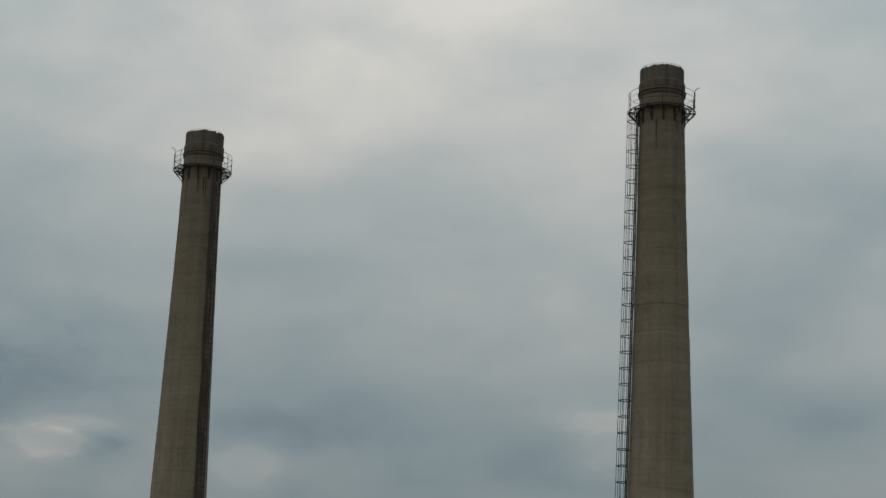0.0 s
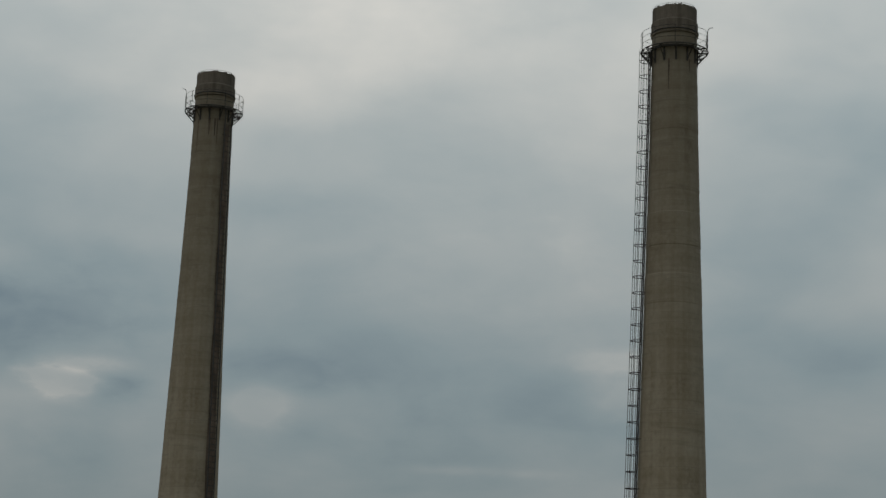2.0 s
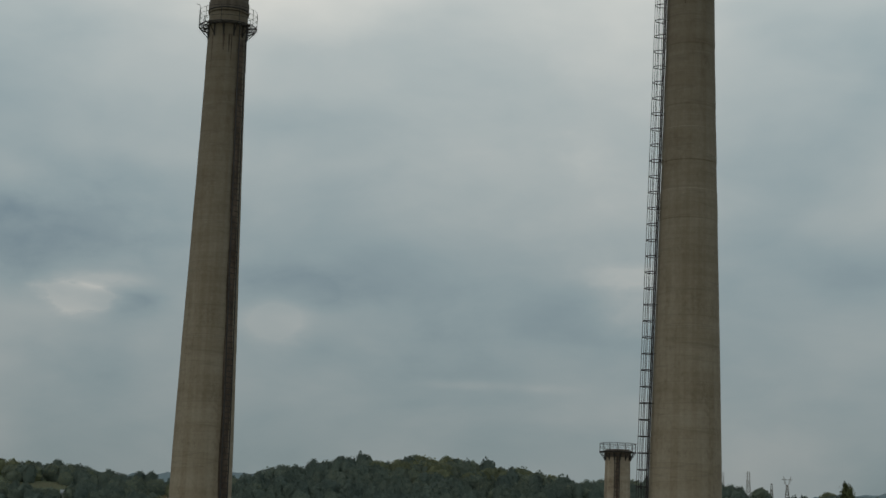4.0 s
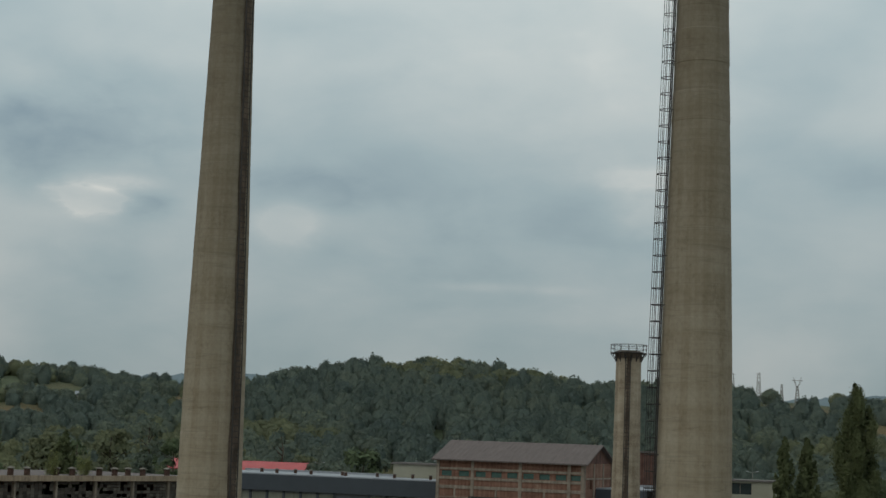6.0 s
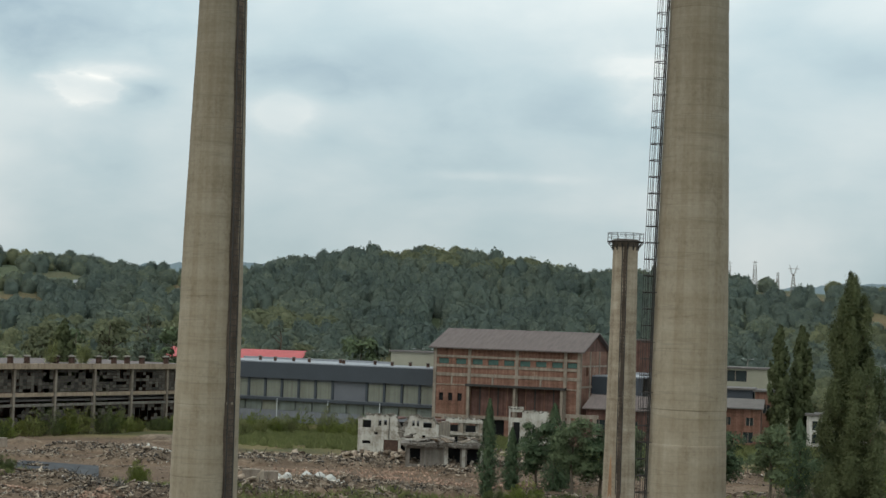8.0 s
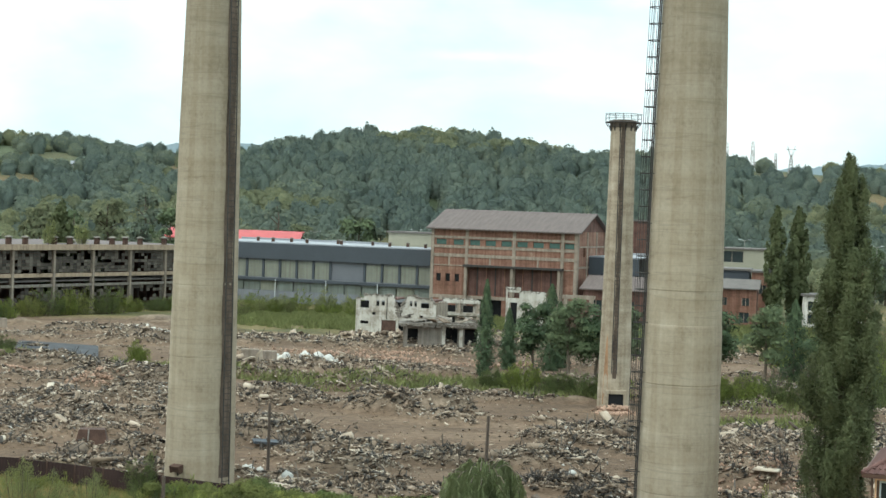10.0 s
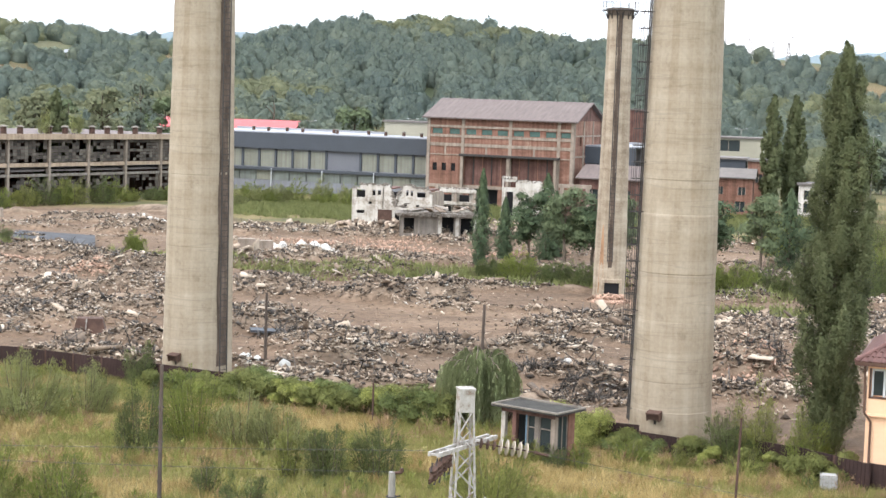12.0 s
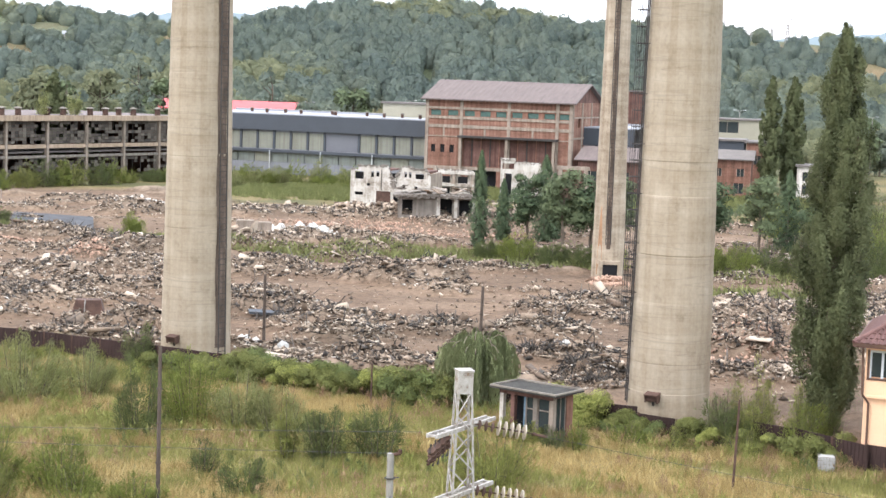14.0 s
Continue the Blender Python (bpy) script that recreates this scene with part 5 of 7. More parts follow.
def villa():
    """Peach two-storey house; only its corner is seen."""
    h = thing("villa", pose(18.3, 72.4, -0.1, 0, 0, -19), "peach-rendered two-storey house with a dark red tiled roof", "house")
    W, D = 9.0, 8.0
    bm = bmesh.new()
    wall_cells(bm, W, 3.3, [(2.5, 3.6, 0.6, 2.2)], 0.12, 0.3)
    part("lower_wall", bm, M_PEACH, h)
    bm = bmesh.new()
    wall_cells(bm, W, 2.3, [(0.10, 1.33, 0.75, 2.0), (4, 5.2, 0.75, 2.0)], 0.0, 0.3)
    bmesh.ops.translate(bm, vec=(0, 0, 3.32), verts=bm.verts)
    part("upper_wall", bm, M_PEACH, h)
    boxes("plinth", M_FRAME, h, (0, W, 0.06, 0.11, -0.4, 0.3))
    boxes("side_wall", M_PEACH, h, (0, 0.3, 0.45, D, -0.4, 5.6))
    boxes("back_wall", M_PEACH, h, (0.3, W, D - 0.3, D, -0.4, 5.6))
    boxes("floor_band", M_PEACH, h, (-0.04, W, -0.06, 0.4, 3.25, 3.37))
    for x0 in (0.10, 4.0):
        win = boxes("window", M_WINDOW, h, (x0 + 0.1, x0 + 1.1, 0.14, 0.16, 4.15, 5.25))
        boxes("window_frame", M_WINFRAME, win, (x0 + 0.08, x0 + 0.16, 0.08, 0.2, 4.1, 5.3), (x0 + 0.56, x0 + 0.66, 0.08, 0.2, 4.1, 5.3), (x0 + 1.1, x0 + 1.2, 0.08, 0.2, 4.1, 5.3), (x0 + 0.08, x0 + 1.2, 0.08, 0.2, 5.22, 5.3))
        boxes("window_trim", M_BROWN, win, (x0 - 0.02, x0 + 0.06, -0.03, 0.1, 4.05, 5.34), (x0 - 0.02, x0 + 1.25, -0.03, 0.1, 4.02, 4.1))
    bm = bmesh.new()
    for a, c in (((-0.12, -0.1, 5.5), (-0.06, -0.1, 3.4)), ((-0.06, -0.1, 3.4), (0.22, 0.02, 3.0)), ((0.22, 0.02, 3.0), (0.22, 0.02, 0.0))):
        bar(bm, a, c, 0.05, 8)
    part("downpipe", bm, M_BROWN, h, "brown downpipe")
    boxes("gutter", M_BROWN, h, (-0.45, W, -0.52, -0.42, 5.52, 5.64), (-0.52, -0.42, -0.52, D, 5.52, 5.64))
    boxes("soffit", M_PEACH, h, (-0.42, W, -0.42, 0.1, 5.55, 5.6))
    # tiled hip roof: slope boards with real tile rows
    e, zb, s = 0.5, 5.62, 0.55
    bm = bmesh.new()
    pts = [(-e, -e, zb), (W, -e, zb), (W, 3.9, zb + (3.9 + e) * s), (3.9, 3.9, zb + (3.9 + e) * s), (-e, D + e, zb)]
    v = [bm.verts.new(p) for p in pts]
    bm.faces.new((v[0], v[1], v[2], v[3]))
    bm.faces.new((v[4], v[0], v[3]))
    low = [bm.verts.new((p[0], p[1], p[2] - 0.15)) for p in pts]
    bm.faces.new((low[3], low[2], low[1], low[0]))
    bm.faces.new((v[0], low[0], low[1], v[1]))
    bm.faces.new((v[4], low[4], low[0], v[0]))
    part("roof", bm, M_TILE, h, "dark red tiled hip roof")
    bm = bmesh.new()
    for r in range(13):
        y = -e + r * 0.33
        k = 0
        while True:
            x = (y + e) - e + 0.24 * k + 0.12
            if x > 6.0:
                break
            m = Matrix.Translation((x, y + 0.15, zb + (y + e + 0.15) * s + 0.03)) @ Matrix.Rotation(math.atan(s) - 0.06, 4, "X")
            box(bm, -0.105, 0.105, -0.2, 0.17, -0.015, 0.03, m)
            box(bm, -0.03, 0.03, -0.2, 0.17, 0.03, 0.055, m)
            k += 1
    part("tiles", bm, M_TILE, h)["kind"] = "stuff"
    bm = bmesh.new()
    for k in range(12):
        a = k * 0.36
        bar(bm, (-e + a, -e + a, zb + a * s + 0.05), (-e + a + 0.38, -e + a + 0.38, zb + (a + 0.38) * s + 0.07), 0.1, 8)
    part("hip_tiles", bm, M_TILE, h)


villa()


# ---------------------------------------------------------------- fence
def build_fence():
    f = thing("fence", pose(0, 0, 0), "dark maroon sheet-metal works fence with steel posts", "fence", kind="structure")
    bm = bmesh.new()
    box(bm, 0.06, 1.94, -0.02, 0.02, 0.05, 1.18)
    for k in range(9):
        x = 0.16 + 0.21 * k
        box(bm, x, x + 0.06, -0.045, -0.02, 0.05, 1.18)
    panel = part("panel", bm, M_FENCE, f)
    bm = bmesh.new()
    box(bm, -0.045, 0.045, -0.07, 0.05, -0.3, 1.21)
    post = part("post", bm, M_RUST, f)
    me_panel, me_post = panel.data, post.data
    bpy.data.objects.remove(panel)
    bpy.data.objects.remove(post)
    x, rng = -44.0, random.Random(8)
    while x < 20.5:
        y = float(fence_y(np.array(x)))
        slope = math.atan2(float(fence_y(np.array(x + 0.5))) - y, 0.5)
        nx = x + 2.0 * math.cos(slope)
        z = ground_z(x, y)
        piece("post", me_post, f, pose(x, y, z))
        piece("panel", me_panel, f, Matrix.Translation((x, y, z)) @ Matrix.Rotation(slope, 4, "Z") @ Matrix.Rotation(rng.uniform(-0.03, 0.03), 4, "X"))
        x = nx


build_fence()


# ---------------------------------------------------------------- poles and wires
def lattice_pole():
    p = thing("lattice_pole", pose(0.76, 50.0, -0.25, 0, 0, 14), "rust-flecked white lattice power pole with cross-arms", "power pole")
    H = 7.75

    def half(z):
        return 0.20 + (H - 0.6 - z) * 0.042 if z < H - 0.6 else 0.20

    for sx in (-1, 1):
        for sy in (-1, 1):
            bm = bmesh.new()
            a, b = half(0), half(H - 0.6)
            bar(bm, (sx * a, sy * a, -0.4), (sx * b, sy * b, H - 0.55), 0.042, 4)
            part("leg", bm, M_GALV, p)
    lev = [0.0]
    while lev[-1] < H - 0.9:
        lev.append(lev[-1] + 0.9 * half(lev[-1]) * 2 + 0.06)
    lev[-1] = H - 0.6
    for za, zb, i in zip(lev, lev[1:], range(99)):
        for k in range(4):
            c, s = math.cos(k * math.pi / 2), math.sin(k * math.pi / 2)
            a, b = half(za), half(zb)
            q = lambda u, v, z: (u * c - v * s, u * s + v * c, z)
            bm = bmesh.new()
            sg = 1 if (i + k) % 2 else -1
            bar(bm, q(-sg * a, -a, za), q(sg * b, -b, zb), 0.026, 4)
            part("brace", bm, M_GALV, p)
    bm = bmesh.new()
    box(bm, -0.23, 0.23, -0.23, 0.23, H - 0.65, H)
    box(bm, -0.25, 0.25, -0.25, 0.25, H, H + 0.06)
    part("head_box", bm, M_GALV, p, "peeling white sheet head")
    for z in (6.08, 4.08):
        arm = new("crossarm")
        arm.parent = p
        arm.matrix_basis = Matrix.Rotation(radians(46), 4, "Z")
        for y in (-0.15, 0.15):
            bm = bmesh.new()
            box(bm, -1.8, 1.75, y - 0.04, y + 0.04, z - 0.06, z + 0.06)
            part("beam", bm, M_GALV, arm)
        for x in (-1.75, -0.9, 0.85, 1.7):
            boxes("tie", M_GALV, arm, (x - 0.04, x + 0.04, -0.12, 0.12, z - 0.03, z + 0.03))
        st = new("insulator_string")
        st.parent = arm
        base = Vector((0.34, -0.24, z + 0.05))
        way = Vector((0.62, -0.76, -0.16)).normalized()
        bm = bmesh.new()
        bar(bm, base, base + way * 2.25, 0.022, 5)
        bar(bm, base + way * 1.8, base + way * 2.25 + Vector((0, 0, -0.05)), 0.06, 6, 0.02)
        part("rod", bm, M_RUST, st)
        for k in range(8):
            c = base + way * (0.12 + 0.2 * k)
            big = 0.23 if k > 2 else 0.15
            bm = bmesh.new()
            bar(bm, c, c + way * 0.03, big, 16, big * 1.04)
            bar(bm, c + way * 0.03, c + way * 0.07, big * 1.04, 16, 0.06)
            part("disc", bm, M_INSUL if k > 2 else M_RUST, st, "cream glazed insulator disc" if k > 2 else "brown insulator disc")
        bm = bmesh.new()
        for k in range(6):
            x = -1.5 + 0.5 * k
            bar(bm, (x, -0.15, z), (x + 0.25, 0.15, z), 0.018, 4)
            bar(bm, (x + 0.25, 0.15, z), (x + 0.5, -0.15, z), 0.018, 4)
        part("lacing", bm, M_GALV, arm)["kind"] = "stuff"
    sw = new("switch_gear")
    sw.parent = p
    sw.matrix_basis = Matrix.Rotation(radians(46), 4, "Z") @ Matrix.Translation((-1.6, -0.1, 6.0)) @ Matrix.Rotation(radians(-9), 4, "Y")
    for k in range(4):
        x, y = -0.5 + 0.36 * k, -0.06 + 0.05 * k
        bm = bmesh.new()
        tube(bm, [(x, y, 0), (x - 0.12, y, -0.22), (x + 0.18, y, -0.45), (x + 0.02, y, -0.68 - 0.08 * (k % 2))], 0.035, 5)
        part("isolator_arm", bm, M_STEEL, sw)
        for z in (-0.18, -0.3, -0.42):
            bm = bmesh.new()
            bar(bm, (x, y, z), (x + 0.03, y, z - 0.05), 0.13, 10, 0.13)
            bar(bm, (x + 0.03, y, z - 0.05), (x + 0.04, y, z - 0.1), 0.12, 10, 0.05)
            part("isolator", bm, M_RUST, sw)
    for a, b in (((-0.8, -0.1, -0.42), (0.85, 0.1, -0.26)), ((-0.65, 0.0, -0.58), (0.75, 0.1, -0.46))):
        bm = bmesh.new()
        bar(bm, a, b, 0.045, 5)
        part("rod", bm, M_RUST, sw)


lattice_pole()


def plain_pole(x, y, h, r, mat, label, cat="pole", lean=0.0, head=None):
    z = ground_z(x, y)
    p = thing("post", pose(x, y, z, 0, lean, 0), label, cat)
    bm = bmesh.new()
    bar(bm, (0, 0, -0.4), (0, 0, h), r, 10, r * 0.8)
    part("shaft", bm, mat, p)
    if head:
        bm = bmesh.new()
        bar(bm, (-0.05, 0, h - 0.05), (0.3, 0, h + 0.0), 0.05, 6)
        bar(bm, (0.28, 0, h), (0.28, 0, h + 0.12), 0.06, 8)
        part("cap", bm, M_RUST, p)
        bm = bmesh.new()
        ring(bm, r + 0.02, h - 0.75, 0.025, 12)
        bar(bm, (r, 0, h - 0.75), (r + 0.14, 0, h - 0.72), 0.02, 5)
        part("clamp", bm, M_STEEL, p)
    else:
        bm = bmesh.new()
        bar(bm, (0, 0, h - 1.6), (0, 0, h - 1.55), r * 1.35, 10)
        part("band", bm, mat, p)
        if h > 5:
            for z in (h - 2.9, h - 4.4):
                bm = bmesh.new()
                bar(bm, (0, 0, z), (0, 0, z + 0.05), r * 1.32, 10)
                part("band", bm, mat, p)
    return p


plain_pole(-1.35, 50.0, 5.0, 0.13, M_POLE, "grey concrete post with a rusty bracket", "post", 0, True)
plain_pole(-10.35, 62.5, 6.0, 0.085, M_WOODPOLE, "tall thin tarred pole in the meadow")
plain_pole(-10.8, 103.4, 4.1, 0.10, M_WOODPOLE, "dark pole standing in the rubble")
plain_pole(2.25, 95.5, 4.6, 0.10, M_WOODPOLE, "dark pole behind the willow", "pole", 1.0)
plain_pole(12.1, 68.0, 3.7, 0.055, M_RUST, "rusty steel pole in the meadow", "pole", 1.5)
plain_pole(-3.3, 83.0, 2.0, 0.05, M_RUST, "short rusty pole by the fence")


def wire(a, b, sag, label, r=0.006):
    bm = bmesh.new()
    n = 24
    P = [Vector(a).lerp(Vector(b), i / n) - Vector((0, 0, 4 * sag * (i / n) * (1 - i / n))) for i in range(n + 1)]
    tube(bm, P, r, 4)
    tagged(part("cable", bm, M_WIRE), label, "cable", "overhead cables")


wire((-1.1, 50, 4.95), (-28, 52, 4.7), 0.15, "thin cable over the meadow")
wire((-0.4, 49, 5.83), (-28, 53, 4.5), 0.05, "thin cable over the meadow")
wire((3.28, 50.5, 5.5), (25, 52.5, 1.7), 0.1, "thin cable leaving the insulators")
wire((-1.35, 50, 3.9), (-1.0, 48.5, 0.2), 0.0, "stay cable of the concrete post", 0.02)


def pylon(x, y, h, kind):
    z = ground_z(x, y)
    p = thing("pylon", pose(x, y, z - 1), "slim grey lattice transmission pylon on the ridge", "pylon", "ridge pylons")
    w = h * 0.09
    for sx in (-1, 1):
        for sy in (-1, 1):
            bm = bmesh.new()
            bar(bm, (sx * w, sy * w, 0), (sx * w * 0.25, sy * w * 0.25, h * (0.7 if kind else 1.0)), 0.09, 4)
            part("leg", bm, M_GALV, p)
    bm = bmesh.new()
    for k in range(7):
        za, zb = h * 0.1 * k, h * 0.1 * (k + 1)
        ra, rb = w * (1 - 0.107 * k), w * (1 - 0.107 * (k + 1))
        for s in (-1, 1):
            bar(bm, (-ra, s * ra, za), (rb, s * rb, zb), 0.055, 4)
            bar(bm, (ra, s * ra, za), (-rb, s * rb, zb), 0.055, 4)
    part("bracing", bm, M_GALV, p)
    spars = []
    if kind:
        for s in (-1, 1):
            spars += [((0, 0, h * 0.62), (s * w * 1.5, 0, h), 0.09), ((s * w * 0.3, 0, h * 0.62), (s * w * 1.5, 0, h * 0.9), 0.07)]
        spars.append(((-w * 2.1, 0, h * 0.88), (w * 2.1, 0, h * 0.88), 0.09))
    else:
        spars += [((-w * 0.9, 0, h * f), (w * 0.9, 0, h * f), 0.07) for f in (0.72, 0.84, 0.95)]
    for a, b, r in spars:
        bm = bmesh.new()
        bar(bm, a, b, r, 4)
        part("arm", bm, M_GALV, p)


for az, r, h, kind in ((11.1, 636, 10.5, 1), (9.85, 650, 12, 0), (10.6, 655, 8, 0), (9.0, 636, 11.5, 0), (8.75, 645, 10, 0)):
    pylon(r * math.sin(radians(az)), r * math.cos(radians(az)), h, kind)


def street_lamp(x, y, h):
    p = thing("street_lamp", pose(x, y, ground_z(x, y)), "slim street lamp with two pale heads", "street lamp", "street lamps beyond the works")
    bm = bmesh.new()
    bar(bm, (0, 0, -0.3), (0, 0, h), 0.11, 8, 0.07)
    part("mast", bm, M_POLE, p)
    for s in (-1, 1):
        bm = bmesh.new()
        bar(bm, (0, 0, h), (s * 0.9, 0, h + 0.25), 0.05, 5)
        part("arm", bm, M_POLE, p)
        bm = bmesh.new()
        box(bm, s * 0.95 - 0.25, s * 0.95 + 0.25, -0.12, 0.12, h + 0.18, h + 0.28)
        part("head", bm, M_WINFRAME, p)


for x, y, h in ((-43.0, 330, 12), (-7.5, 345, 12), (-4.0, 350, 12), (55, 322, 12.5), (49.5, 322, 11), (-28, 345, 11), (82, 330, 12)):
    street_lamp(x, y, h)


def hill_house(az, el, w, h, roof, ang=0):
    """A cottage on the slope, at the first place that stands el degrees over the lens."""
    s, c = math.sin(radians(az)), math.cos(radians(az))
    r = next((k for k in range(395, 650, 3) if math.degrees(math.atan2(ground_z(k * s, k * c) - 16.0, k)) > el), 700)
    return plain_block("cottage", r * s, r * c, ang - az, w, w * 0.6, h, M_WHITE, roof, "small white cottage on the wooded slope", "house", 1.0, ((w * 0.2, w * 0.35, 1.2, 2.4), (w * 0.6, w * 0.75, 1.2, 2.4)))


hill_house(-12.7, 0.98, 3.4, 1.6, M_ROOFW)
hill_house(-12.3, 0.98, 2.6, 1.1, M_ROOFW)
hill_house(-12.75, -1.9, 4.5, 3.6, M_ROOFW, 35)
hill_house(14.2, 0.2, 2.6, 2.8, M_ROOFG)
hill_house(-9.6, -2.0, 6, 3.4, M_CREAM)


# ---------------------------------------------------------------- foliage
def quads(points, normals, size, rng, narrow=0.7):
    """Loose leaf quads at points, roughly square to normals."""
    n = len(points)
    t = rng.normal(size=(n, 3))
    nn = normals / (np.linalg.norm(normals, axis=1, keepdims=True) + 1e-9) + rng.normal(size=(n, 3)) * 0.4
    nn /= np.linalg.norm(nn, axis=1, keepdims=True) + 1e-9
    u = np.cross(nn, t)
    u /= np.linalg.norm(u, axis=1, keepdims=True) + 1e-9
    v = np.cross(nn, u)
    s = (size * rng.uniform(0.7, 1.5, n))[:, None]
    u, v = u * s * 0.5, v * s * 0.5 * narrow
    V = np.stack([points - u, points + u * 0.7 - v * 1.15, points + u * 0.7 + v * 1.15], 1).reshape(-1, 3)
    lean = normals / (np.linalg.norm(normals, axis=1, keepdims=True) + 1e-9) + rng.normal(size=(n, 3)) * 0.18 + np.array([0, 0, 0.15])
    lean /= np.linalg.norm(lean, axis=1, keepdims=True) + 1e-9
    return V, np.arange(3 * n).reshape(n, 3), np.repeat(lean, 3, axis=0)


def lumps(rng, n, w, h, low=0.25, flat=0.8):
    """Centres and radii of the clumps that make a crown of width w from low*h up to h."""
    a, rr = rng.uniform(0, 2 * np.pi, n), np.sqrt(rng.uniform(0, 1, n)) * w * 0.36
    z = h * (low + (0.86 - low) * rng.uniform(0, 1, n))
    taper = 1 - 0.55 * np.clip((z / h - 0.5) / 0.5, 0, 1)
    C = np.stack([rr * np.cos(a) * taper, rr * np.sin(a) * taper, z], 1)
    R = w * rng.uniform(0.10, 0.26, n) * (0.6 + 0.4 * taper)
    return C, R


def lump_leaves(C, R, n, size, rng, squash=0.85):
    w = R ** 2
    k = rng.choice(len(C), n, p=w / w.sum())
    d = rng.normal(size=(n, 3))
    d /= np.linalg.norm(d, axis=1, keepdims=True)
    d[:, 2] = np.where(rng.uniform(size=n) < 0.6, np.abs(d[:, 2]), d[:, 2])
    p = C[k] + d * (R[k] * rng.uniform(0.6, 1.18, n))[:, None] * np.array([1, 1, squash])
    return quads(p, d + np.array([0, 0, 0.3]), size, rng)


def trunk_mesh(parent, h, r, limbs, rng, reach, base=0.3):
    bm = bmesh.new()
    pts = [Vector((0, 0, -0.3))]
    n = 6
    for i in range(1, n + 1):
        pts.append(Vector((rng.normal() * 0.03 * h * 0.3, rng.normal() * 0.03 * h * 0.3, h * i / n)))
    for i in range(n):
        bar(bm, pts[i], pts[i + 1], r * (1 - 0.8 * i / n), 8, r * (1 - 0.8 * (i + 1) / n))
    for k in range(limbs):
        z = h * rng.uniform(base, 0.85)
        a, ln = rng.uniform(0, 2 * math.pi), reach * rng.uniform(0.5, 1.0)
        bar(bm, (0, 0, z), (ln * math.cos(a), ln * math.sin(a), z + ln * rng.uniform(0.4, 0.9)), r * 0.35, 5, r * 0.1)
    part("trunk", bm, M_BARK, parent)


def tree(name, x, y, h, w, n, size, mat, label, cat, seed, lump=14, low=0.25, trunk=True, group=""):
    rng = np.random.default_rng(seed)
    t = thing(name, pose(x, y, ground_z(x, y) - 0.05), label, cat, group)
    C, R = lumps(rng, lump, w, h, low)
    V, F, N = lump_leaves(C, R, n, size, rng)
    soup("crown", V, F, mat, t, N)
    if trunk:
        trunk_mesh(t, h * 0.85, max(0.05, h * 0.022), 7, rng, w * 0.35)
    return t


def shrub(x, y, h, w, seed, mat=None, n=None, label="dense green shrub in the meadow", size=0.15, group="meadow shrubs"):
    """Many thin stems from one foot, leaves all the way down."""
    rng = np.random.default_rng(seed)
    mat = mat or M_LEAF_BUSH
    s = thing("shrub", pose(x, y, ground_z(x, y) - 0.05), label, "shrub", group)
    stems = max(9, int(w * 7))
    bm = bmesh.new()
    n = int((n or 1500 * w * h / 4) * 2.0)
    P = []
    for k in range(stems):
        a, out = rng.uniform(0, 2 * math.pi), w * 0.5 * math.sqrt(rng.uniform(0, 1))
        hh = h * rng.uniform(0.5, 1.08) * (1 - 0.45 * (out / (w * 0.5)) ** 2)
        foot = np.array([out * 0.55 * math.cos(a), out * 0.55 * math.sin(a), 0])
        tip = np.array([out * math.cos(a), out * math.sin(a), hh])
        bar(bm, foot, tip, 0.022, 4, 0.008)
        m = max(12, n // stems)
        t = rng.uniform(0.06, 1.0, m)[:, None]
        spread = (0.05 + 0.17 * w / 2 * np.sin(np.pi * np.clip(t * 0.9 + 0.1, 0, 1)) + 0.02)
        P.append(foot + (tip - foot) * t + rng.normal(size=(m, 3)) * spread * np.array([1, 1, 0.6]))
    P = np.concatenate(P)
    P[:, 2] = np.maximum(P[:, 2], 0.03)
    nrm = P - np.array([0, 0, h * 0.4])
    nrm /= np.linalg.norm(nrm, axis=1, keepdims=True) + 1e-6
    m = len(P)
    shoot = (nrm * np.array([0.6, 0.6, 0.1]) + np.array([0, 0, 0.75]) + rng.normal(size=(m, 3)) * 0.38) * (size * 0.82 * rng.uniform(0.6, 1.5, m))[:, None]
    side = np.cross(shoot, rng.normal(size=(m, 3)))
    side /= np.linalg.norm(side, axis=1, keepdims=True) + 1e-9
    side *= size * 0.105
    V = np.stack([P - side, P + side, P + shoot], 1).reshape(-1, 3)
    F = np.arange(3 * m).reshape(m, 3)
    N = nrm * np.array([1, 1, 0.7]) + np.array([0, 0, 0.65]) + rng.normal(size=(m, 3)) * 0.25
    N = np.repeat(N / np.linalg.norm(N, axis=1, keepdims=True), 3, axis=0)
    soup("foliage", V, F, mat, s, N)
    part("woody_base", bm, M_BARK, s)["kind"] = "stuff"
    return s


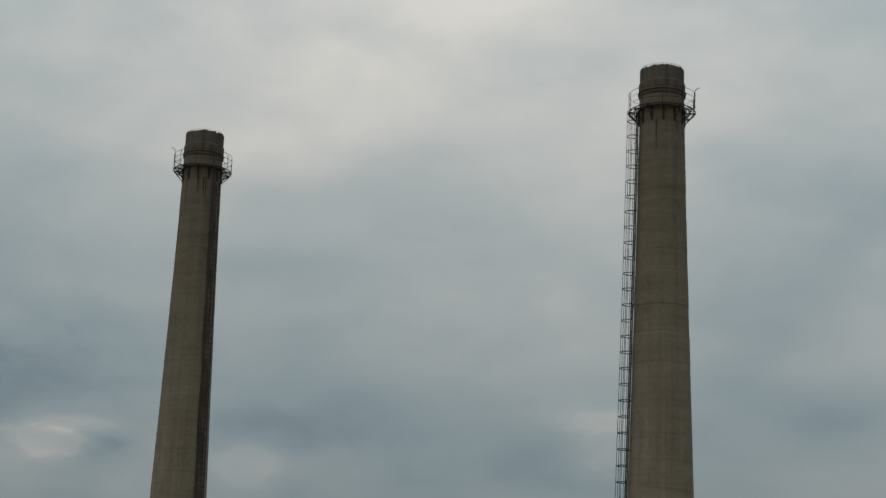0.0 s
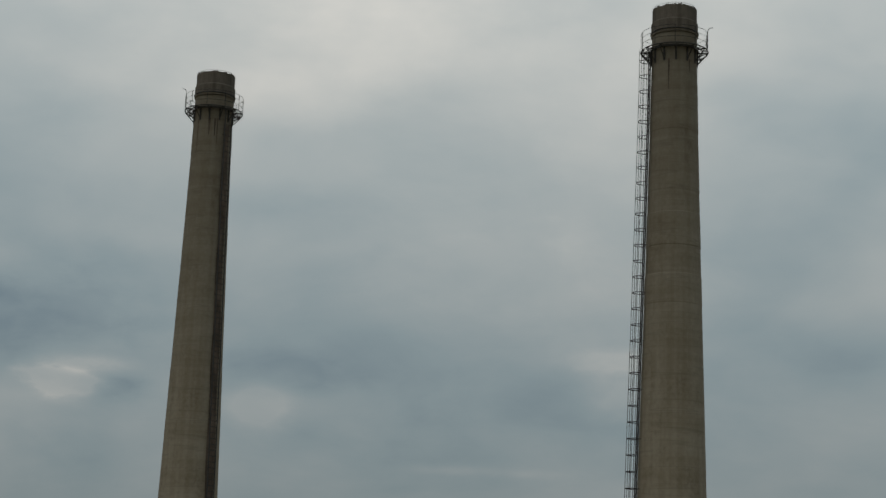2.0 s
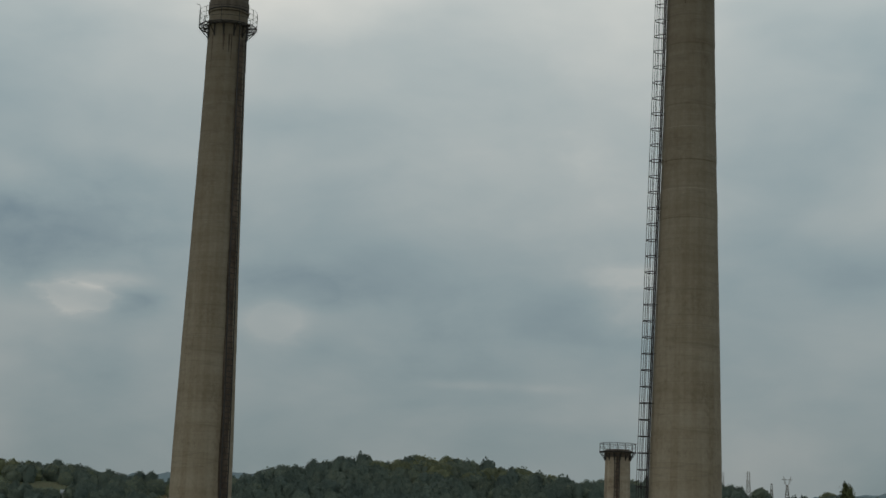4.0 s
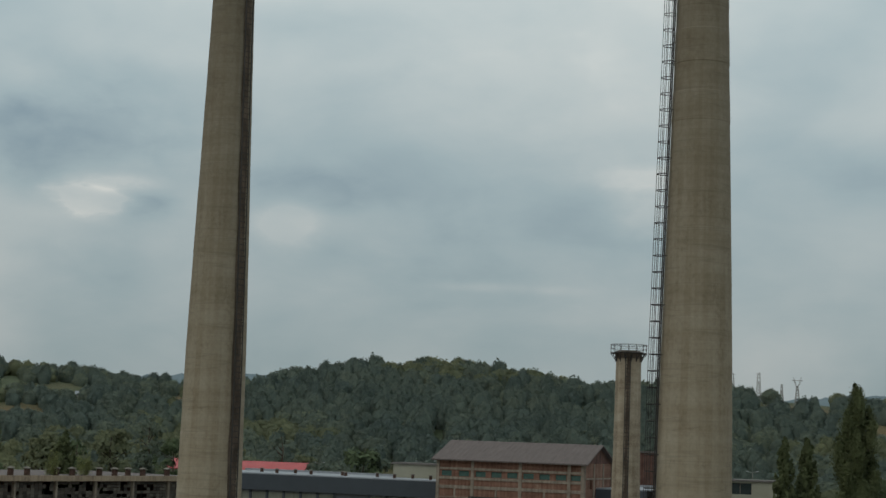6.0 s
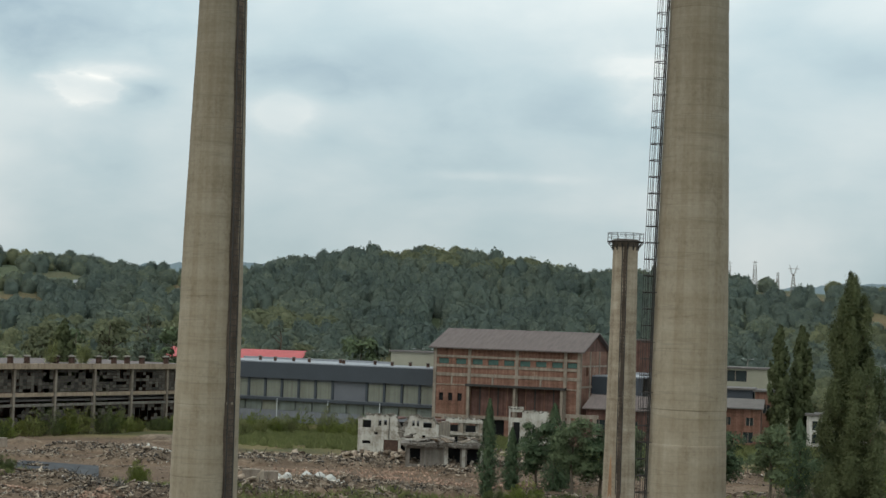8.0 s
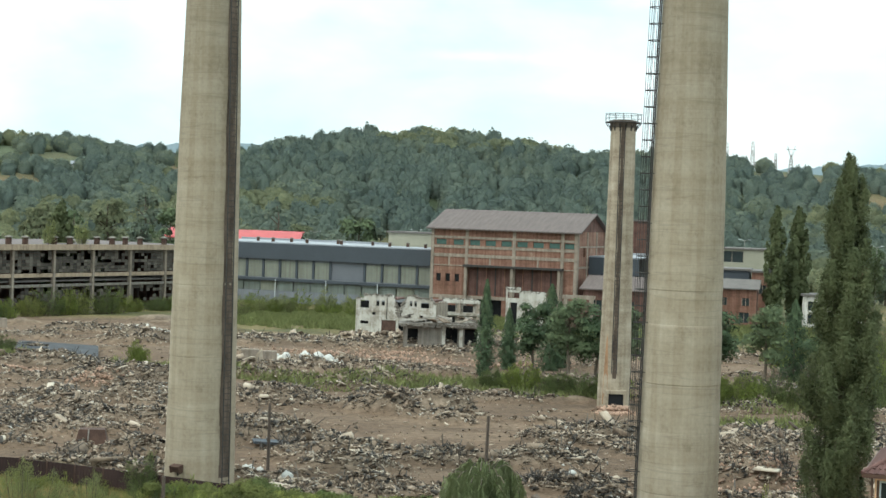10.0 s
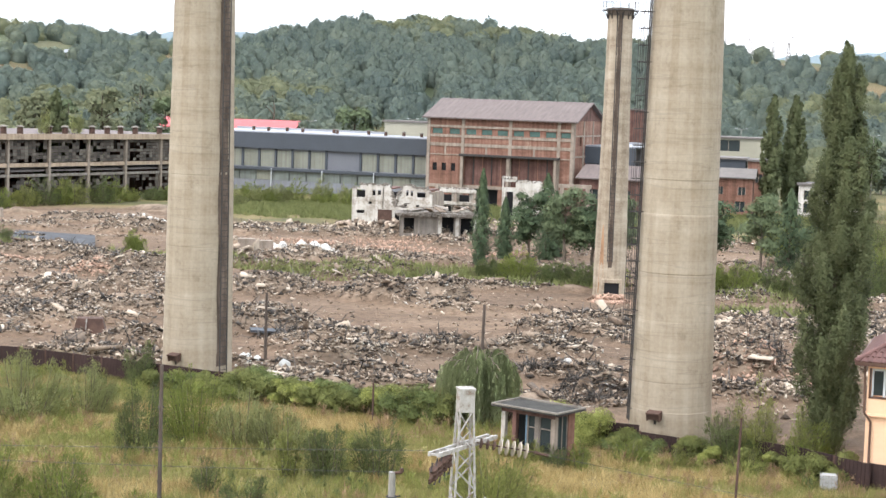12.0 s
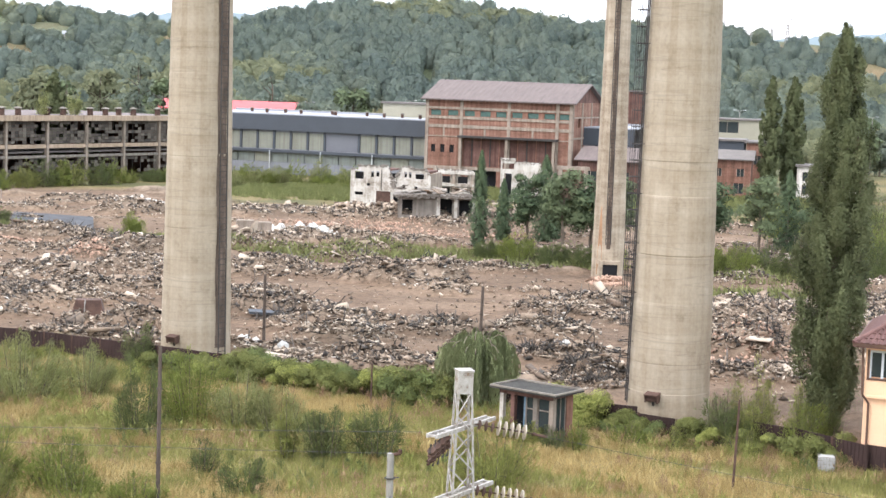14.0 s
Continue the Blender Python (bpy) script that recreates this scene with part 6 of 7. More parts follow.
def creeper(x, y, h, w, seed, mat):
    """A sprawling mound of vine over the fence foot: rounded heaps of broad leaves, longer along the fence."""
    rng = np.random.default_rng(seed)
    s = thing("creeper", pose(x, y, ground_z(x, y) - 0.05, 0, 0, -29), "sprawling green creeper heaped along the works fence", "creeper", "growth along the fence")
    n = 13
    C = np.stack([rng.uniform(-0.62, 0.62, n) * w, rng.uniform(-0.28, 0.28, n) * w, rng.uniform(0.12, 0.72, n) * h], 1)
    R = rng.uniform(0.20, 0.36, n) * h
    V, F, N = lump_leaves(C, R * rng.uniform(0.8, 1.15, n), 8200, 0.085, rng, 0.85)
    V[:, 2] = np.maximum(V[:, 2], 0.02)
    soup("foliage", V, F, mat, s, N)
    bm = bmesh.new()
    for c in C:
        tube(bm, [(c[0] * 0.6, c[1] * 0.6, 0.0), (c[0] * 0.9, c[1] * 0.8, c[2] * 0.6), tuple(c)], 0.018, 4)
    part("woody_base", bm, M_BARK, s)["kind"] = "stuff"
    return s


def poplar(x, y, h, w, n, size, seed, label):
    """Fastigiate crown: steep plumes of leaf on upswept limbs, gaps between them, a thin pointed top."""
    rng = np.random.default_rng(seed)
    t = thing("poplar", pose(x, y, ground_z(x, y) - 0.1), label, "poplar tree", "poplars")
    bm = bmesh.new()
    bar(bm, (0, 0, -0.3), (0, 0, h * 0.5), 0.34, 8, 0.2)
    bar(bm, (0, 0, h * 0.5), (0.1, 0, h * 0.97), 0.2, 8, 0.03)
    limbs = 96
    share, P, D = [], [], []
    for k in range(limbs):
        zt = 0.07 + 0.93 * (k + 0.5) / limbs
        env = w * 0.5 * float(np.interp(zt, [0, 0.08, 0.2, 0.36, 0.56, 0.74, 0.86, 0.94, 1.0], [0.3, 0.5, 0.82, 1.0, 0.98, 0.82, 0.58, 0.36, 0.1]))
        a = k * 2.4 + rng.uniform(-0.4, 0.4)
        out, ln = env * (rng.uniform(0.15, 0.6) if k % 3 == 0 else rng.uniform(0.62, 1.08)), h * rng.uniform(0.10, 0.17) * (1.0 - 0.4 * zt)
        p1 = np.array([out * math.cos(a), out * math.sin(a), h * zt])
        p0 = np.array([0, 0, max(0.15, h * zt - ln * 1.15)])
        knee = p0 + (p1 - p0) * np.array([0.82, 0.82, 0.4])
        bar(bm, p0, knee, 0.05, 5, 0.03)
        bar(bm, knee, p1, 0.03, 4, 0.01)
        m = int(n / limbs * (0.35 + 0.9 * env / (w * 0.5)))
        tt = rng.uniform(0.0, 1.0, m)
        stem = np.where((tt < 0.35)[:, None], p0 + (knee - p0) * (tt / 0.35)[:, None], knee + (p1 - knee) * ((tt - 0.35) / 0.65)[:, None])
        fat = (0.10 + 0.30 * np.sin(np.pi * np.clip(tt * 0.85 + 0.12, 0, 1))) * (0.45 + 0.55 * env / (w * 0.5)) * w / 3.7
        d = rng.normal(size=(m, 3))
        off = d * (fat * 0.72)[:, None] * np.array([0.9, 0.9, 1.35])
        P.append(stem + off)
        D.append(d * 0.55 + np.array([math.cos(a) * 0.5, math.sin(a) * 0.5, 0.25]))
    P, D = np.concatenate(P), np.concatenate(D)
    P[:, 2] = np.where(P[:, 2] < 0.15, rng.uniform(0.15, 1.2, len(P)), P[:, 2])
    D /= np.linalg.norm(D, axis=1, keepdims=True) + 1e-6
    V, F, N = quads(P, D, size, rng, 0.75)
    soup("crown", V, F, M_LEAF_POP, t, N)
    part("trunk", bm, M_BARK, t)


def conifer(x, y, h, w, seed, n=3500, size=0.3):
    """Whorls of drooping boughs narrowing to a tip."""
    rng = np.random.default_rng(seed)
    t = thing("conifer", pose(x, y, ground_z(x, y) - 0.05), "dark narrow conifer beside the ruins", "conifer", "conifers by the ruins")
    z = rng.uniform(0.04, 1.0, n) ** 1.15
    a = rng.uniform(0, 2 * np.pi, n)
    bough = 0.75 + 0.35 * np.sin(a * 5 + np.floor(z * 14) * 2.1)
    rr = w * 0.5 * (1 - z) ** 0.75 * np.clip(0.35 + z * 2.2, 0, 1) * 1.1 * bough * np.sqrt(rng.uniform(0.15, 1, n)) + 0.05
    P = np.stack([rr * np.cos(a), rr * np.sin(a), z * h - rr * 0.25], 1)
    D = np.stack([np.cos(a), np.sin(a), np.full(n, 0.4)], 1)
    V, F, N = quads(P, D, size, rng, 0.5)
    soup("crown", V, F, M_LEAF_CON, t, N)
    bm = bmesh.new()
    bar(bm, (0, 0, -0.3), (0, 0, h * 0.97), 0.14, 7, 0.02)
    part("trunk", bm, M_BARK, t)


def willow(x, y, h, w, seed=5):
    """Arching limbs of uneven height with curtains of trailing strands."""
    rng = np.random.default_rng(seed)
    t = thing("willow", pose(x, y, ground_z(x, y)), "young weeping willow with trailing pale green strands", "willow tree")
    A, B = [], []
    bm = bmesh.new()
    for k in range(30):
        a, reach = 2.4 * k + rng.uniform(-0.3, 0.3), w * 0.5 * (0.25 + 0.75 * math.sqrt((k + 0.5) / 30)) * rng.uniform(0.85, 1.05)
        top = h * rng.uniform(0.80, 1.02) * (1 - 0.26 * (reach / (w * 0.5)) ** 2) * (0.93 if k < 6 else 1.0)
        arc = [np.array([reach * q * math.cos(a), reach * q * math.sin(a), top * (0.55 + 0.45 * math.sin(math.pi * min(1.0, q * 0.72))) ]) for q in np.linspace(0, 1, 7)]
        tube(bm, arc, 0.025, 4)
        for j in range(46):
            q = rng.uniform(0.25, 1.05)
            aj = a + rng.normal() * 0.10
            r0, z1 = reach * q, top * (0.55 + 0.45 * math.sin(math.pi * min(1.0, q * 0.72)))
            z0 = max(0.15, z1 - h * rng.uniform(0.22, 0.72))
            m = 46
            s = np.sort(rng.uniform(0, 1, m))
            rr = r0 + 0.16 * np.sin(np.minimum(s * 3.0, 1.57)) + 0.05 * s
            sway = rng.normal() * 0.10
            A.append(np.stack([rr * np.cos(aj) + sway * s, rr * np.sin(aj), z1 + (z0 - z1) * s], 1) + rng.normal(size=(m, 3)) * 0.022)
            B.append(np.tile([math.cos(aj) * 0.7, math.sin(aj) * 0.7, 1.15], (m, 1)))
    A, B = np.concatenate(A), np.concatenate(B)
    m = len(A)
    drop = np.array([0, 0, -0.17]) * rng.uniform(0.6, 1.4, m)[:, None] + rng.normal(size=(m, 3)) * 0.04
    side = rng.normal(size=(m, 3)) * np.array([1, 1, 0.2]) * 0.018
    V = np.stack([A - side, A + side, A + drop], 1).reshape(-1, 3)
    N = B + rng.normal(size=(m, 3)) * 0.3
    N = np.repeat(N / np.linalg.norm(N, axis=1, keepdims=True), 3, axis=0)
    soup("crown", V, np.arange(3 * m).reshape(m, 3), M_LEAF_WILLOW, t, N)
    part("limbs", bm, M_BARK, t)["kind"] = "stuff"
    trunk_mesh(t, h * 0.6, 0.13, 0, rng, w * 0.3)


poplar(19.0, 82.3, 19.7, 3.7, 230000, 0.088, 51, "tall ragged poplar behind the works fence")
poplar(49.8, 263.0, 18.9, 3.4, 14000, 0.42, 52, "slim poplar beside the works")
poplar(53.8, 266.0, 18.9, 4.0, 16000, 0.42, 53, "slim poplar beside the works")
poplar(-59.5, 258.0, 16.0, 4.6, 8000, 0.45, 54, "dark poplar behind the gutted hall")
for x, y, h, w, s in ((3.5, 167, 9.6, 2.0, 1), (6.1, 176, 6.4, 1.8, 2), (10.4, 176, 9.0, 3.4, 3), (11.6, 180, 7.0, 2.6, 4), (34.8, 172, 8.4, 4.0, 6)):
    conifer(x, y, h, w * 1.5, s, 8000, 0.19)
for i, (x, y, h, w) in enumerate(((8.2, 166, 6.6, 4.6), (11.4, 163, 6.8, 5.2), (14.3, 164, 7.2, 5.4), (17.0, 166, 6.6, 5.0), (24.6, 156, 7.4, 4.8), (31.2, 168, 7.0, 4.6), (37.5, 168, 6.6, 5.0))):
    tree("tree", x, y, h * 1.2, w * 1.0, 7000, 0.2, (M_LEAF_CON, M_LEAF_VALE)[i % 2], "leafy dark green tree among the rubble", "tree", 200 + i, 20, 0.3, True, "trees on the site")
for i, (x, y, h, w) in enumerate(((6.6, 152, 2.6, 3.4), (9.6, 150, 1.8, 3.0), (12.2, 149, 2.2, 3.4), (14.6, 148, 2.0, 3.0), (4.2, 156, 1.6, 2.4), (18.5, 149, 2.0, 3.0), (25.5, 147, 2.4, 4.0), (28.6, 149, 2.2, 4.0), (31.5, 148, 2.0, 3.6), (23.2, 146, 1.8, 2.6), (34.5, 152, 2.4, 3.6), (40.5, 158, 2.6, 4.4), (43.5, 168, 3.0, 5.0), (46.5, 190, 4.0, 6.0), (52.0, 205, 4.4, 6.0), (36.5, 186, 3.4, 5.0), (41.0, 196, 3.8, 5.4), (38.0, 148, 2.0, 3.6), (-30.5, 166, 1.8, 2.6), (-44.5, 168, 1.6, 4.0))):
    shrub(x, y, h * 1.3, w, 300 + i, M_LEAF_LIGHT if i % 3 == 0 else M_LEAF_TREE, 2200, "leafy shrub on the rubble field", 0.26, "site shrubs")
# along the gutted hall and in front of the clad hall
for i in range(11):
    s = i / 10 + random.uniform(-0.04, 0.04)
    x, y = -63 + 19.5 * s + random.uniform(-0.8, 0.8), 226 + 31 * s + random.uniform(-3, 0)
    shrub(x + 2.0, y - 2.5, random.uniform(1.4, 4.4), random.uniform(2.4, 4.8), 400 + i, (M_LEAF_TREE, M_LEAF_LIGHT, M_LEAF_BUSH)[i % 3], 1100, "shrub grown up against the gutted hall", 0.38, "shrubs by the gutted hall")
for i in range(11):
    x = -32 + 20.0 * i / 10 + random.uniform(-1.4, 1.4)
    shrub(x, random.uniform(243, 262), random.uniform(1.6, 4.2), random.uniform(2.6, 4.6), 450 + i, M_LEAF_LIGHT if i % 2 else M_LEAF_PALE, 900, "shrub on the waste ground by the clad hall", 0.38, "shrubs by the clad hall")
willow(1.9, 83.4, 4.45, 4.1)
for i, (x, y, h, w) in enumerate(((-20.4, 82.5, 2.7, 5.4), (-17.6, 84.0, 2.2, 3.4), (-13.2, 74.6, 3.2, 2.6), (-11.4, 78.4, 2.9, 4.4), (-9.0, 77.2, 2.5, 4.0), (-7.2, 76.0, 2.0, 3.4), (-4.6, 70.6, 2.3, 2.6), (-2.5, 70.8, 2.3, 2.8), (2.3, 66.6, 2.6, 4.2), (-7.4, 65.0, 1.3, 2.4), (-14.4, 64.2, 1.9, 3.6), (-17.4, 64.5, 2.2, 3.2), (-6.2, 70.5, 2.4, 1.3), (13.2, 76.8, 2.6, 2.8), (14.6, 77.0, 3.2, 2.8), (16.4, 75.6, 2.5, 2.6), (13.6, 74.0, 1.0, 2.4), (-16.5, 92.0, 2.2, 2.2), (-22.8, 92.0, 1.2, 2.2), (6.2, 73.9, 1.5, 1.0), (4.3, 75.3, 1.3, 1.2), (5.2, 74.2, 1.0, 1.6), (3.0, 76.0, 0.9, 1.4), (8.6, 76.0, 1.0, 2.2), (10.6, 76.2, 0.9, 2.4), (18.2, 79.6, 1.6, 2.6), (-13.4, 62.6, 1.3, 2.8), (-11.2, 62.4, 1.1, 2.4), (-16.6, 62.2, 1.4, 2.6), (-9.4, 67.6, 1.2, 1.6))):
    shrub(x, y, h * 1.25, w * 0.85, 500 + i, M_LEAF_PALE if i in (0, 1, 4, 5) else M_LEAF_LIGHT if i in (10, 26) else M_LEAF_TREE if i in (2, 6, 7) else (M_LEAF_BUSH, M_LEAF_TREE, M_LEAF_BUSH, M_LEAF_LIGHT)[i % 4], int(1300 * w * h / 3), "feathery green shrub in the dry meadow")
# creeper over the fence
for i in range(26):
    x = -14.4 + 14.0 * i / 17 if i < 18 else (6.6, 7.5, 8.4, 9.1, 12.6, 13.8, 15.2, 16.8)[i - 18]
    creeper(x, float(fence_y(np.array(x))) - random.uniform(0.5, 1.3), random.uniform(1.4, 2.2) * (0.7 if i < 5 or i > 19 else 1.0), random.uniform(2.0, 3.0), 600 + i, (M_LEAF_VINE, M_LEAF_TREE, M_LEAF_VINE, M_LEAF_BUSH, M_LEAF_VINE)[i % 5])


def hill_woods():
    """The woods on the hills: three masses of separate rounded crowns, dark stands, mixed wood and light edges."""
    rng = np.random.default_rng(99)
    dome = bmesh.new()
    bmesh.ops.create_icosphere(dome, subdivisions=2, radius=1.0)
    dome.verts.ensure_lookup_table()
    S = np.array([v.co[:] for v in dome.verts])
    T = np.array([[v.index for v in f.verts] for f in dome.faces])
    dome.free()
    temps = []
    mid, n = np.array([0, 0, 0.32]), 250
    for k in range(12):
        # a lumpy dome with leaf tufts all over its face
        tuft = rng.normal(size=(16, 3))
        tuft /= np.linalg.norm(tuft, axis=1, keepdims=True)

        def swell(d):
            return 0.88 + 0.22 * smooth(0.80, 0.99, (d @ tuft.T).max(axis=1))[:, None]

        V0 = mid + S * np.array([0.40, 0.40, 0.46]) * swell(S)
        d = rng.normal(size=(n, 3))
        d[:, 2] = np.where(rng.uniform(size=n) < 0.75, np.abs(d[:, 2]), d[:, 2])
        d /= np.linalg.norm(d, axis=1, keepdims=True)
        P = mid + d * np.array([0.40, 0.40, 0.46]) * swell(d) * rng.uniform(0.97, 1.12, (n, 1))
        V1, F1, _ = quads(P, d, 0.088, rng, 0.9)
        V = np.concatenate([V0, V1])
        grain = np.concatenate([np.zeros((len(S), 3)), np.repeat(rng.normal(size=(n, 3)), 3, axis=0) * 0.26])
        N = (V - mid) * 2.0 + np.array([0, 0, 0.35]) + grain
        temps.append((V, N / np.linalg.norm(N, axis=1, keepdims=True), np.concatenate([T, F1 + len(S)])))
    pos = []
    while len(pos) < 2800:
        m = 4000
        az, u = rng.uniform(-17.5, 17.5, m), rng.uniform(-0.10, 1.05, m)
        r = FOOT + (CREST - FOOT) * u
        x, y = r * np.sin(np.radians(az)), r * np.cos(np.radians(az))
        keep = (meadow(x, y) < 0.35) & ~((np.abs(az + 12.4) < 0.6) & (u > 0.50) & (u < 0.66))
        keep &= ~((az < -8) & (u < 0.9) & (fbm(x * 0.03, y * 0.03, 88, 3) < 0.22))
        keep &= ~((az > 9.4) & (u > 0.93) & (rng.uniform(size=m) < 0.55))
        pos += list(np.stack([x, y], 1)[keep])
    pos = np.array(pos[:2800])
    Z = land(pos[:, 0], pos[:, 1])
    stand = fbm(pos[:, 0] * 0.016, pos[:, 1] * 0.022, 91, 3) + rng.normal(size=len(pos)) * 0.07 + np.where(pos[:, 0] < -0.14 * pos[:, 1], 0.07, 0.0)
    bags = {0: [], 1: [], 2: []}
    for i, (x, y) in enumerate(pos):
        V, N, T = temps[i % 12]
        h, w = rng.uniform(6.2, 10.0), rng.uniform(6.2, 10.2)
        if not -8 < math.degrees(math.atan2(x, y)) < 8.6:
            h, w = h * 0.82, w * 0.9
        kind = 0 if stand[i] < 0.46 else (2 if stand[i] > 0.60 else 1)
        if kind == 0:
            h, w = h * 1.15, w * 0.8
        a = rng.uniform(0, 6.28)
        ca, sa = math.cos(a), math.sin(a)
        bags[kind].append((np.stack([(V[:, 0] * ca - V[:, 1] * sa) * w + x, (V[:, 0] * sa + V[:, 1] * ca) * w + y, V[:, 2] * h + Z[i] - 1.2], 1),
                           np.stack([N[:, 0] * ca - N[:, 1] * sa, N[:, 0] * sa + N[:, 1] * ca, N[:, 2]], 1), T))
    # all three leaf colours include painted distance haze
    looks = ((M_HAZE_PINE, "dark green stands of taller woods on the hillside"), (M_HAZE_HILL, "dense mixed green woods covering the hillsides"), (M_HAZE_OLIVE, "lighter olive green crowns among the hillside woods"))
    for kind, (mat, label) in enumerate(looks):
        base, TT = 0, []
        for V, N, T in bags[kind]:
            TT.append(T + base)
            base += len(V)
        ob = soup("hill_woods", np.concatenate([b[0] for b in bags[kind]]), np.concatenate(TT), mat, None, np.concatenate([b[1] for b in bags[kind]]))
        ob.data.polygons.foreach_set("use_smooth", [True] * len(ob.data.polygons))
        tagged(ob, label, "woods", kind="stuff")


hill_woods()


def valley_trees():
    rng = np.random.default_rng(123)
    spots = []
    for i in range(40):
        az = rng.uniform(-16, 16)
        if -0.5 < az < 4.5:
            continue
        r = rng.uniform(325, 400)
        if -9.5 < az < -3.5 and r < 368:
            continue
        spots.append((r * math.sin(radians(az)), r * math.cos(radians(az)), rng.uniform(7, 14), rng.uniform(6, 10)))
    spots += [(-18.5, 335, 17, 9), (-62, 305, 18, 9), (-56.5, 312, 20, 9), (-67, 300, 16, 8), (-72, 296, 17, 9), (-28, 338, 12, 8), (-50, 300, 16, 7), (-46, 305, 18, 8), (-36.5, 354, 19, 9), (-63, 270, 9, 5), (-55, 262, 9.0, 4), (95, 300, 12, 9), (88, 292, 10, 8)]
    for i, (x, y, h, w) in enumerate(spots):
        tree("tree", x, y, h, w, 3000, 0.6, (M_HAZE_HILL, M_LEAF_VALE, M_HAZE_OLIVE)[i % 3], "broad tree in the valley behind the works", "tree", 700 + i, 20, 0.1, True, "valley trees")


valley_trees()


# ---------------------------------------------------------------- grass
def blades(name, n, x0, x1, y0, y1, test, hmin, hmax, width, mat, label, seed):
    rng = np.random.default_rng(seed)
    x, y = rng.uniform(x0, x1, n), rng.uniform(y0, y1, n)
    k = test(x, y, rng)
    x, y = x[k], y[k]
    m = len(x)
    z = land(x, y)
    tuft = 0.45 + 1.1 * fbm(x * 0.7, y * 0.7, 55, 3)
    h, a, lean = rng.uniform(hmin, hmax, m) * tuft, rng.uniform(0, 2 * np.pi, m), rng.normal(size=(m, 2)) * 0.5
    w = width * rng.uniform(0.6, 1.5, m)
    dx, dy = np.cos(a) * w * 0.5, np.sin(a) * w * 0.5
    V = np.stack([np.stack([x - dx, y - dy, z - 0.03], 1), np.stack([x + dx, y + dy, z - 0.03], 1), np.stack([x + lean[:, 0] * h, y + lean[:, 1] * h, z + h], 1)], 1).reshape(-1, 3)
    up = rng.normal(size=(m, 3)) * 0.35 + np.array([0, -0.35, 1.0])
    up /= np.linalg.norm(up, axis=1, keepdims=True)
    ob = soup(name, V, np.arange(3 * m).reshape(m, 3), mat, None, np.repeat(up, 3, axis=0))
    tagged(ob, label, "grass", kind="stuff")


def front(x, y):
    return (y < fence_y(x) + 0.6) & (np.abs(x) < y * 0.30 + 2)


def dry_patch(x, y):
    return fbm(x * 0.20, y * 0.34, 15, 5)


blades("dry_grass", 820000, -34, 28, 54, 101, lambda x, y, r: front(x, y) & (dry_patch(x, y) + r.normal(size=len(x)) * 0.03 > 0.465), 0.10, 0.42, 0.026, M_GRASS_DRY, "tall straw-coloured dry grass in the meadow", 1)
blades("green_grass", 780000, -34, 28, 54, 101, lambda x, y, r: front(x, y) & (dry_patch(x, y) + r.normal(size=len(x)) * 0.03 < 0.485), 0.06, 0.32, 0.030, M_GRASS, "rough green grass in the meadow", 2)


def weeds(name, n, size, hmax, mat, label, seed):
    """Knee-high weed clumps through the meadow: leaves round short upright stalks."""
    rng = np.random.default_rng(seed)
    x, y = rng.uniform(-32, 26, n * 4), rng.uniform(54, 100, n * 4)
    k = front(x, y) & (fbm(x * 0.16, y * 0.26, seed + 60, 4) + rng.normal(size=len(x)) * 0.03 > 0.57)
    x, y = x[k][:n], y[k][:n]
    m = len(x)
    per = 60
    h = hmax * rng.uniform(0.4, 1.0, m)
    w = h * rng.uniform(0.4, 0.9, m)
    d = rng.normal(size=(m, per, 3)) * np.array([0.42, 0.42, 0.0])
    up = rng.uniform(0.05, 1.0, (m, per))
    P = np.stack([x[:, None] + d[:, :, 0] * w[:, None] * (1.1 - 0.6 * up), y[:, None] + d[:, :, 1] * w[:, None] * (1.1 - 0.6 * up), land(x, y)[:, None] + up * h[:, None]], -1).reshape(-1, 3)
    q = len(P)
    rise = (np.array([0, 0, 0.8]) + rng.normal(size=(q, 3)) * 0.5) * (size * rng.uniform(0.6, 1.4, q))[:, None]
    side = rng.normal(size=(q, 3)) * np.array([1, 1, 0.3]) * size * 0.06
    V = np.stack([P - side, P + side, P + rise], 1).reshape(-1, 3)
    F = np.arange(3 * q).reshape(q, 3)
    N = np.array([0, -0.25, 1.0]) + rng.normal(size=(q, 3)) * 0.4
    N = np.repeat(N / np.linalg.norm(N, axis=1, keepdims=True), 3, axis=0)
    tagged(soup(name, V, F, mat, None, N), label, "weeds", kind="stuff")


weeds("weeds", 800, 0.20, 0.75, M_LEAF_BUSH, "knee-high green weeds through the meadow", 4)
weeds("weeds", 500, 0.18, 0.6, M_LEAF_TREE, "dark green low weeds through the meadow", 5)
weeds("seed_heads", 700, 0.16, 0.75, M_SEED, "red-brown dried seed stalks in the meadow", 6)


def site_grass(x, y, r):
    f = np.zeros(len(x))
    for gx, gy, w, d in ((-26, 163, 7, 7), (-13, 158, 8, 4), (-1, 158, 8, 6), (8, 153, 9, 6), (26, 147, 10, 6), (26, 134, 9, 4), (42, 160, 9, 16), (48, 195, 12, 20), (-44, 168, 5, 6), (-20, 238, 17, 14), (-10, 150, 5, 3)):
        f = np.maximum(f, 1 - smooth(0.6, 1.1, np.hypot((x - gx) / w, (y - gy) / d) + (fbm(x * 0.3, y * 0.3, 70, 3) - 0.5) * 0.9))
    return (f > 0.35) | ((y > 206 + fbm(x * 0.16, y * 0.05, 71, 4) * 44) & (x > -33))


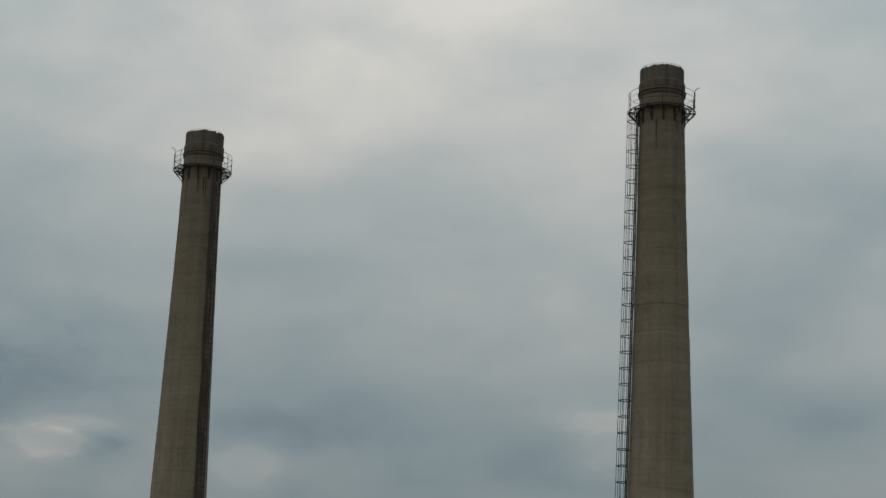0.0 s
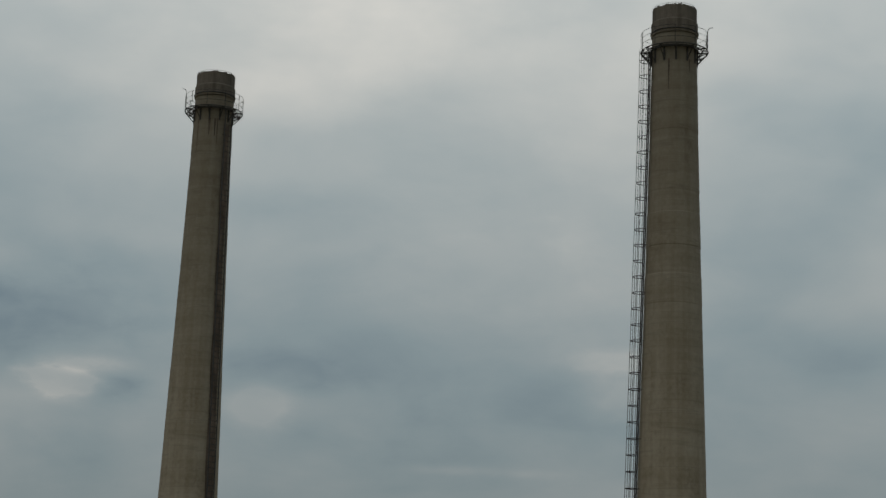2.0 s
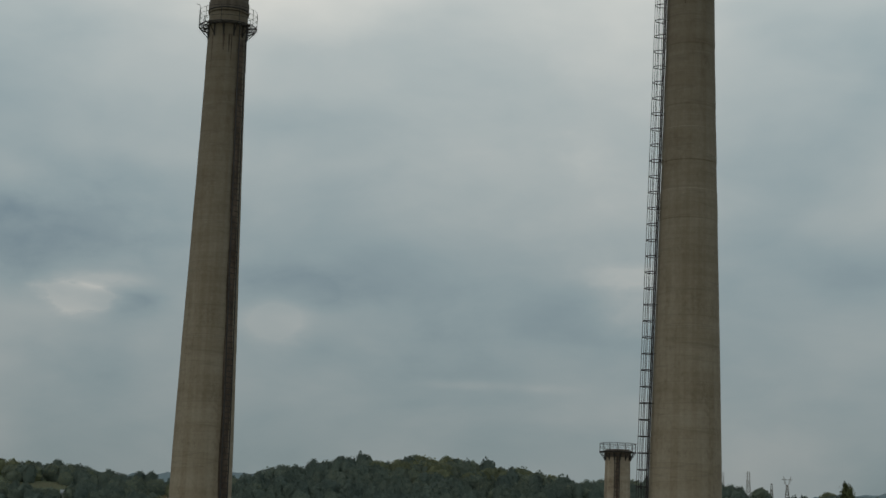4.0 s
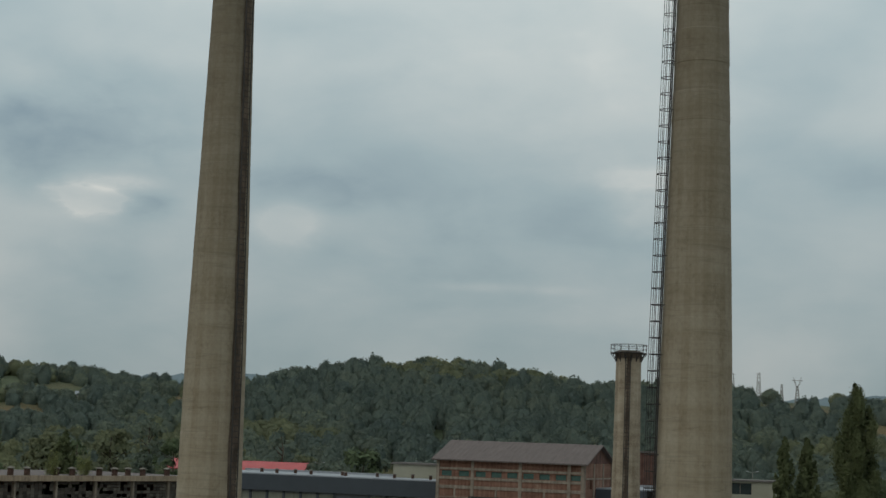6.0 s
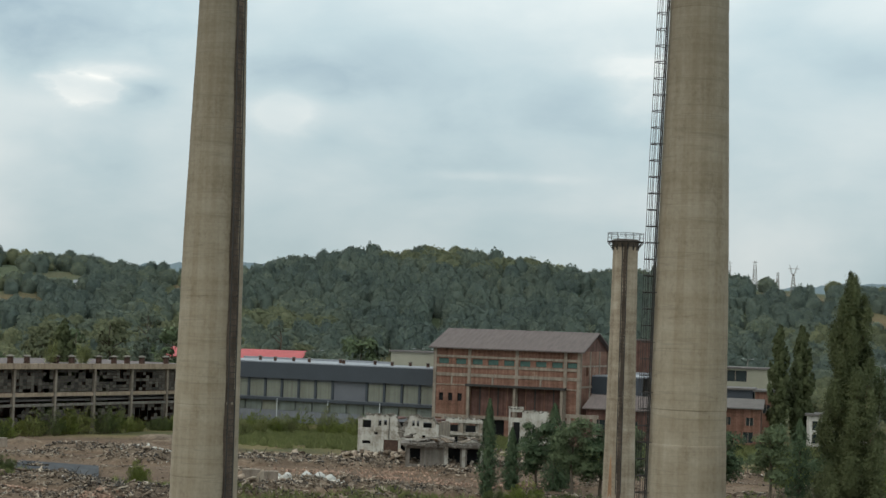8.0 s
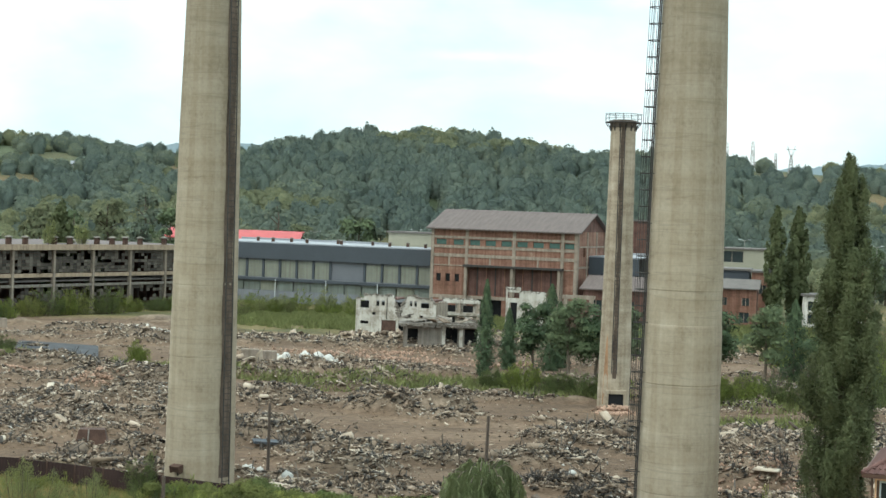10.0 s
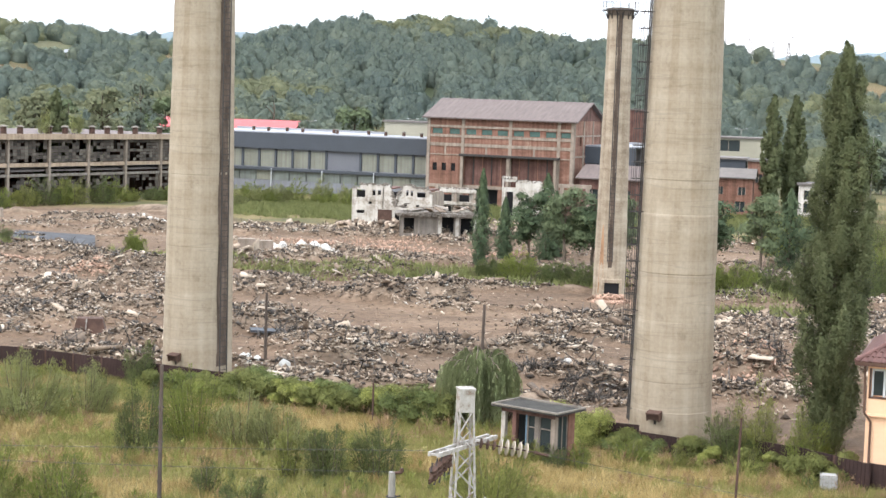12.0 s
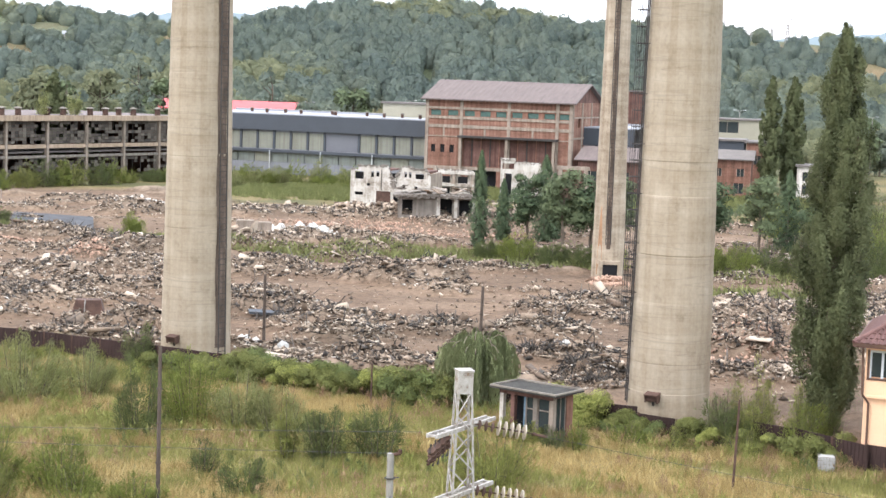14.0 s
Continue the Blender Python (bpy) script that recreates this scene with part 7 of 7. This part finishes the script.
blades("site_grass", 320000, -75, 60, 128, 262, site_grass, 0.2, 0.7, 0.13, M_GRASS_SITE, "green weeds spreading over the cleared site", 3)


# ---------------------------------------------------------------- rubble
def chunks(name, n, where, smin, smax, power, mat, label, seed, slab=0.5, long=1.0, lift=0.25, tilt=0.65):
    """Broken lumps: boxes with every corner knocked about, lying on the heaps."""
    rng = np.random.default_rng(seed)
    x, y = where(n, rng)
    m = len(x)
    s = smin + (smax - smin) * rng.uniform(0, 1, m) ** power
    dims = np.stack([s * rng.uniform(0.8, 2.0, m) * long, s * rng.uniform(0.35, 1.0, m), s * rng.uniform(0.12, 0.6, m) * slab / 0.5], 1)
    corner = np.array([(i, j, k) for k in (-0.5, 0.5) for j in (-0.5, 0.5) for i in (-0.5, 0.5)])
    P = corner[None] * (1 + rng.normal(size=(m, 8, 3)) * 0.18) * dims[:, None, :]
    q = rng.normal(size=(m, 4)) * np.array([1.4, tilt, tilt, 1.0])
    q /= np.linalg.norm(q, axis=1, keepdims=True)
    w, a, b, c = q.T
    Rm = np.stack([np.stack([1 - 2 * (b * b + c * c), 2 * (a * b - w * c), 2 * (a * c + w * b)], -1), np.stack([2 * (a * b + w * c), 1 - 2 * (a * a + c * c), 2 * (b * c - w * a)], -1), np.stack([2 * (a * c - w * b), 2 * (b * c + w * a), 1 - 2 * (a * a + b * b)], -1)], 1)
    P = np.einsum("nij,nkj->nki", Rm, P)
    z = land(x, y) + dims[:, 2] * lift
    P += np.stack([x, y, z], 1)[:, None]
    F = np.array(((0, 2, 3, 1), (4, 5, 7, 6), (0, 1, 5, 4), (2, 6, 7, 3), (0, 4, 6, 2), (1, 3, 7, 5)))
    faces = (F[None] + 8 * np.arange(m)[:, None, None]).reshape(-1, 4)
    ob = soup(name, P.reshape(-1, 3), faces, mat)
    tagged(ob, label, "rubble", kind="stuff")


def on_heaps(low):
    def pick(n, rng):
        X, Y = [], []
        got = 0
        while got < n:
            y = 88 + 122 * rng.uniform(0, 1, 60000) ** 1.1
            x = (rng.uniform(-1, 1, 60000)) * (y * 0.28 + 4)
            p = np.clip(heap(x, y) * 1.5 + low, 0, 1) * (lot(x, y) > 0.8)
            for cx, cy, rr in ((-14.05, 97.1, 2.15), (11.3, 82.5, 2.15), (13.95, 143.2, 5.6)):
                p = p * (np.hypot(x - cx, y - cy) > rr)
            k = rng.uniform(size=60000) < p
            X.append(x[k])
            Y.append(y[k])
            got += int(k.sum())
        return np.concatenate(X)[:n], np.concatenate(Y)[:n]
    return pick


def round_spot(spots):
    def pick(n, rng):
        k = rng.integers(0, len(spots), n)
        S = np.array(spots)[k]
        a, r = rng.uniform(0, 2 * np.pi, n), np.abs(rng.normal(size=n)) * 0.55
        return S[:, 0] + S[:, 2] * r * np.cos(a), S[:, 1] + S[:, 3] * r * np.sin(a)
    return pick


chunks("rubble", 15000, on_heaps(0.0), 0.05, 0.30, 2.6, M_RUBBLE, "brown and grey rubble of broken concrete and earth", 11, 0.3, 1.25, 0.4)
chunks("rubble", 700, on_heaps(-0.1), 0.3, 1.0, 2.5, M_RUBBLE, "larger broken concrete slabs in the heaps", 12, 0.22, 1.1, 0.8, 0.28)
chunks("scrap", 4200, on_heaps(-0.15), 0.06, 0.36, 1.8, M_SCRAP, "dark charred scrap in the heaps", 13, 0.4)
chunks("scrap_bars", 3600, on_heaps(-0.3), 0.03, 0.09, 1.0, M_SCRAP, "twisted dark bars and beams in the heaps", 14, 0.5, 13.0, 1.2)
chunks("scrap_bars", 700, round_spot([(8.3, 90, 1.8, 1.2), (7.4, 92.5, 1.5, 1.0), (20.5, 104, 2.0, 1.4), (5.4, 100, 2.5, 1.2), (-10.8, 112, 2.4, 1.0)]), 0.03, 0.08, 1.0, M_SCRAP, "tangled dark scrap in the heaps", 21, 0.5, 12.0, 3.0)
chunks("white_rubble", 700, round_spot([(-36.5, 197, 3.0, 2.5), (-36.5, 207, 4.0, 3), (-33.5, 203, 3, 2.5), (-14.1, 176, 2.6, 1.4), (-17.8, 177.5, 1.4, 0.8), (-12.1, 173.4, 1.6, 0.9), (-23.5, 143, 2.0, 1.6)]), 0.15, 0.6, 1.6, M_RUBBLE_W, "heap of white plaster and block rubble", 15)
chunks("white_rubble", 420, on_heaps(-0.1), 0.06, 0.24, 2.2, M_RUBBLE_W, "scattered pale rubble pieces", 16)
chunks("brick_rubble", 2600, round_spot([(14.0, 139.5, 1.7, 1.2), (14.0, 140.2, 1.3, 0.8), (-31, 147, 3, 2), (-27, 154, 3, 2), (20, 104, 5, 3), (-40, 158, 4, 2), (18, 100, 4, 2), (-6, 192, 9, 5)]), 0.08, 0.32, 1.5, M_RUBBLE_B, "broken red brick rubble", 17)


def shards(name, n, where, smin, smax, mat, label, seed):
    """Small four-sided splinters of brick, plaster and board lying loose."""
    rng = np.random.default_rng(seed)
    x, y = where(n, rng)
    m = len(x)
    s = smin + (smax - smin) * rng.uniform(0, 1, m) ** 2.2
    P = rng.normal(size=(m, 4, 3)) * s[:, None, None] * np.array([0.7, 0.7, 0.4])
    P += np.stack([x, y, land(x, y) + s * 0.25], 1)[:, None]
    F = np.array(((0, 1, 2), (0, 3, 1), (1, 3, 2), (2, 3, 0)))
    ob = soup(name, P.reshape(-1, 3), (F[None] + 4 * np.arange(m)[:, None, None]).reshape(-1, 3), mat)
    tagged(ob, label, "rubble", kind="stuff")


shards("splinters", 92000, on_heaps(0.03), 0.06, 0.27, M_RUBBLE, "fine broken plaster, brick and board debris", 31)
shards("scrap", 12000, on_heaps(-0.25), 0.06, 0.3, M_SCRAP, "charred splinters in the heaps", 35)
shards("splinters", 6000, on_heaps(0.0), 0.05, 0.2, M_RUBBLE_W, "pale plaster splinters on the heaps", 32)
chunks("brick_rubble", 420, round_spot([(13.9, 140.3, 1.3, 0.7)]), 0.08, 0.28, 1.5, M_RUBBLE_B, "pile of pale red brick rubble before the flue", 33, 0.9, 1.0, 1.8)
chunks("brick_rubble", 1400, round_spot([(-6, 184, 12, 4), (4, 180, 8, 4), (-14, 188, 8, 4), (10, 182, 6, 3)]), 0.1, 0.34, 1.6, M_RUBBLE_B, "brick rubble before the torn offices", 34)


chunks("rubble", 2600, round_spot([(-8, 213, 6, 3), (-1, 209, 6, 3), (4, 214, 6, 4), (10, 226, 5, 4), (-3, 200, 6, 2)]), 0.15, 0.7, 2.0, M_RUBBLE, "rubble spilled round the torn offices", 19, 0.5, 1.0, 0.9)


def rusty_hopper():
    t = thing("steel_hopper", pose(-23.2, 111.2, ground_z(-23.2, 111.2) - 0.05, 0, 0, 8) @ Matrix.Scale(1.15, 4), "rusty upturned steel hopper on the site", "hopper")
    bm = bmesh.new()
    lo = [bm.verts.new(p) for p in ((-0.95, -0.7, 0), (0.95, -0.7, 0), (0.95, 0.7, 0), (-0.95, 0.7, 0))]
    hi = [bm.verts.new(p) for p in ((-0.7, -0.45, 0.95), (0.72, -0.45, 0.95), (0.72, 0.45, 0.95), (-0.7, 0.45, 0.95))]
    for i in range(4):
        j = (i + 1) % 4
        bm.faces.new((lo[i], lo[j], hi[j], hi[i]))
    bm.faces.new(hi)
    part("body", bm, M_RUST, t)
    bm = bmesh.new()
    bar(bm, (-0.2, -0.71, 0.0), (-0.16, -0.47, 0.95), 0.035, 6)
    part("rib", bm, M_GALV, t)


rusty_hopper()


def tank():
    t = thing("caged_tank", pose(16.75, 71.9, ground_z(16.75, 71.9), 0, 0, -12) @ Matrix.Scale(0.62, 4), "white plastic tank in a wire cage by the fence", "tank")
    bm = bmesh.new()
    box(bm, -0.55, 0.55, -0.5, 0.5, 0.1, 1.1)
    bmesh.ops.bevel(bm, geom=bm.edges[:], offset=0.08, segments=2, affect="EDGES")
    part("body", bm, M_PLASTIC, t)
    bm = bmesh.new()
    for k in range(7):
        x = -0.58 + 1.16 * k / 6
        bar(bm, (x, -0.53, 0.05), (x, -0.53, 1.12), 0.018, 4)
        bar(bm, (x, 0.53, 0.05), (x, 0.53, 1.12), 0.018, 4)
    for k in range(5):
        z = 0.1 + k * 0.25
        bar(bm, (-0.58, -0.53, z), (0.58, -0.53, z), 0.018, 4)
        bar(bm, (-0.58, -0.53, z), (-0.58, 0.53, z), 0.018, 4)
    part("cage", bm, M_GALV, t)
    boxes("pallet", M_WOODPOLE, t, (-0.6, 0.6, -0.55, 0.55, 0.0, 0.09))


tank()


def sheet(x, y, w, d, mat, label, tilt=4):
    t = tagged(boxes("slab", mat, None, (-w / 2, w / 2, -d / 2, d / 2, -0.08, 0.08)), label, "slab")
    t.matrix_basis = pose(x, y, ground_z(x, y) + 0.25, tilt, 3, 12)


sheet(-40.2, 174.5, 8.2, 9.0, M_SHEET, "flat dark grey roofing sheet among the rubble", 2.0)
sheet(-11.6, 113.5, 2.6, 1.0, M_GREY, "bent dark grey sheet on the rubble")
for x, y in ((-60.5, 207), (-56.5, 208.5), (-55.3, 208.4), (-20.6, 176), (-18.6, 174.5)):
    b = tagged(boxes("concrete_block", M_FRAME, None, (-0.9, 0.9, -0.5, 0.5, -0.1, 1.1)), "squared grey concrete block on the bare site", "concrete block", "loose blocks")
    b.matrix_basis = pose(x, y, ground_z(x, y), 0, 0, 10)


def sack(x, y, size, seed):
    """A slumped woven bag: a squashed lump with folds and a gathered neck."""
    rng = np.random.default_rng(seed)
    bm = bmesh.new()
    bmesh.ops.create_icosphere(bm, subdivisions=3, radius=1.0)
    ph = rng.uniform(0, 6.28, 6)
    for v in bm.verts:
        c = v.co
        fold = 1 + 0.10 * math.sin(5 * c.x + ph[0]) * math.cos(4 * c.y + ph[1]) + 0.06 * math.sin(9 * c.z + 6 * c.x + ph[2])
        neck = 1 - 0.55 * max(0.0, c.z - 0.5)
        v.co = Vector((c.x * fold * neck * 0.62, c.y * fold * neck * 0.5, max(-0.30, c.z * 0.62 * fold)))
    for f in bm.faces:
        f.smooth = True
    ob = tagged(part("sack", bm, M_SACK), "slumped white woven bag lying on the rubble", "bag", "white bags on the site")
    ob.matrix_basis = pose(x, y, ground_z(x, y) + 0.28 * size, 0, 0, seed * 37) @ Matrix.Scale(size, 4)


for i, (x, y, size) in enumerate(((-9.3, 100.1, 0.62), (-11.7, 101.8, 0.6), (-12.1, 102.9, 0.5), (-11.2, 102.6, 0.42), (7.5, 100.2, 0.42), (-18.3, 178.0, 0.9), (-17.0, 177.6, 0.9), (-15.0, 177.2, 1.1), (-13.6, 176.6, 1.1), (-12.4, 175.0, 1.0), (-37.6, 198.0, 1.4), (-36.2, 197.2, 1.3), (-38.4, 199.4, 1.2))):
    sack(x, y, size, i + 1)
for i, (x, y) in enumerate(((-58.6, 246.9), (-55.3, 252.3))):
    # self-sown bushes on the gutted hall's roof
    b = shrub(x, y, 4.2, 2.2, 760 + i, M_LEAF_PALE, 700, "self-sown birch bush growing on the hall roof", 0.36, "bushes on the hall roof")
    b.matrix_basis = pose(x, y, 9.34)
